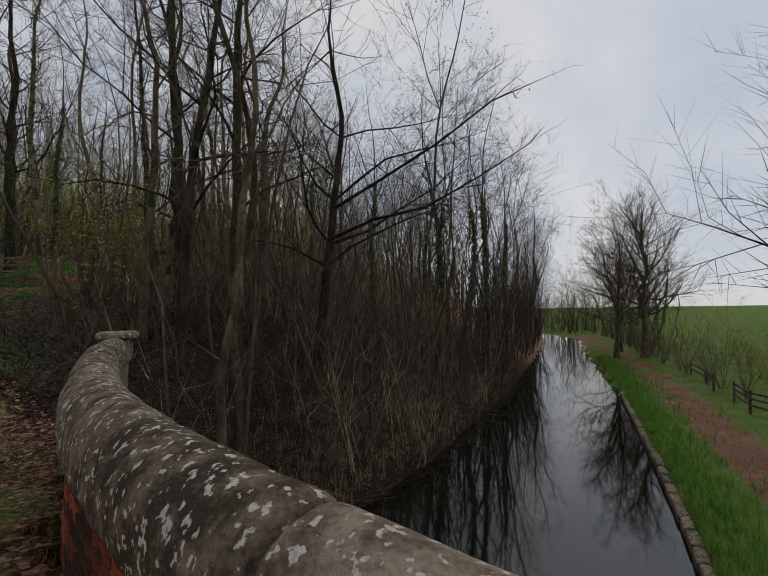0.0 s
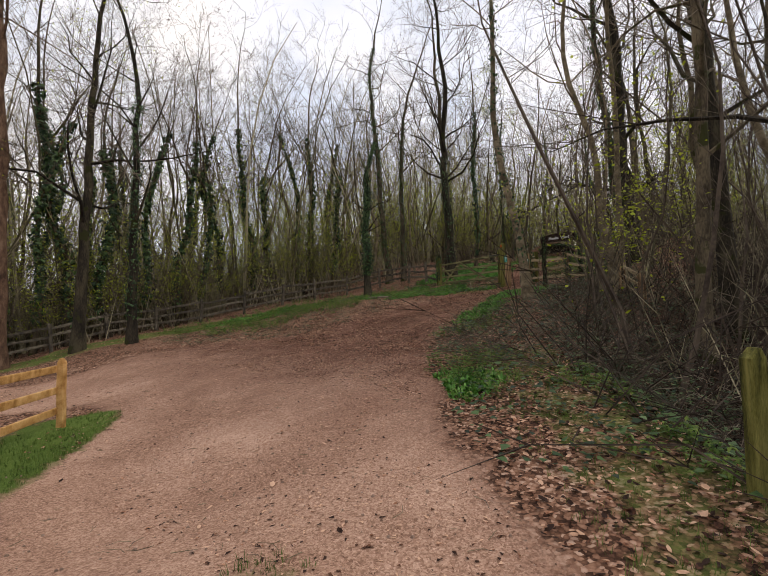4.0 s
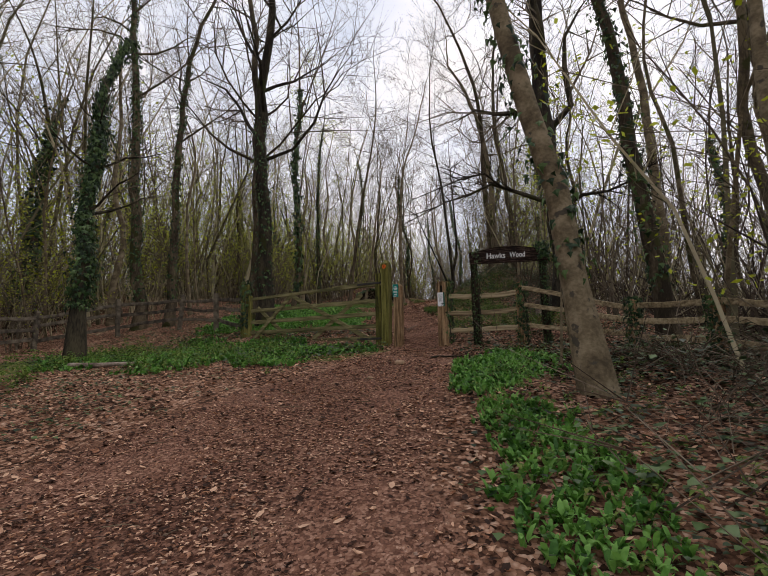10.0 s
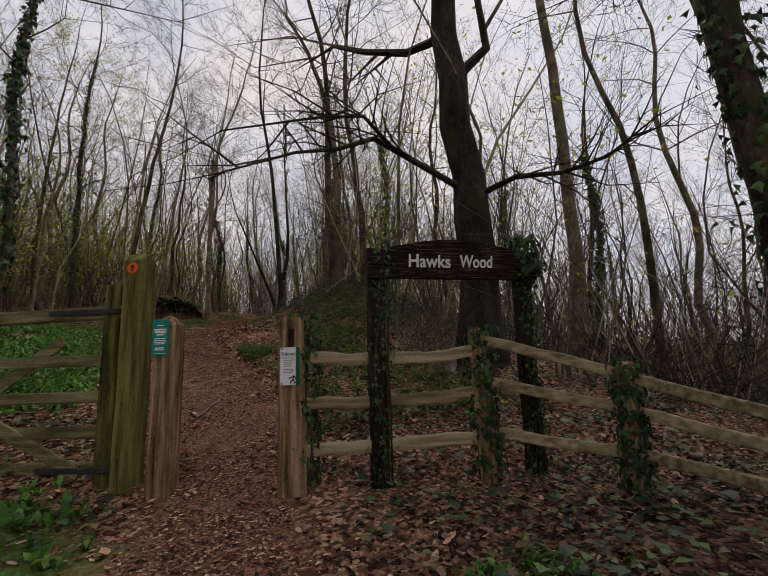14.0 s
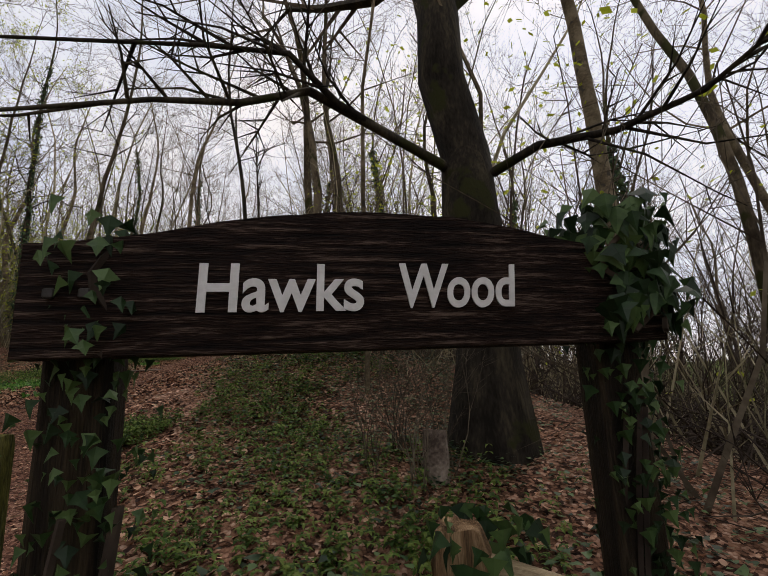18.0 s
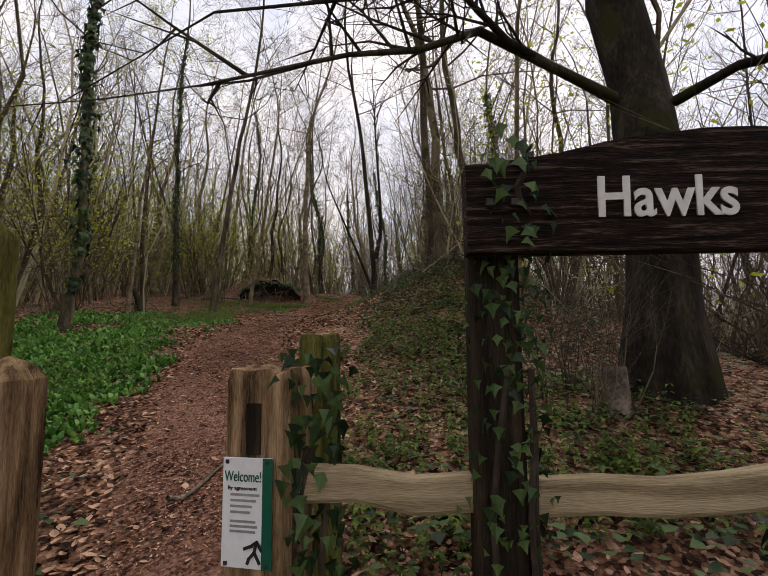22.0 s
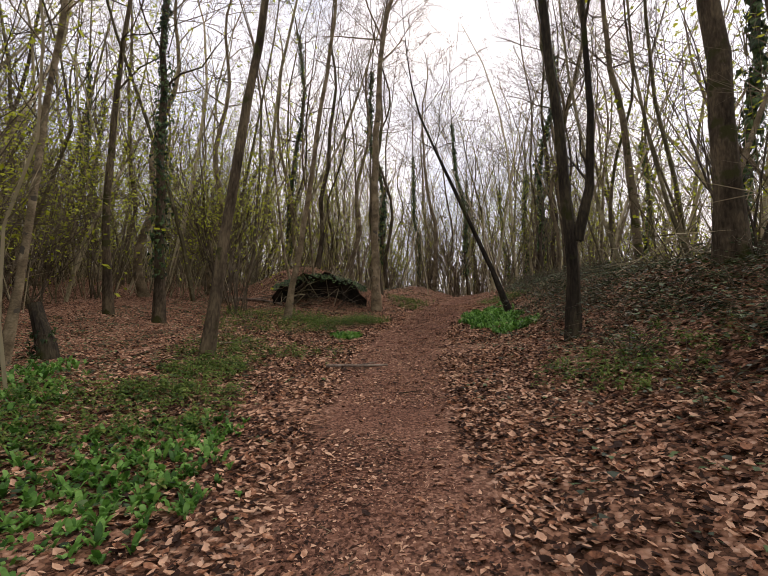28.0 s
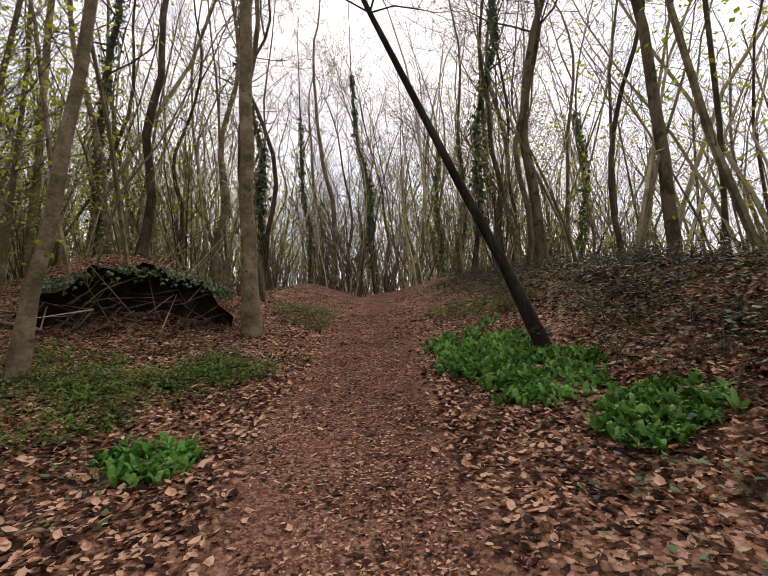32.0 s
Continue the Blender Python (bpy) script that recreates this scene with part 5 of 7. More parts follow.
letters("line", "By agreement", .08, .012, pose(-.022, -.1108, .925), INK, notice)
for i, (w, z) in enumerate([(.08, .91), (.07, .896), (.06, .882), (.055, .868), (.07, .846), (.075, .834), (.07, .822)]):
    b_ = Geo()
    box(b_, (w, .001, .006), pose(-.065 + w / 2 + .01, -.111, z))
    part("print_bar", b_, GREYINK, notice)
wk = Geo()
for (xa, za), (xb, zb) in [((.02, .80), (.006, .79)), ((.02, .80), (.032, .782)), ((.018, .797), (.014, .775)), ((.014, .775), (.027, .752)), ((.014, .775), (0, .76)), ((0, .76), (-.004, .75)), ((-.012, .783), (.006, .79))]:
    a_ = math.atan2(zb - za, xb - xa)
    box(wk, (math.hypot(xb - xa, zb - za) + .008, .001, .008), pose((xa + xb) / 2, -.1128, (za + zb) / 2, 0, -math.degrees(a_), 0))
part("walker_emblem", wk, INK, notice)
for x, z in ((-.065, .99), (.045, .99), (-.065, .745), (.045, .745)):
    b_ = Geo()
    box(b_, (.01, .003, .01), pose(x, -.1125, z), .002)
    part("screw", b_, IRON, notice)

pd_z = ground_at(-13.2, 18.97)
stile = thing("squeeze_stile", "short oak post and rails behind the gap post", "stile", at=(-13.2, 18.97, pd_z), rz=-6)
part("post", riven_post(.145, 1.12, 4, .5), MOSSY, stile)
for h in (.42, .92):
    g = Geo()
    beam(g, (-.02, -.02, h), (.01, -.55, h + .02 - (pd_z - ground_at(-13.2, 18.38))), .05, .1, wob=.006)
    part("rail", g, OAK, stile)
oak_r = thing("rail_panel", "pale riven oak rails between the gap post and the fence", "fence", at=(-13.1, 18.36, ground_at(-13.1, 18.36)))
for k, h in enumerate((.28, .6, .93)):
    g = Geo()
    beam(g, (0.0, -.03, h + .0), (1.36, -.02, h + (.03, .05, .02)[k]), .05, .088, wob=.012, seed=k, segs=9, sag=(.0, -.02, -.03)[k])
    part("rail", g, OAK, oak_r)

# the five-barred gate
gl, gr_ = np.array([-18.07, 19.42]), np.array([-14.46, 18.61])
glen = float(np.linalg.norm(gr_ - gl))
gz0 = 2.36
gate = thing("field_gate", "closed green-stained timber field gate with diagonal braces", "gate", at=(gl[0], gl[1], gz0), rz=gate_rz)
RZ = [.0, .25, .5, .77]
for k, h in enumerate(RZ):
    g = Geo()
    beam(g, (.04, 0, h), (glen - .06, 0, h + .02), .028, .085, segs=3)
    part("rail", g, MOSSY_RAIL, gate)
g = Geo()
beam(g, (.0, 0, 1.06), (glen * .7, 0, 1.12), .04, .07, segs=3)
beam(g, (glen * .68, 0, 1.12), (glen, 0, 1.15), .06, .1, segs=2)
part("top_rail", g, MOSSY_RAIL, gate, "tapering curved top rail")
for nm, x, lo, hi, w in (("fore_stile", .05, -.12, 1.15, .075), ("heel_stile", glen - .1, -.15, 1.36, .12)):
    g = Geo()
    box(g, (w, .075, hi - lo), pose(x, 0, (hi + lo) / 2), .012)
    part(nm, g, MOSSY, gate)
for k, (xa, za, xb, zb, y) in enumerate([(.93, -.02, .36, 1.06, -.035), (.03, 0, .36, 1.06, -.035), (.07, .85, .36, 0, .035), (.5, 0, .86, .95, .035)]):
    g = Geo()
    beam(g, (xa * glen, y, za), (xb * glen, y, zb), .026, .085, segs=2)
    part("brace", g, MOSSY_RAIL, gate)
for z in (1.14, .0):
    g = Geo()
    box(g, (.62, .012, .04), pose(glen - .28, -.045, z + .01), .004)
    part("hinge_strap", g, IRON, gate, "dark iron hinge strap")
    g = Geo()
    box(g, (.05, .05, .1), pose(glen + .02, -.04, z + .0), .008)
    part("hinge_pin", g, IRON, gate, "iron hinge pin")
hp = thing("gate_post", "ivy-grown square post at the latch end of the gate", "post", "gap posts", (-18.22, 19.5, ground_at(-18.22, 19.5)), gate_rz)
part("shaft", post_geo(.15, .15, 1.3, "flat", 8), MOSSY, hp)

# the name board
sg = thing("name_board", "dark stained timber name board on two ivy-wrapped posts", "sign", at=(-11.97, 18.36, 2.2), rz=math.degrees(math.atan2(.1, 1.28)))
gl_ = 1.39
bw = Geo()
prof = [(-gl_ / 2, -.115)] + [(x, .105 + .085 * math.cos(x / (gl_ / 2) * math.pi / 2) ** 1.6) for x in np.linspace(-gl_ / 2, gl_ / 2, 25)] + [(gl_ / 2, -.115)]
n = len(prof)
rngb = random.Random(4)
prof = [(x, z + (rngb.uniform(-.003, .003) if z > 0 else 0)) for x, z in prof]
bv = [(x, -.035, z) for x, z in prof] + [(x, .035, z) for x, z in prof]
bw.put(bv, [tuple(range(n - 1, -1, -1)), tuple(range(n, 2 * n))] + [(i, (i + 1) % n, n + (i + 1) % n, n + i) for i in range(n)])
BM = pose(0, -.075, 1.615, 0, 0, 0)
board = part("board", place(bw, BM), SIGNWOOD, sg, "arched dark-stained board with rough grain")
letters("lettering_first", "Hawks", .335, .102, pose(-.212, -.111, 1.63, 0, 0, 0), LETTER, board, .04, "white carved lettering", .004, .018)
letters("lettering_second", "Wood", .275, .1, pose(.168, -.111, 1.634, 0, 0, 0), LETTER, board, .1, "white carved lettering", .004, .018)
for x, lo in ((-.615, 0), (.62, 0)):
    z_ = ground_at(-11.97 + x, 18.38) - 2.2
    part("post", place(rough_up(post_geo(.13, .1, 1.74 - z_, "flat", 6), .004, 9), pose(x, .012, z_, 0, 0, 0)), SIGNPOST, sg)
for x in (-.64, -.58, .6):
    b_ = Geo()
    box(b_, (.02, .01, .02), pose(x, -.115, 1.62), .004)
    part("bolt", b_, IRON, sg)


def ivy_on(parent, name, x, y, z0, z1, r, count, seed, size=(.04, .085), front=0.0, label="dark glossy ivy leaves and stems"):
    """Ivy that climbs round an upright, thicker to one side."""
    rng = random.Random(seed)
    g = Geo()
    for _ in range(count):
        a = rng.gauss(-1.57, 1.1) if front else rng.uniform(0, 6.28)
        o = np.array([math.cos(a), math.sin(a), .15])
        z = z0 + (z1 - z0) * rng.random()
        ivy_leaf(g, np.array([x, y, z]) + o * (r + abs(rng.gauss(0, .035))), o, rng.uniform(*size), rng)
    st = Geo()
    for k in range(3):
        a = rng.uniform(-3, 0)
        pts = [np.array([x + math.cos(a + .5 * math.sin(i)) * (r + .012), y + math.sin(a + .5 * math.sin(i)) * (r + .012), z0 + (z1 - z0) * .8 * i / 7]) for i in range(8)]
        tube(st, pts, [.008] * 8, 4)
    q = part(name, g, IVY, parent, label)
    tagged(q, kind="stuff")
    tagged(part("ivy_stem", st, TWIG, parent), kind="stuff")


ivy_on(sg, "ivy", -.595, .0, .0, 1.52, .055, 380, 1, (.018, .042), 1)
ivy_on(sg, "ivy", .635, .0, .0, 1.68, .055, 560, 2, (.018, .045), 1)
ivy_on(sg, "ivy", .62, -.045, 1.52, 1.84, .09, 210, 3, (.035, .075), 1)
ivy_on(sg, "ivy", -.57, -.06, 1.5, 1.78, .04, 45, 4, (.025, .05), 1)
ivy_on(pc, "ivy", .12, .0, .05, 1.26, .05, 360, 5, (.03, .065))
for x, y, h, c in ((-11.76, 18.33, 1.15, 300), (-10.86, 17.94, .92, 380), (-10.3, 16.95, .76, 300), (-9.7, 15.95, .75, 220)):
    iv = thing("ivy_clump", "dark ivy smothering a fence post", "ivy", "ivy on posts", (x, y, ground_at(x, y)))
    ivy_on(iv, "foliage", 0, 0, .05, h, .07, int(c * 1.5), int(x * 10), (.035, .07))
iv = thing("ivy_clump", "dark ivy on the latch post", "ivy", "ivy on posts", (-18.22, 19.5, ground_at(-18.22, 19.5)))
ivy_on(iv, "foliage", 0, 0, .2, 1.4, .09, 250, 77, (.05, .1))
iv = thing("ivy_clump", "dark ivy over the broken bridge end", "ivy", "ivy on posts", (-3.75, 5.1, ground_at(-3.75, 5.1)))
rng = random.Random(8)
g = Geo()
for _ in range(800):
    a, z = rng.uniform(0, 6.28), rng.uniform(0, .85)
    rr = .42 * (1 - z * .55) * rng.uniform(.6, 1)
    ivy_leaf(g, (rr * math.cos(a), rr * math.sin(a), z), (math.cos(a), math.sin(a), .3), rng.uniform(.05, .1), rng)
tagged(part("foliage", g, IVY, iv), kind="stuff")

# ---- the round sign seen from behind ----
rs = thing("road_sign", "round traffic sign seen from its pale back on a steel pole", "sign", at=(-8.33, 1.76, ground_at(-8.33, 1.76)), rz=37)
g = Geo()
tube(g, [(0, 0, -.3), (-.04, -.03, .8), (-.08, -.06, 1.75)], [.036] * 3, 12)
part("pole", g, STEEL, rs, "grey steel pole", True)
g = Geo()
ring = [(.28 * math.cos(a), .28 * math.sin(a)) for a in np.linspace(0, 2 * math.pi, 32, False)]
gv = [(x - .07, .0, 1.56 + z) for x, z in ring] + [(x - .07, .005, 1.56 + z) for x, z in ring]
g.put(gv, [tuple(range(32)), tuple(range(63, 31, -1))] + [(i, 32 + i, 32 + (i + 1) % 32, (i + 1) % 32) for i in range(32)])
part("disc", g, PALEGREY, rs, "pale blue-grey sign back")
for z in (1.4, 1.71):
    g = Geo()
    box(g, (.24, .03, .028), pose(-.07, -.016, z), .004)
    part("clamp", g, STEEL, rs, "steel clamp bar")
g = Geo()
rng = random.Random(3)
for _ in range(240):
    a, r_ = rng.uniform(0, 6.28), abs(rng.gauss(0, .24))
    s_ = rng.uniform(.015, .04)
    box(g, (s_ * 1.6, s_, s_ * .5), pose(r_ * math.cos(a), r_ * math.sin(a), .06 * math.exp(-r_ * 4) + .01, rng.uniform(-30, 30), rng.uniform(-30, 30), rng.uniform(0, 180)))
sd = new("sawdust_heap", mesh_of("sawdust_heap", g, SAWDUST))
sd.matrix_world = pose(-8.29, 1.76, ground_at(-8.29, 1.76))
tagged(sd, "pale fresh sawdust heap round the pole foot", "sawdust", kind="stuff")


# ---- fallen wood and loose stones ----
def fallen(name, label, x, y, rz, length, r, seed, material=DEADWOOD, forked=True, tilt=0):
    rng = random.Random(seed)
    ob = thing(name, label, "branch", "fallen wood", (x, y, ground_at(x, y) + r * .7), rz)
    g = Geo()
    pts = [np.array([-length / 2, 0, 0])]
    for i in range(6):
        p = pts[-1] + np.array([length / 6, rng.gauss(0, length * .02), rng.gauss(0, .006)])
        wx = ob.matrix_world @ Vector(p)
        p[2] = ground_at(wx.x, wx.y) - ob.location.z + r * .8 + .01
        pts.append(p)
    tube(g, pts, [r * (1 - i * .09) for i in range(7)], 7)
    part("stem", g, material, ob, smooth=True)
    if forked:
        g = Geo()
        q = pts[3]
        tube(g, [q, q + np.array([.12, .06, .02]) * length / .6, q + np.array([.2, .14, .03]) * length / .6], [r * .5, r * .35, r * .15], 5)
        part("side_branch", g, material, ob)
    return ob


fallen("fallen_branch", "pale barkless branch lying by the way", -17.2, 30.5, 12, .85, .028, 1)
fallen("fallen_branch", "dark stick lying on the leaf litter", -12.87, 16.31, -12, .55, .018, 2, BARK_DARK)
fallen("fallen_log", "pale rotting log in the green herbs", -18.2, 15.6, 10, 1.2, .05, 3, forked=False)
fallen("fallen_branch", "pale stripped stick on the red earth", -14.15, 19.9, 75, .6, .016, 4)
fallen("fallen_branch", "thin dead stick on the leaf litter", -17.9, 31.6, -40, .7, .014, 5)
fallen("fallen_branch", "thin dead stick on the leaf litter", -18.4, 32.3, 20, .6, .012, 6)
fallen("fallen_branch", "curved dead branch in the leaf litter", -19.6, 31.6, 60, 1.1, .02, 7)
fallen("fallen_branch", "dead bough lying before the hollow", -22.0, 36.6, -10, 2.2, .05, 8)
fallen("fallen_branch", "small dark twig on the earth way", -16.3, 29.2, 20, .25, .007, 9, BARK_DARK)
fallen("fallen_branch", "small twig lying across the dusty lane", -5.5, 3.1, 60, .35, .008, 10)
fallen("fallen_branch", "small twig lying on the dusty lane", -6.4, 4.0, 10, .4, .008, 11)
fallen("fallen_branch", "long pale bough leaning out of the brush", -9.9, 12.4, 140, 2.6, .02, 12)
fallen("fallen_branch", "long pale bough fallen through the brush", -10.3, 13.3, 60, 2.2, .016, 13)
for i, (x, y, s_) in enumerate(((-13.45, 15.75, .06), (-13.6, 14.9, .03), (-13.75, 15.2, .025), (-14.05, 22.9, .035))):
    g = Geo()
    box(g, (s_ * 2, s_ * 1.5, s_), None, s_ * .35)
    ob = new("stone", mesh_of("stone", rough_up(g, s_ * .25, 14, i), STONE))
    ob.matrix_world = pose(x, y, ground_at(x, y) + s_ * .35, 5, 4, i * 50)
    tagged(ob, "small pale stone lying on the red earth way", "stone", "loose stones")

# leaning stump and cut stump
st = thing("leaning_stump", "dark mossy leaning stump in the wild garlic", "stump", at=(-21.2, 29.5, ground_at(-21.2, 29.5)))
g = Geo()
tube(g, [(0.1, 0, -.2), (.02, 0, .15), (-.12, 0, .45), (-.25, .02, .72)], [.15, .11, .095, .085], 9)
part("stem", rough_up(g, .02, 6), BARK_DARK, st)
ivy_on(st, "ivy", -.05, 0, .0, .4, .1, 90, 9)
st = thing("cut_stump", "short pale sawn stump beside the large beech", "stump", at=(-11.3, 20.85, ground_at(-11.3, 20.85)))
g = Geo()
tube(g, [(0, 0, -.2), (.01, 0, .15), (.02, .01, .34)], [.12, .1, .09], 10)
part("stem", rough_up(g, .012, 7), DEADWOOD, st)
# ---- towpath side ----
rail_fence("post_and_rail_fence", "dark low rail fence beside the towpath", [(15.0, 17.2), (15.0, 18.9), (16.1, 21.2)], 1.0, .1, [.35, .6, .85], (.04, .09), GREYWOOD, GREYWOOD, .01, .05)
rail_fence("post_and_rail_fence", "dark low rail fence beside the towpath hedge", [(17.3, 24.2), (18.6, 26.6), (20.3, 30.5)], .95, .1, [.4, .75], (.04, .09), GREYWOOD, GREYWOOD, .01, .05)
g = Geo()
edge_rng = random.Random(2)
bank_edge = tagged(new("bank_edging"), "old stone edging along the towpath bank", "edging", kind="structure")
for i in range(34):
    y = 4 + i * .62
    x = np.interp(y, CY, CR)
    x2 = np.interp(y + .6, CY, CR)
    g = Geo()
    box(g, (.22, .6, .5), None, .03)
    part("stone", rough_up(place(g, pose(x + .12, y, -3.24 + edge_rng.uniform(-.03, .02), 0, 0, -math.degrees(math.atan2(x2 - x, .6)))), .03, 5), COPING, bank_edge)


# ---- small growth, strewn by the thousand ----
def strew_fast(name, label, category, shapes, spots, material, seed, lo=.7, hi=1.2, lift=0.0):
    """Joined copies of small shapes of three- and four-cornered faces."""
    r = np.random.RandomState(seed)
    xy = np.array(spots, float)
    zz = xy[:, 2] if xy.shape[1] > 2 else land(xy[:, 0], xy[:, 1])
    pick = r.randint(0, len(shapes), len(xy))
    vs, fs, n = [], [], 0
    for k, g in enumerate(shapes):
        sel = np.where(pick == k)[0]
        if not len(sel):
            continue
        v = g.verts()
        a, s = r.uniform(0, 6.28, len(sel)), r.uniform(lo, hi, len(sel))
        c, sn = np.cos(a) * s, np.sin(a) * s
        w = np.empty((len(sel), len(v), 3))
        w[:, :, 0] = c[:, None] * v[:, 0] - sn[:, None] * v[:, 1] + xy[sel, 0][:, None]
        w[:, :, 1] = sn[:, None] * v[:, 0] + c[:, None] * v[:, 1] + xy[sel, 1][:, None]
        w[:, :, 2] = s[:, None] * v[:, 2] + zz[sel][:, None] + lift
        vs.append(w.reshape(-1, 3))
        for f in ([np.array(g.f)] if len({len(q) for q in g.f}) == 1 else [np.array([q for q in g.f if len(q) == 3]), np.array([q for q in g.f if len(q) == 4])]):
            fs += ((f[None] + (np.arange(len(sel)) * len(v))[:, None, None]).reshape(-1, f.shape[1]) + n).tolist()
        n += len(sel) * len(v)
    me = bpy.data.meshes.new(name)
    me.from_pydata(np.concatenate(vs).tolist(), [], fs)
    me.materials.append(material)
    return tagged(new(name, me), label, category, kind="stuff")


def litter_shape(seed):
    rng = random.Random(seed)
    g = Geo()
    L_, w = rng.uniform(.045, .075), rng.uniform(.015, .025)
    curl, tilt = rng.uniform(-.006, .022), rng.uniform(-.5, .5)
    lift_ = abs(tilt) * L_ * .45 + .008
    k1, k2 = rng.uniform(.5, 1.3), rng.uniform(.5, 1.3)
    g.put([(-L_ / 2, 0, lift_ - tilt * L_ / 2 + curl), (-L_ * .2, -w * k1, lift_ - tilt * L_ * .2 + curl * .9), (L_ * rng.uniform(.1, .34), -w * rng.uniform(.4, 1.1), lift_ + tilt * L_ * .22 + curl * 1.1), (L_ / 2, w * .2, lift_ + tilt * L_ / 2 + curl),
           (L_ * .18, w * k2, lift_ + tilt * L_ * .18 + curl * .6), (-L_ * rng.uniform(.1, .34), w * rng.uniform(.4, 1.1), lift_ - tilt * L_ * .22 + curl * .8), (L_ * .02, 0, lift_)],
          [(0, 1, 6), (1, 2, 6), (2, 3, 6), (3, 4, 6), (4, 5, 6), (5, 0, 6)])
    return g


def blade(g, base, a, length, width, droop, lift=.75, segs=3, wide=(.25, 1, .85, .06)):
    """A long leaf that arches outwards."""
    o, s = np.array([math.cos(a), math.sin(a), 0]), np.array([-math.sin(a), math.cos(a), 0])
    rows = []
    for i in range(segs + 1):
        t = i / segs
        p = np.array(base) + o * length * t * (1 - lift * .5) + np.array([0, 0, length * (lift * t - droop * t * t)])
        k = wide[round(t * 3)]
        rows += [p - s * width * k, p + s * width * k]
    g.put(rows, [(2 * i, 2 * i + 1, 2 * i + 3, 2 * i + 2) for i in range(segs)])


def garlic_plant(seed):
    rng = random.Random(seed)
    g = Geo()
    for k in range(rng.randint(4, 6)):
        a = k * 1.3 + rng.uniform(-.4, .4)
        blade(g, (rng.gauss(0, .015), rng.gauss(0, .015), -.01), a, rng.uniform(.16, .26), rng.uniform(.02, .032), rng.uniform(.45, .85), rng.uniform(.95, 1.25))
    return g


def herb_plant(seed):
    rng = random.Random(seed)
    g = Geo()
    h = rng.uniform(.08, .2)
    for lvl in (1.0, .6):
        for k in range(4):
            a = k * 1.57 + rng.uniform(-.3, .3) + lvl
            blade(g, (0, 0, h * lvl), a, rng.uniform(.05, .09), rng.uniform(.013, .02), rng.uniform(.5, .9), .4, 2, (.2, 0, 1, .1))
    return g


def tuft(seed, n=7, h=.16, w=.004):
    rng = random.Random(seed)
    g = Geo()
    for _ in range(n):
        a = rng.uniform(0, 6.28)
        blade(g, (rng.gauss(0, .03), rng.gauss(0, .03), -.01), a, h * rng.uniform(.6, 1.3), w, rng.uniform(.2, .7), rng.uniform(1.0, 1.5), 2, (1, 0, .8, .1))
    return g


def ground_ivy(seed):
    rng = random.Random(seed)
    g = Geo()
    for _ in range(5):
        x, y, a, s = rng.gauss(0, .07), rng.gauss(0, .07), rng.uniform(0, 6.28), rng.uniform(.022, .038)
        o, q = np.array([math.cos(a), math.sin(a), rng.uniform(-.5, .1)]), np.array([-math.sin(a), math.cos(a), rng.uniform(-.3, .3)])
        c = np.array([x, y, rng.uniform(.03, .09)])
        g.put([c, c + q * s + o * s * .3, c + o * s * 1.5, c - q * s + o * s * .3], [(0, 1, 2, 3)])
    return g


LEAVES = [litter_shape(i) for i in range(14)]
GARLICS = [garlic_plant(i) for i in range(8)]
HERBS = [herb_plant(i) for i in range(8)]
TUFTS = [tuft(i) for i in range(6)]
IVIES = [ground_ivy(i) for i in range(8)]


def off_water(x, y):
    return (x < np.interp(y, CY, CL) - .25)


def litter_keep(x, y):
    d, _, h = along(x, y, WAY)
    m = way_mask(x, y)
    e, s, _ = along(x, y, EDGE)
    dusty = (y < 9) & (m > .5)
    k = np.where(m > .5, np.where(d < h * .6, .2, .55), 1.0) * np.exp(-np.maximum(d - 3.5, 0) / 2.5)
    k = np.where(dusty, .015, k) * off_water(x, y)
    k = np.where((s > 0) & (y < 5.5) & (x > -4.2) & (m < .5), 1.0, k)
    k = k * (1 - .75 * np.exp(-((x + 11.0) ** 2 + (y - 16.4) ** 2) / 1.6 ** 2))
    return np.where((y < 9) & (x < -9) & (m < .5), .1, k)


strew_fast("leaf_litter", "fallen brown and russet leaves on the woodland floor", "leaves", LEAVES, scatter(76000, -26, -3, 2, 44, 21, litter_keep), LITTER, 22, .5, .95)
strew_fast("leaf_litter", "large fallen russet leaves drifted beside the way", "leaves", LEAVES, scatter(30000, -21, -12, 19, 39, 23, lambda x, y: litter_keep(x, y) * (way_mask(x, y) < .6)), LITTER, 24, .6, 1.15)
strew_fast("leaf_litter", "thick drift of dry russet leaves along the footway", "leaves", LEAVES, scatter(26000, -20.5, -12.5, 24, 36, 45, lambda x, y: (way_mask(x, y) < .35) * (along(x, y, WAY)[0] < 3.2) * 1.0), LITTER, 46, .45, .95)
# darkened leaves put the trees' shade over the fence side and the bank
strew_fast("leaf_litter", "fallen leaves along the rail fence in a shaded colour", "leaves", LEAVES, scatter(5200, -13, -8, 14, 18.6, 47, lambda x, y: (way_mask(x, y) < .3) * np.exp(-((x + 11.0) ** 2 + (y - 16.4) ** 2) / 1.9 ** 2)), LITTER_SHADED, 48, .6, 1.1)
strew_fast("leaf_litter", "dark fallen leaves on the canal bank", "leaves", LEAVES, scatter(22000, -8, 8, 5, 30, 25, lambda x, y: off_water(x, y) * (along(x, y, EDGE)[1] < 0)), LITTER_SHADED, 26, .8, 1.5)


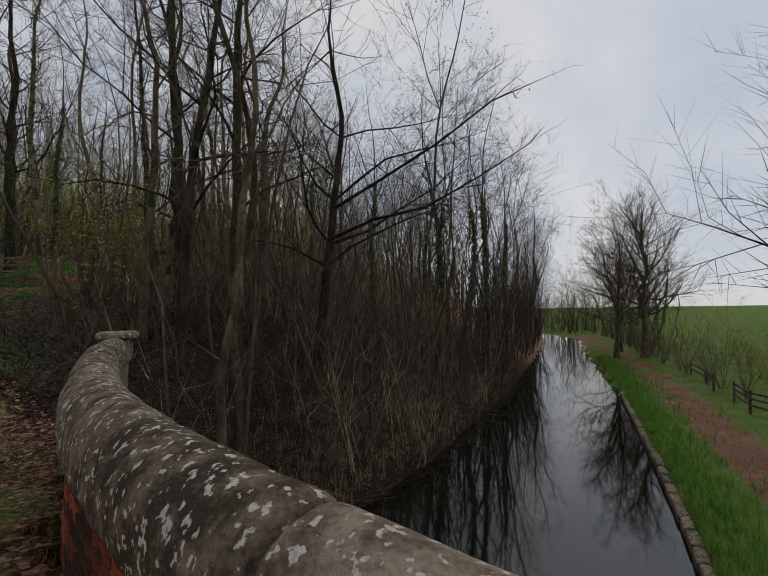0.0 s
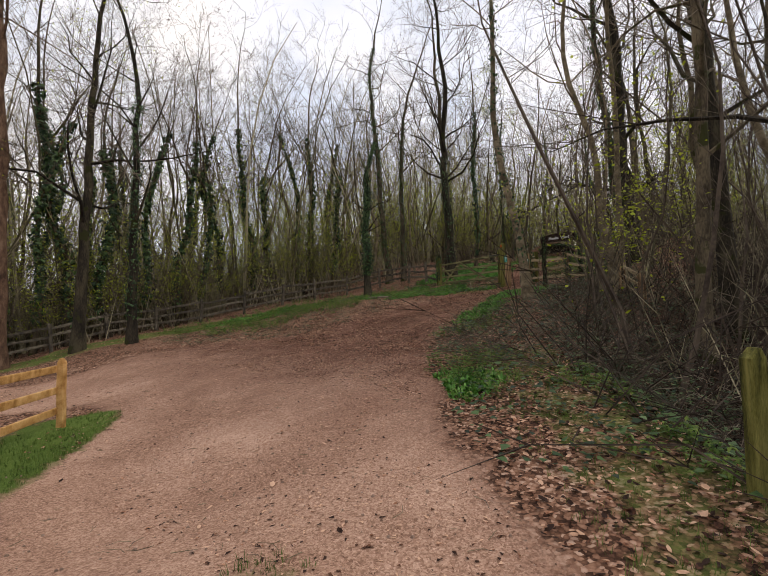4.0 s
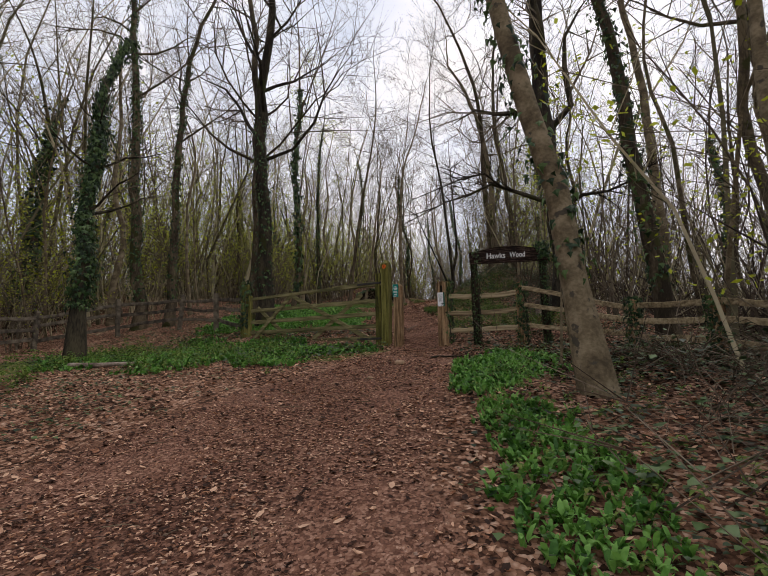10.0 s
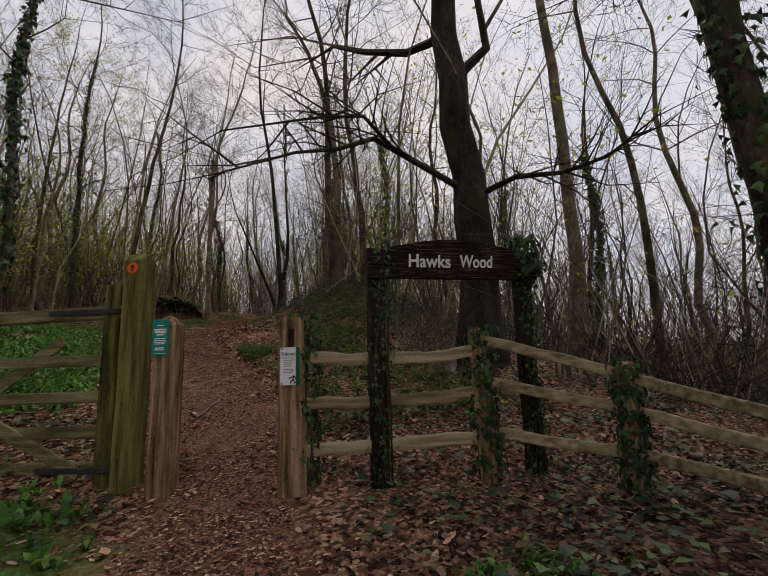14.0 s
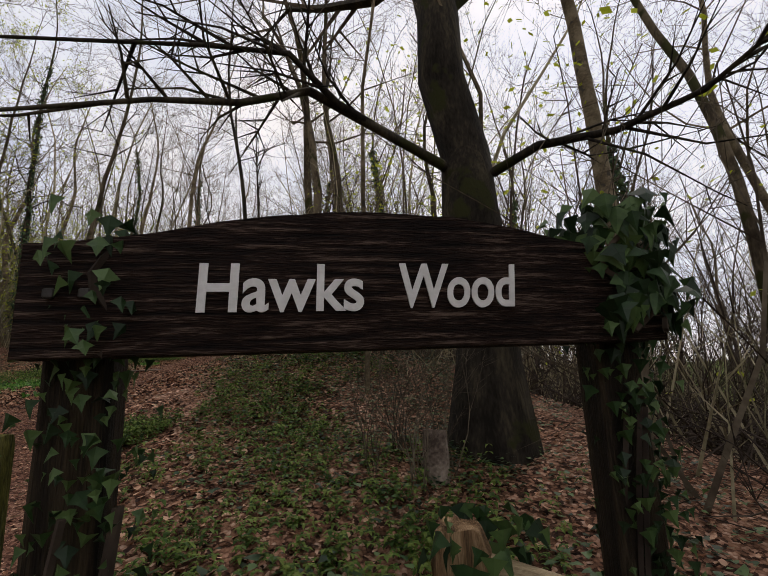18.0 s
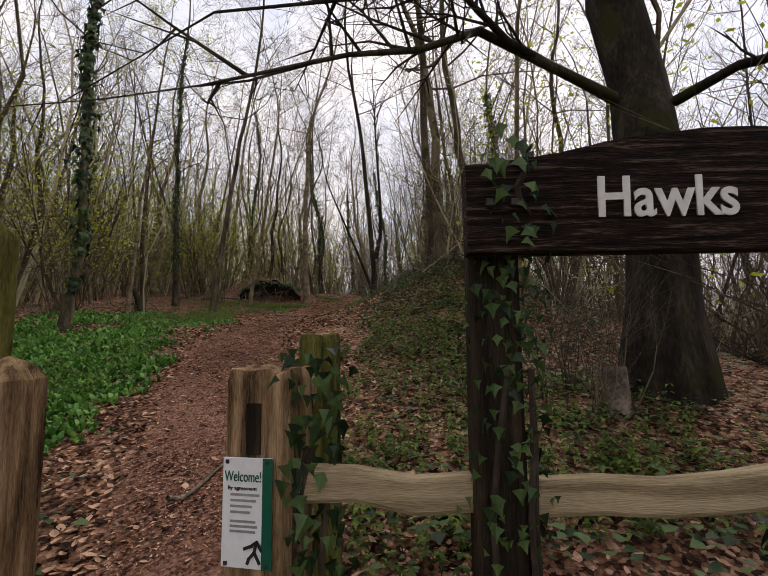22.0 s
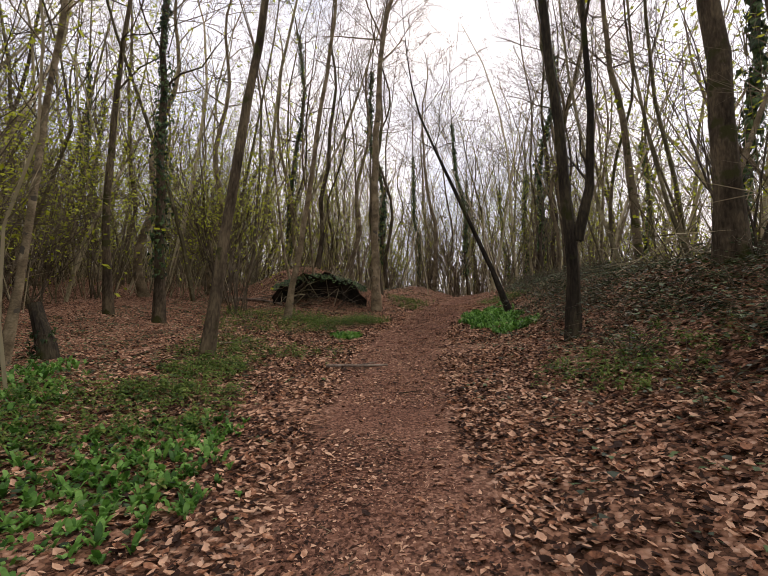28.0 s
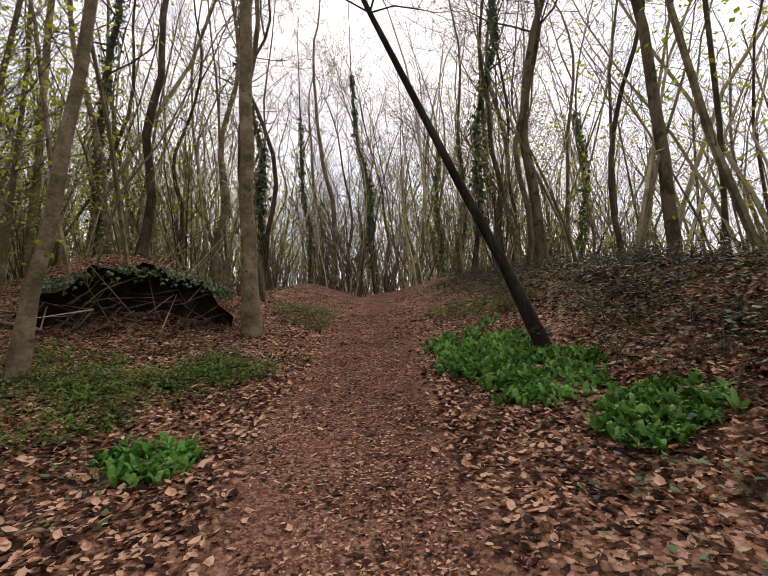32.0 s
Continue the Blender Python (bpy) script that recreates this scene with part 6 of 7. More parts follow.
def chips_keep(x, y):
    m = way_mask(x, y)
    return m * np.where(y < 7, .1, np.where(y < 9, .5, 1.0)) * (y > .5)


CHIPS = []
for i in range(10):
    g, rc = Geo(), random.Random(40 + i)
    ln, w = rc.uniform(.03, .09), rc.uniform(.008, .025)
    g.put([(-ln / 2, rc.uniform(-w, w) * .5, .004), (rc.uniform(-.2, .2) * ln, -w, .01), (ln / 2, 0, .006), (rc.uniform(-.2, .2) * ln, w, .014)], [(0, 1, 2, 3)])
    CHIPS.append(g)
strew_fast("leaf_crumbs", "crushed leaf crumbs and chips trodden into the way", "leaves", CHIPS, scatter(90000, -20, -3, 4, 40, 27, chips_keep), LITTER, 28, .25, .75)
PEBBLES = []
for i in range(5):
    g = Geo()
    rngp = random.Random(i)
    s_ = rngp.uniform(.006, .014)
    g.put([(-s_, -s_, 0), (s_, -s_ * .8, 0), (s_ * .9, s_, 0), (-s_ * .8, s_, 0), (-s_ * .5, -s_ * .5, s_), (s_ * .6, -s_ * .4, s_ * .9), (s_ * .4, s_ * .5, s_), (-s_ * .4, s_ * .6, s_ * .8)],
          [(4, 5, 6, 7), (0, 1, 5, 4), (1, 2, 6, 5), (2, 3, 7, 6), (3, 0, 4, 7)])
    PEBBLES.append(g)
strew_fast("gravel", "small pale pebbles trodden into the lane", "gravel", PEBBLES, scatter(2600, -19, -1.5, 0, 13, 29, lambda x, y: way_mask(x, y)), COBBLE, 30, .4, 1.0)


STICKS = []
for i in range(7):
    g = Geo()
    rs_ = random.Random(80 + i)
    ln = rs_.uniform(.08, .3)
    bend = rs_.uniform(-.2, .2) * ln
    tube(g, [(-ln / 2, 0, .006), (0, bend, .008), (ln / 2, 0, .005)], [.0035, .003, .0015], 4, False)
    if i % 2:
        twig(g, (0, bend, .008), (ln * .3, bend + ln * .25, .008), .002)
    STICKS.append(g)
strew_fast("small_sticks", "small dead sticks and twigs strewn over the way", "twigs", STICKS, scatter(1100, -20, -2.5, .5, 40, 33, lambda x, y: way_mask(x, y) * np.where(y < 18, .6, 1)), BARK_PALE, 34, .4, .85)


def patch(cx, cy, rx, ry, rot=0.0):
    """A soft-edged leafy patch."""
    c, s = math.cos(radians(rot)), math.sin(radians(rot))

    def keep(x, y):
        u, v = ((x - cx) * c + (y - cy) * s) / rx, (-(x - cx) * s + (y - cy) * c) / ry
        d = np.hypot(u, v) + .22 * np.sin(3.1 * x + 1.7 * y) + .15 * np.sin(5.3 * y - 2.2 * x)
        return np.where(d < 1, 1 - sm((d - .6) / .4) * .85, 0) * (way_mask(x, y) < .35)
    return keep, cx - max(rx, ry) * 1.2, cx + max(rx, ry) * 1.2, cy - max(rx, ry) * 1.2, cy + max(rx, ry) * 1.2


def grow(name, label, category, shapes, material, n, spec, seed, lo=.8, hi=1.25):
    keep, *rect = patch(*spec)
    strew_fast(name, label, category, shapes, scatter(n, *rect, seed, keep), material, seed, lo, hi)


G_LAB = "dense bright green wild garlic leaves"
for i, (n, spec, lo, hi) in enumerate([
        (1000, (-12.15, 15.6, .7, 1.4), .36, .62), (560, (-11.85, 12.8, .45, 1.5, 5), .36, .62), (2300, (-18.6, 23.0, 2.3, 2.6), .55, .9), (900, (-20.6, 26.8, 1.6, 2.2), .5, .8), (1000, (-16.6, 21.6, 1.1, 1.9), .5, .85),
        (800, (-15.15, 34.7, .62, 1.6), .5, .85), (230, (-14.9, 32.8, .4, .45), .5, .8), (110, (-18.0, 33.1, .4, .35), .5, .8), (900, (-17.0, 18.2, 2.4, .9, -12), .5, .85),
        (420, (-15.7, 17.4, 1.2, .7, -12), .5, .8), (1100, (-17.4, 16.7, 2.3, 1.2, -18), .45, .8), (600, (-18.5, 20.9, 2.4, 1.0), .5, .85), (500, (-19.5, 16.4, 2.4, .8, -30), .45, .7), (400, (-22.0, 12.5, 1.2, 2.2), .45, .7), (260, (-8.9, 7.6, .5, .6, 45), .4, .7), (700, (-18.2, 26.5, 1.0, 1.6), .4, .68)]):
    grow("wild_garlic", G_LAB, "wild garlic", GARLICS, GARLIC, n, spec, 200 + i, lo, hi)
for i, (n, spec) in enumerate([
        (500, (-19.2, 31.0, 1.5, 1.1)), (600, (-20.3, 35.0, 1.7, .9)), (500, (-18.6, 34.6, .8, 1.0)), (450, (-18.9, 28.4, 1.1, 1.0)),
        (230, (-8.9, 7.9, .8, .9, 45)), (300, (-11.0, 11.4, .45, 1.7, -12)), (600, (-19.5, 10.8, 1.4, 1.6)), (200, (-3.4, 2.9, .6, .9)), (70, (-2.3, 1.9, .4, 1.0, 40)), (300, (-4.7, 4.0, .5, .9, 45)), (900, (-19.8, 13.6, 2.2, 1.6)),
        (1600, (-18.2, 17.2, 3.8, 2.0, -12)), (900, (-21.5, 14.0, 2.6, 2.4)), (700, (-22.5, 10.5, 2.4, 1.6)), (260, (-11.6, 14.6, .9, 2.4)), (160, (-11.0, 11.0, 1.2, 1.4)),
        (350, (-9.3, 8.6, 1.3, 1.0, 45)), (260, (-7.6, 8.2, .9, .7, 45)), (200, (-6.2, 6.9, .5, .9, -45)), (600, (-13.0, 22.0, 1.1, 1.8)), (260, (-14.1, 22.3, .5, .6)),
        (500, (-12.6, 25.5, 1.2, 2.6)), (300, (-18.3, 35.2, .7, .6)), (450, (-20.0, 33.6, 1.6, 1.2)), (300, (-19.0, 29.6, .6, .5)), (260, (-18.9, 27.2, 1.2, .8)), (300, (-12.4, 19.9, 1.2, .7)),
        (300, (-14.3, 29.0, .8, 1.0)), (700, (-11.8, 20.6, 1.6, 1.4)), (500, (-12.6, 23.4, 1.3, 1.4)), (500, (-16.9, 22.3, 1.0, 2.0)), (400, (-17.5, 39.0, .8, 1.6)), (300, (-14.6, 37.5, .7, 1.4)), (120, (-18.9, 28.6, .5, .4))]):
    grow("woodland_herbs", "low green woodland herbs among dead leaves", "herbs", HERBS, HERB, int(n * (.62 if spec[1] < 19 else 1.0)), spec, 300 + i, *((.65, 1.15) if spec[0] < -18 and spec[1] < 18 else (.4, .85)))
strew_fast("ground_ivy", "dark ivy creeping over the woodland floor and bank", "ivy", IVIES,
           scatter(26000, -24, -9, 8, 44, 41, lambda x, y: (way_mask(x, y) < .1) * off_water(x, y) * np.where(along(x, y, RIDGE)[0] < 1.7, 1.0, .2) * (along(x, y, WAY)[0] < 8) * np.clip((along(x, y, WAY)[0] - .8) / 2, .08, 1)), IVY, 42, .5, .9)
strew_fast("ground_ivy", "dark ivy under the fence and gate", "ivy", IVIES, scatter(2200, -20, -6, 6, 20, 43, lambda x, y: (way_mask(x, y) < .1) * ((x > -11.6) | (y > 16.5))), IVY, 44, .8, 1.5)


def grass_keep(x, y):
    st_, _, _ = along(x, y, [(-3.9, 1.0), (-5.6, 2.25), (-7.7, 4.1)])
    ve, _, _ = along(x, y, [(-5.6, -0.1), (-7.9, 1.4), (-10.6, 2.5), (-13.7, 4.5)])
    fe, _, _ = along(x, y, [(-1.6, 1.2), (-3.2, 3.0), (-4.6, 4.4), (-6.6, 6.6), (-9.0, 9.2)])
    return np.maximum.reduce([.65 * (st_ < .3), 1.0 * (ve < .6), .35 * (fe < .8)])


strew_fast("grass", "short green grass tufts along the lane", "grass", TUFTS, scatter(6200, -15, -1.2, -.5, 10, 51, grass_keep), GRASS, 52, .2, .48)
LUSH = mat("lush_bank_grass", [(0.048, 0.12, 0.0144), (0.102, 0.228, 0.0264), (0.18, 0.336, 0.054)], 3, .6, 0.0, 30, island=.5, thin=0.35)
TALL = [tuft(60 + i, 8, .3, .006) for i in range(5)]
strew_fast("grass", "lush green grass along the towpath bank", "grass", TALL, scatter(4200, 4, 24, 3, 42, 53, lambda x, y: np.exp(-np.abs((x - np.interp(y, CY, CR)) * .88 - .5) * 1.6) * (x > np.interp(y, CY, CR) + .15)), LUSH, 54, .5, 1.0)
DRY = mat("dry_pale_grass", [(0.12, 0.085, 0.05), (0.22, 0.165, 0.1), (0.34, 0.27, 0.18)], 3, .8, 0.0, 30, island=.5)
strew_fast("dry_grass", "dead straw-coloured grass on the wood bank", "grass", TALL, scatter(1500, -6, 8, 9, 34, 55, lambda x, y: np.exp(-np.abs((np.interp(y, CY, CL) - x) - 1.0) * 1.0) * off_water(x, y)), DRY, 56, .7, 1.5)


# ---- brushwood and shrubs ----
def brush_shape(seed, n=7, h=1.0):
    rng = random.Random(seed)
    g = Geo()
    for _ in range(n):
        a, ln = rng.uniform(0, 6.28), h * rng.uniform(.6, 1.5)
        p, d = np.array([rng.gauss(0, .15), rng.gauss(0, .15), -.05]), unit(np.array([math.cos(a) * .7, math.sin(a) * .7, rng.uniform(.3, 1.4)]))
        pts = [p]
        for i in range(2):
            d = unit(d + np.array([rng.gauss(0, .35), rng.gauss(0, .35), rng.gauss(-.2, .3)]))
            p = p + d * ln / 2
            p[2] = max(p[2], .02)
            pts.append(p)
        tube(g, pts, [.007, .005, .002], 3, False)
        for _ in range(3):
            i = rng.randrange(1, 3)
            dd = unit(d + np.array([rng.gauss(0, .8), rng.gauss(0, .8), rng.gauss(.2, .5)]))
            twig(g, pts[i], pts[i] + dd * ln * .32, .0045)
    return g


BRUSH = [brush_shape(i, 7, h) for i, h in enumerate((.5, .7, .9, 1.1, 1.4))]


def right_bank(x, y):
    e, s, _ = along(x, y, EDGE)
    return (s < 0) * off_water(x, y) * (y < 19) * np.where(e < 4, 1.0, .5) * (e > .5)


def bramble(seed):
    """Arching stems of one bramble, and its leaves."""
    rng = random.Random(seed)
    g, lg = Geo(), Geo()
    for _ in range(6):
        a, ln, h = rng.uniform(0, 6.28), rng.uniform(.5, 1.2), rng.uniform(.15, .5)
        pts = [np.array([math.cos(a) * ln * t, math.sin(a) * ln * t, 4 * h * t * (1 - t * .85) - .02]) for t in (0, .3, .6, 1)]
        tube(g, pts, [.006, .005, .004, .002], 3, False)
        for _ in range(9):
            t = rng.uniform(.5, 2.99)
            p = pts[int(t)] + (pts[int(t) + 1] - pts[int(t)]) * (t % 1) + np.array([rng.gauss(0, .05), rng.gauss(0, .05), rng.gauss(0, .03)])
            b, s = rng.uniform(0, 6.28), rng.uniform(.025, .05)
            o, q = np.array([math.cos(b), math.sin(b), rng.uniform(-.5, .2)]), np.array([-math.sin(b), math.cos(b), rng.uniform(-.3, .3)])
            lg.put([p, p + q * s * .7 + o * s * .6, p + o * s * 1.7, p - q * s * .7 + o * s * .6], [(0, 1, 2, 3)])
    return g, lg


def on_bank(x, y):
    return (along(x, y, RIDGE)[0] < 2.3) * (y > 24) * (way_mask(x, y) < .02) * (along(x, y, WAY)[0] > 1.9) * np.clip((y - 23) / 4, .15, 1)


BRAMBLES = [bramble(i) for i in range(6)]
bank_spots = scatter(620, -15, -9.5, 24, 44, 71, on_bank)
strew_fast("bramble_stems", "arching dull bramble stems over the bank", "bramble", [q[0] for q in BRAMBLES], bank_spots, TWIG_MID, 72, .35, .75)
strew_fast("bramble_leaves", "dark green and bronze bramble leaves over the bank", "bramble", [q[1] for q in BRAMBLES], bank_spots, IVY, 72, .35, .75)
lane_spots = scatter(260, -12, -4.5, 6.5, 16, 73, lambda x, y: right_bank(x, y) * (along(x, y, EDGE)[0] < 3.2))
strew_fast("bramble_stems", "dead bramble stems on the slope beside the lane", "bramble", [q[0] for q in BRAMBLES], lane_spots, TWIG_PALE, 74, .5, 1.0)
strew_fast("bramble_leaves", "dark bramble leaves on the slope beside the lane", "bramble", [q[1] for q in BRAMBLES], lane_spots, IVY, 74, .5, 1.0)



strew_fast("brushwood", "tangle of pale dead bramble stems on the slope", "brushwood", BRUSH, scatter(170, -12, 1, 6, 16.5, 61, right_bank), TWIG_PALE, 62, .5, 1.0)
# undergrowth shade on the bank comes from its dark twig colour
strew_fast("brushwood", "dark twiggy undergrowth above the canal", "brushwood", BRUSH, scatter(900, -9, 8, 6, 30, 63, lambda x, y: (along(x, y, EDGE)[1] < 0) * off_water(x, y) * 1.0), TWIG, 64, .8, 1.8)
strew_fast("brushwood", "low dead stems among the green herbs", "brushwood", BRUSH, scatter(60, -11.2, -8, 8, 14, 65, lambda x, y: (way_mask(x, y) < .05) * 1.0), TWIG_PALE, 66, .4, .8)
strew_fast("brushwood", "dark low scrub over the wood floor", "brushwood", BRUSH, scatter(450, -50, -9, 19, 60, 67, wood_mask), SAPLING, 68, .9, 1.9)
strew_fast("brushwood", "dark scrub along the far fence", "brushwood", BRUSH, scatter(200, -34, -25.8, 2, 24, 69, wood_mask), TWIG, 70, .9, 1.8)


def shrub_meshes(seed, h, leaf=0, n=10):
    rng = random.Random(seed)
    g, tw, lv = Geo(), Geo(), []
    for _ in range(n):
        a = rng.uniform(0, 6.28)
        sp = rng.uniform(.12, .55)
        limb(g, rng, np.array([rng.gauss(0, .12), rng.gauss(0, .12), -.1]), (math.cos(a) * sp, math.sin(a) * sp, 1), h * rng.uniform(.7, 1.2), rng.uniform(.012, .028), 0, tw, .25, .14, (5, 4), lv)
    out = [("stem_spray", mesh_of("stem_spray", g, TWIG_MID)), ("twig_spray", mesh_of("twig_spray", tw, TWIG_MID))]
    if leaf:
        lg = Geo()
        for p, _ in lv:
            for _ in range(leaf):
                c = np.array(p) + np.array([rng.gauss(0, .08) for _ in range(3)])
                s = unit(np.array([rng.gauss(0, 1), rng.gauss(0, 1), rng.gauss(0, .4)])) * rng.uniform(.022, .045)
                u = unit(np.array([rng.gauss(0, 1), rng.gauss(0, 1), rng.gauss(0, .6)])) * rng.uniform(.016, .03)
                lg.put([c - s, c + u, c + s, c - u], [(0, 1, 2, 3)])
        out.append(("foliage", mesh_of("foliage", lg, YOUNG)))
    return out


def plant_shrub(meshes, name, label, x, y, rz, s, group="shrubs"):
    ob = thing(name, label, "shrub", group, (x, y, ground_at(x, y)), rz)
    for nm, me in meshes:
        tagged(part(nm, me, None, ob), kind="stuff")
    ob.scale = (s, s, s)
    return ob


BARE = [shrub_meshes(700 + i, h) for i, h in enumerate((2.2, 3.0, 3.8))]
GREEN = [shrub_meshes(720 + i, h, 2) for i, h in enumerate((2.4, 3.2, 4.2))]
rng = random.Random(31)
for i, (x, y) in enumerate(scatter(66, -36, -9, 8, 55, 81, wood_mask)):
    plant_shrub(GREEN[i % 3], "hazel_shrub", "hazel bush with fresh yellow-green leaves", x, y, rng.uniform(0, 360), rng.uniform(.7, 1.15))
for i, (x, y) in enumerate(scatter(60, -34, 4, 6, 52, 82, wood_mask)):
    plant_shrub(BARE[i % 3], "bare_shrub", "leafless many-stemmed bush in the underwood", x, y, rng.uniform(0, 360), rng.uniform(.7, 1.2))
for i in range(26):
    x, y = -26.3 - .5 * math.sin(i * 2.1) - (i % 3) * .9, 6 + i * .62
    plant_shrub(GREEN[i % 3], "hazel_shrub", "hazel bush with fresh leaves behind the far fence", x, y, i * 77, .75 + (i % 4) * .12)
for i in range(34):
    plant_shrub((GREEN + BARE)[i % 6], "hazel_shrub", "bushy underwood past the fence along the track", -26.6 - (i % 4) * 1.6, -6 + i * .52, i * 77, 1.0 + (i % 4) * .15)
for x, y, s_ in ((-11.45, 20.75, .34), (-11.2, 20.95, .36), (-11.75, 21.05, .32), (-11.5, 21.3, .34), (-10.6, 24.6, .6)):
    plant_shrub(BARE[0], "bare_shrub", "dense low twiggy bush at the foot of the large beech", x, y, x * 90, s_)
for i in range(40):
    y = 22 + i * 1.5
    x = np.interp(y, CY, CR) + 5.8 + math.sin(i * 1.7) * .6
    plant_shrub((GREEN + BARE)[i % 6], "hedge_shrub", "tall unkempt hedge bush beside the towpath", x, y, i * 50, .62 + (i % 3) * .16, "towpath hedge")
for i in range(9):
    y = 19 + i * 1.6
    x = np.interp(y, CY, CR) + 8.4 + i * .15
    plant_shrub((GREEN + BARE)[(i * 2) % 6], "hedge_shrub", "low green hedge bush behind the towpath fence", x, y, i * 70, .5 + (i % 3) * .12, "towpath hedge")

for i in range(26):
    x, y = 25 + (i % 9) * 2.6 + math.sin(i * 2.3), 93 + (i // 9) * 3.5 + math.cos(i * 1.7)
    if x < np.interp(y, CY, CR) + .8:
        continue
    plant_shrub((GREEN + BARE)[i % 6], "waterside_shrub", "dense bush closing the view along the canal", x, y, i * 50, 1.5 + (i % 3) * .3, "towpath hedge")
for i in range(34):
    x, y = -21.5 - (i * 7 % 13), 27 + i * .62
    if float(wood_mask(np.array([x]), np.array([y]))[0]) > 0:
        plant_shrub(GREEN[i % 3], "hazel_shrub", "tall hazel bush with fresh yellow-green leaves", x, y, i * 83, 1.0 + (i % 4) * .15)

# trees across the water and closing the view along it
for i, (x, y, h, r, lab) in enumerate(((20.4, 40.5, 12, .24, "ivy-hung broad bare tree beside the towpath"), (23.6, 41.6, 14.5, .38, "large round-crowned bare tree beside the towpath"), (12.6, 10.6, 12, .22, "bare budding tree overhanging the towpath"), (24.6, 48.0, 12, .2, "bare broad tree beside the towpath"))):
    tm = tree_meshes(800 + i, [(0, 0, 0), (.1, 0, 2), (.2, .1, 4)], r, h, n_limbs=44, first=.16, reach=.46, kids=(9, 8), up=.45, forks=3, ivy=200 if i == 0 else 0, ivy_to=.4)
    plant_tree("broad_tree", lab, "tree", tm, (x, y, ground_at(x, y)), i * 40, "towpath trees")
rng = random.Random(17)
n = 0
while n < 74:
    y = rng.uniform(48, 110)
    left = rng.random() < .4
    x = np.interp(y, CY, CL) - rng.uniform(.5, 16) if left else np.interp(y, CY, CR) + (rng.uniform(4.5, 11) if y < 82 else rng.uniform(.8, 17))
    h, meshes = SHAPES[rng.randrange(len(SHAPES))]
    ob = plant_tree("woodland_tree", "bare waterside tree far along the canal", "tree", meshes, (x, y, ground_at(x, y)), rng.uniform(0, 360), "waterside trees")
    s_ = rng.uniform(.6, .95)
    ob.scale = (s_ * 1.35, s_ * 1.35, s_)
    n += 1
strew("far_scrub", "dense bare scrub closing the view along the canal", "undergrowth", [pole_geo(950 + i, h, 6) for i, h in enumerate((4, 5, 6, 7))],
      [(x, y) for x, y in scatter(620, 2, 60, 40, 116, 91, lambda x, y: ((x < np.interp(y, CY, CL) - .3) & (x > np.interp(y, CY, CL) - 9)) | ((x > np.interp(y, CY, CR) + .6) & (x < np.interp(y, CY, CR) + 16) & (y > 84)) | ((x > np.interp(y, CY, CR) + 5) & (x < np.interp(y, CY, CR) + 9) & (y > 44)))], TWIG, 92)

# fresh leaf haze in the underwood
HAZE = []
for i in range(8):
    rh = random.Random(970 + i)
    g = Geo()
    for _ in range(24):
        c = np.array([rh.gauss(0, .35), rh.gauss(0, .35), rh.uniform(.3, 4.2)])
        s = unit(np.array([rh.gauss(0, 1), rh.gauss(0, 1), rh.gauss(0, .4)])) * rh.uniform(.02, .04)
        u = unit(np.array([rh.gauss(0, 1), rh.gauss(0, 1), rh.gauss(0, .6)])) * rh.uniform(.014, .026)
        g.put([c - s, c + u, c + s, c - u], [(0, 1, 2, 3)])
    HAZE.append(g)
strew_fast("young_foliage", "thin haze of young yellow-green leaves in the underwood", "foliage", HAZE, scatter(8500, -50, -8, 2, 62, 95, lambda x, y: np.maximum(wood_mask(x, y), .12 * ((y > 24) & (x < -19))) * (along(x, y, WAY)[0] > 5)), YOUNG, 96, 1.1, 2.1)

strew_fast("hedge_leaves", "olive budding leaves of the towpath hedge", "foliage", HAZE, scatter(520, 8, 50, 19, 84, 97, lambda x, y: np.abs((x - np.interp(y, CY, CR)) - 6.2) < 1.3), HERB, 98, .4, .75)

# leafy bushes that close the far end of the way
for i in range(16):
    plant_shrub((GREEN + BARE)[(i * 5) % 6], "hazel_shrub", "leafy bush closing the far end of the way", -19.5 + (i % 6) * 1.5 + .3 * math.sin(i), 47 + (i // 6) * 2.6 + (i % 2), i * 61, .8 + (i % 3) * .15)

# ---- the ivy-topped hollow by the bend ----
hol = thing("root_plate", "dark earthen hollow under an ivy-grown overturned root plate", "root plate", at=(-19.85, 36.75, ground_at(-19.6, 36.2) - .05), rz=18)
g = Geo()
rows, cols = 8, 14
vv = []
for i in range(rows):
    for j in range(cols):
        x, z = (j / (cols - 1) - .5) * 2.7, i / (rows - 1) * 1.4 * (1 - .5 * abs(2 * j / (cols - 1) - 1) ** 2.2 + .08 * math.sin(j * 1.9)) - .25
        bow = .55 * (1 - (2 * j / (cols - 1) - 1) ** 2) * math.sin(min(1, i / (rows - 1)) * 2.6)
        q = noise.noise(Vector((x * 1.8, z * 2.2, 4)))
        vv.append((x, .15 + bow * .7 + q * .16 - (.35 if i == rows - 1 else 0), z))
vv += [(x, y + .7, z - .02) for x, y, z in vv]
k = rows * cols
ff = [(i * cols + j, i * cols + j + 1, (i + 1) * cols + j + 1, (i + 1) * cols + j) for i in range(rows - 1) for j in range(cols - 1)]
g.put(vv, ff + [tuple(k + q for q in reversed(f)) for f in ff] + [((rows - 1) * cols + j, (rows - 1) * cols + j + 1, k + (rows - 1) * cols + j + 1, k + (rows - 1) * cols + j) for j in range(cols - 1)])
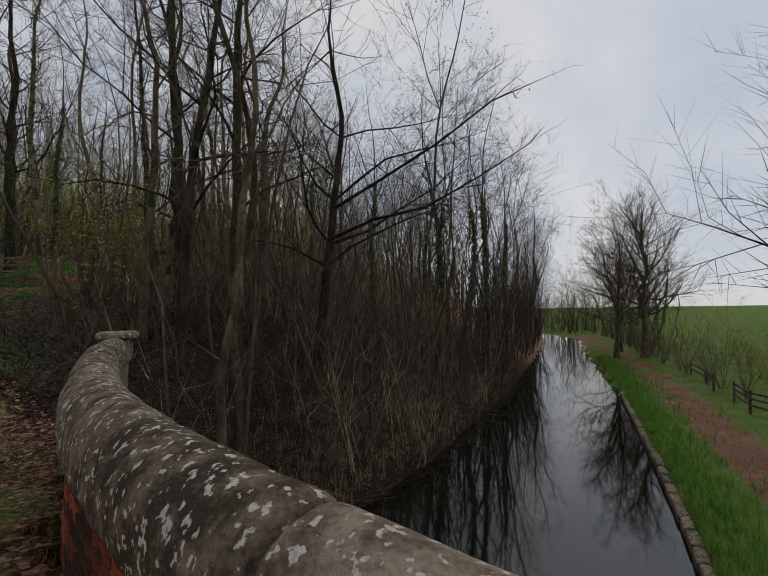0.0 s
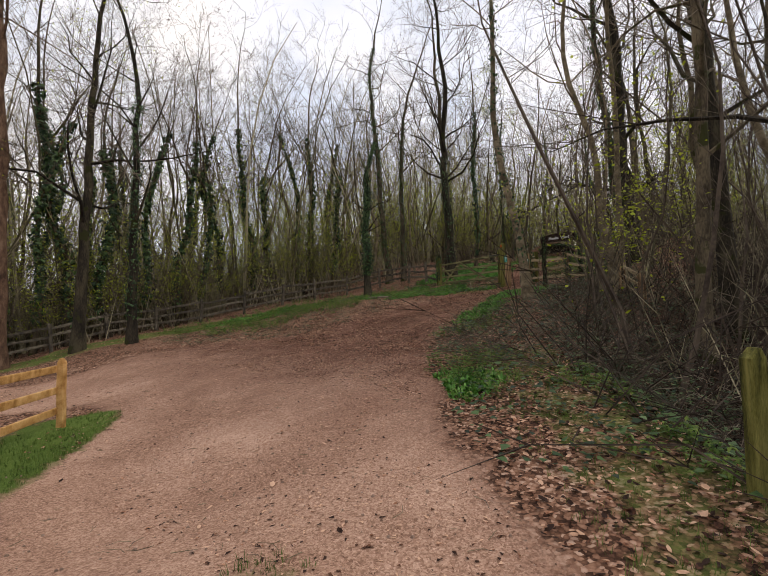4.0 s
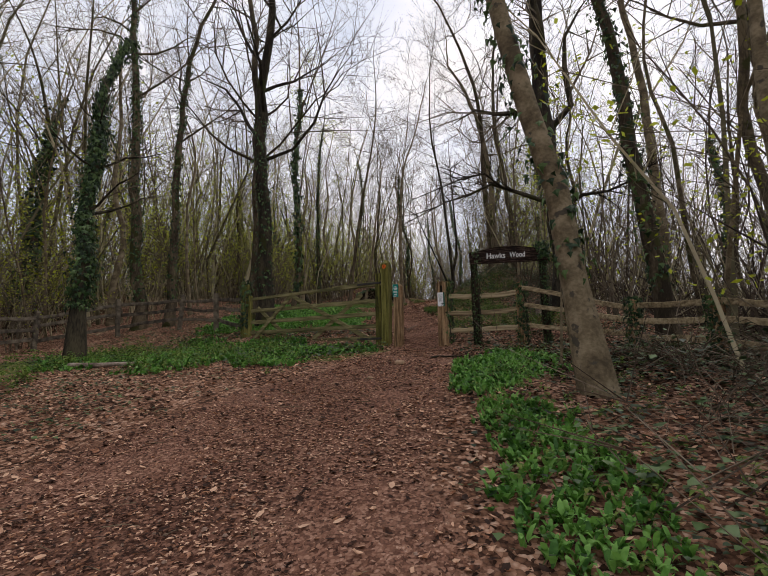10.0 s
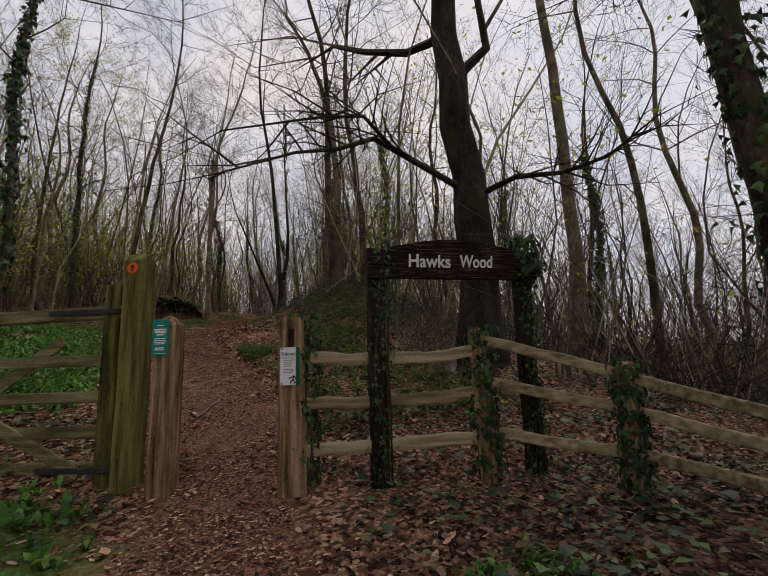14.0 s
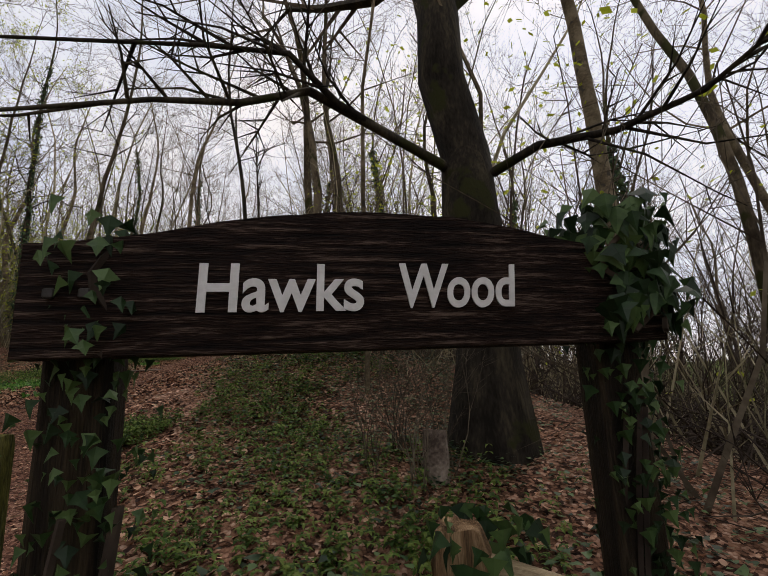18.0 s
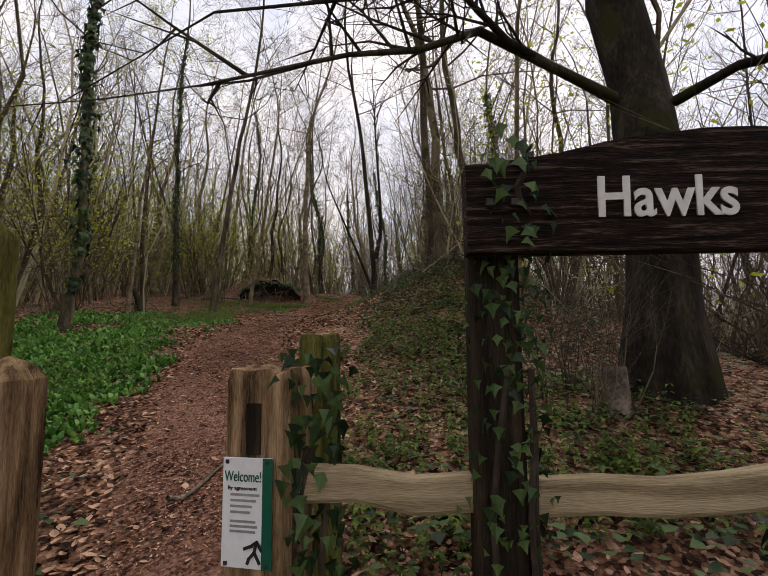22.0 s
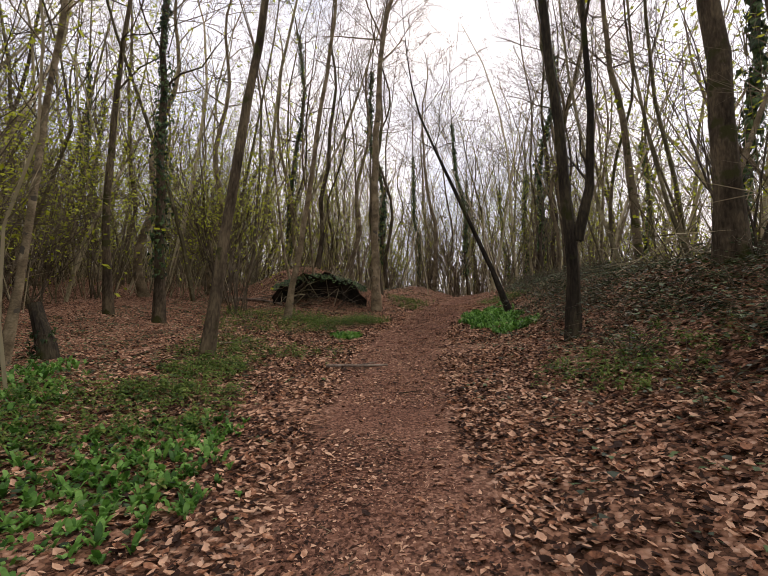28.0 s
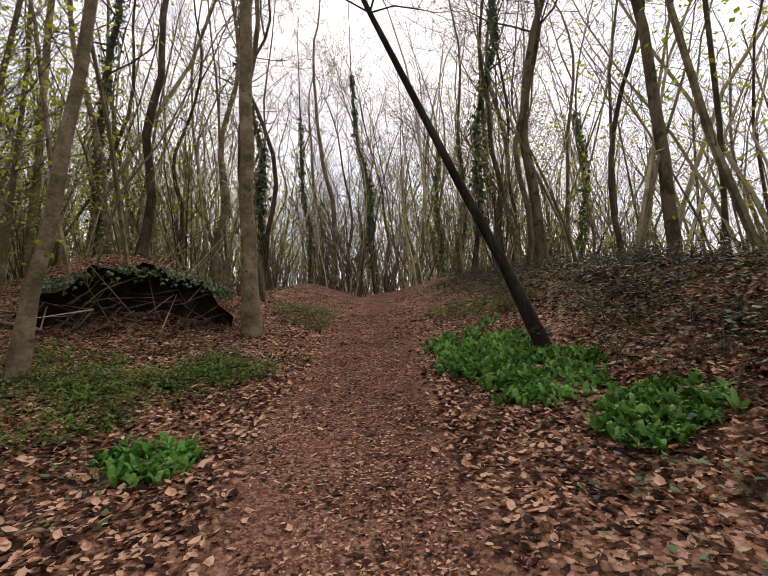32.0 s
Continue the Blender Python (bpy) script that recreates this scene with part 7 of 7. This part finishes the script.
# near-black brown over the whole earth face
EARTH = mat("dark_earth", [(0.008, 0.006, 0.005), (0.02, 0.015, 0.012), (0.05, 0.038, 0.03)], 5, .95, .8)
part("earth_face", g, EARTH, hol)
g = Geo()
rng = random.Random(5)
for _ in range(1500):
    x, y = rng.uniform(-1.35, 1.35), rng.uniform(-.12, .95)
    ivy_leaf(g, (x, y, 1.1 - .22 * abs(x) ** 1.8 + rng.uniform(-.02, .1) - (rng.uniform(0, .3) ** 1.5 if y < .0 else 0)), (0, -.7, .7), rng.uniform(.045, .085), rng)
tagged(part("ivy", g, IVY, hol), kind="stuff")
for _ in range(46):
    g = Geo()
    p = np.array([rng.uniform(-1.3, 1.3), rng.uniform(-.15, .2), rng.uniform(0, .85)])
    d = unit(np.array([rng.gauss(0, 1), rng.gauss(0, .3), rng.gauss(-.2, .7)]))
    tube(g, [p, p + d * .35 + np.array([0, 0, -.05]), p + d * .7], [.011, .008, .003], 5, False)
    part("root", g, GREYWOOD, hol)

# ---- setts at the bridge crown ----
setts = tagged(new("pavement"), "worn pale stone setts half buried in the lane", "setts", kind="structure")
sett = Geo()
box(sett, (.185, .11, .09), None, .02)
sett_me = [mesh_of("sett", rough_up(Geo_copy, .006, 9, i), COBBLE) for i, Geo_copy in enumerate([sett])]
rng = random.Random(6)
for i in range(6, 22):
    for j in range(11):
        if rng.random() < .56:
            continue
        u, v = -.2 - i * .128, -1.25 + j * .215 + (.1 if i % 2 else 0)
        x, y = -1.4 + u * .82 - v * -.57, .15 - u * .57 + v * .82
        if along(x, y, WAY)[0] > 1.35 or x > -1.2:
            continue
        ob = new("sett", sett_me[0])
        ob.parent = setts
        ob.matrix_world = pose(x, y, ground_at(x, y) - .032 + rng.uniform(-.012, .006), rng.uniform(-5, 5), rng.uniform(-5, 5), 55 + rng.uniform(-12, 12))

# ---- bricks of the parapet, laid in courses ----
bg = Geo()
box(bg, (.215, .03, .065), None, .006)
brick_me = mesh_of("brick", bg, BRICK)
rng = random.Random(12)
for c_ in range(10):
    z = .68 - c_ * .075
    s = .08 + (.11 if c_ % 2 else 0)
    while s < 5.3:
        c, t, nrm = wall_at(s + .1)
        ob = new("brick", brick_me)
        ob.parent = parapet
        ob.matrix_world = pose(*(c + nrm * (half - .008 + rng.uniform(-.003, .004))), z, 0, 0, math.degrees(math.atan2(t[1], t[0])) + rng.uniform(-.6, .6))
        s += .226
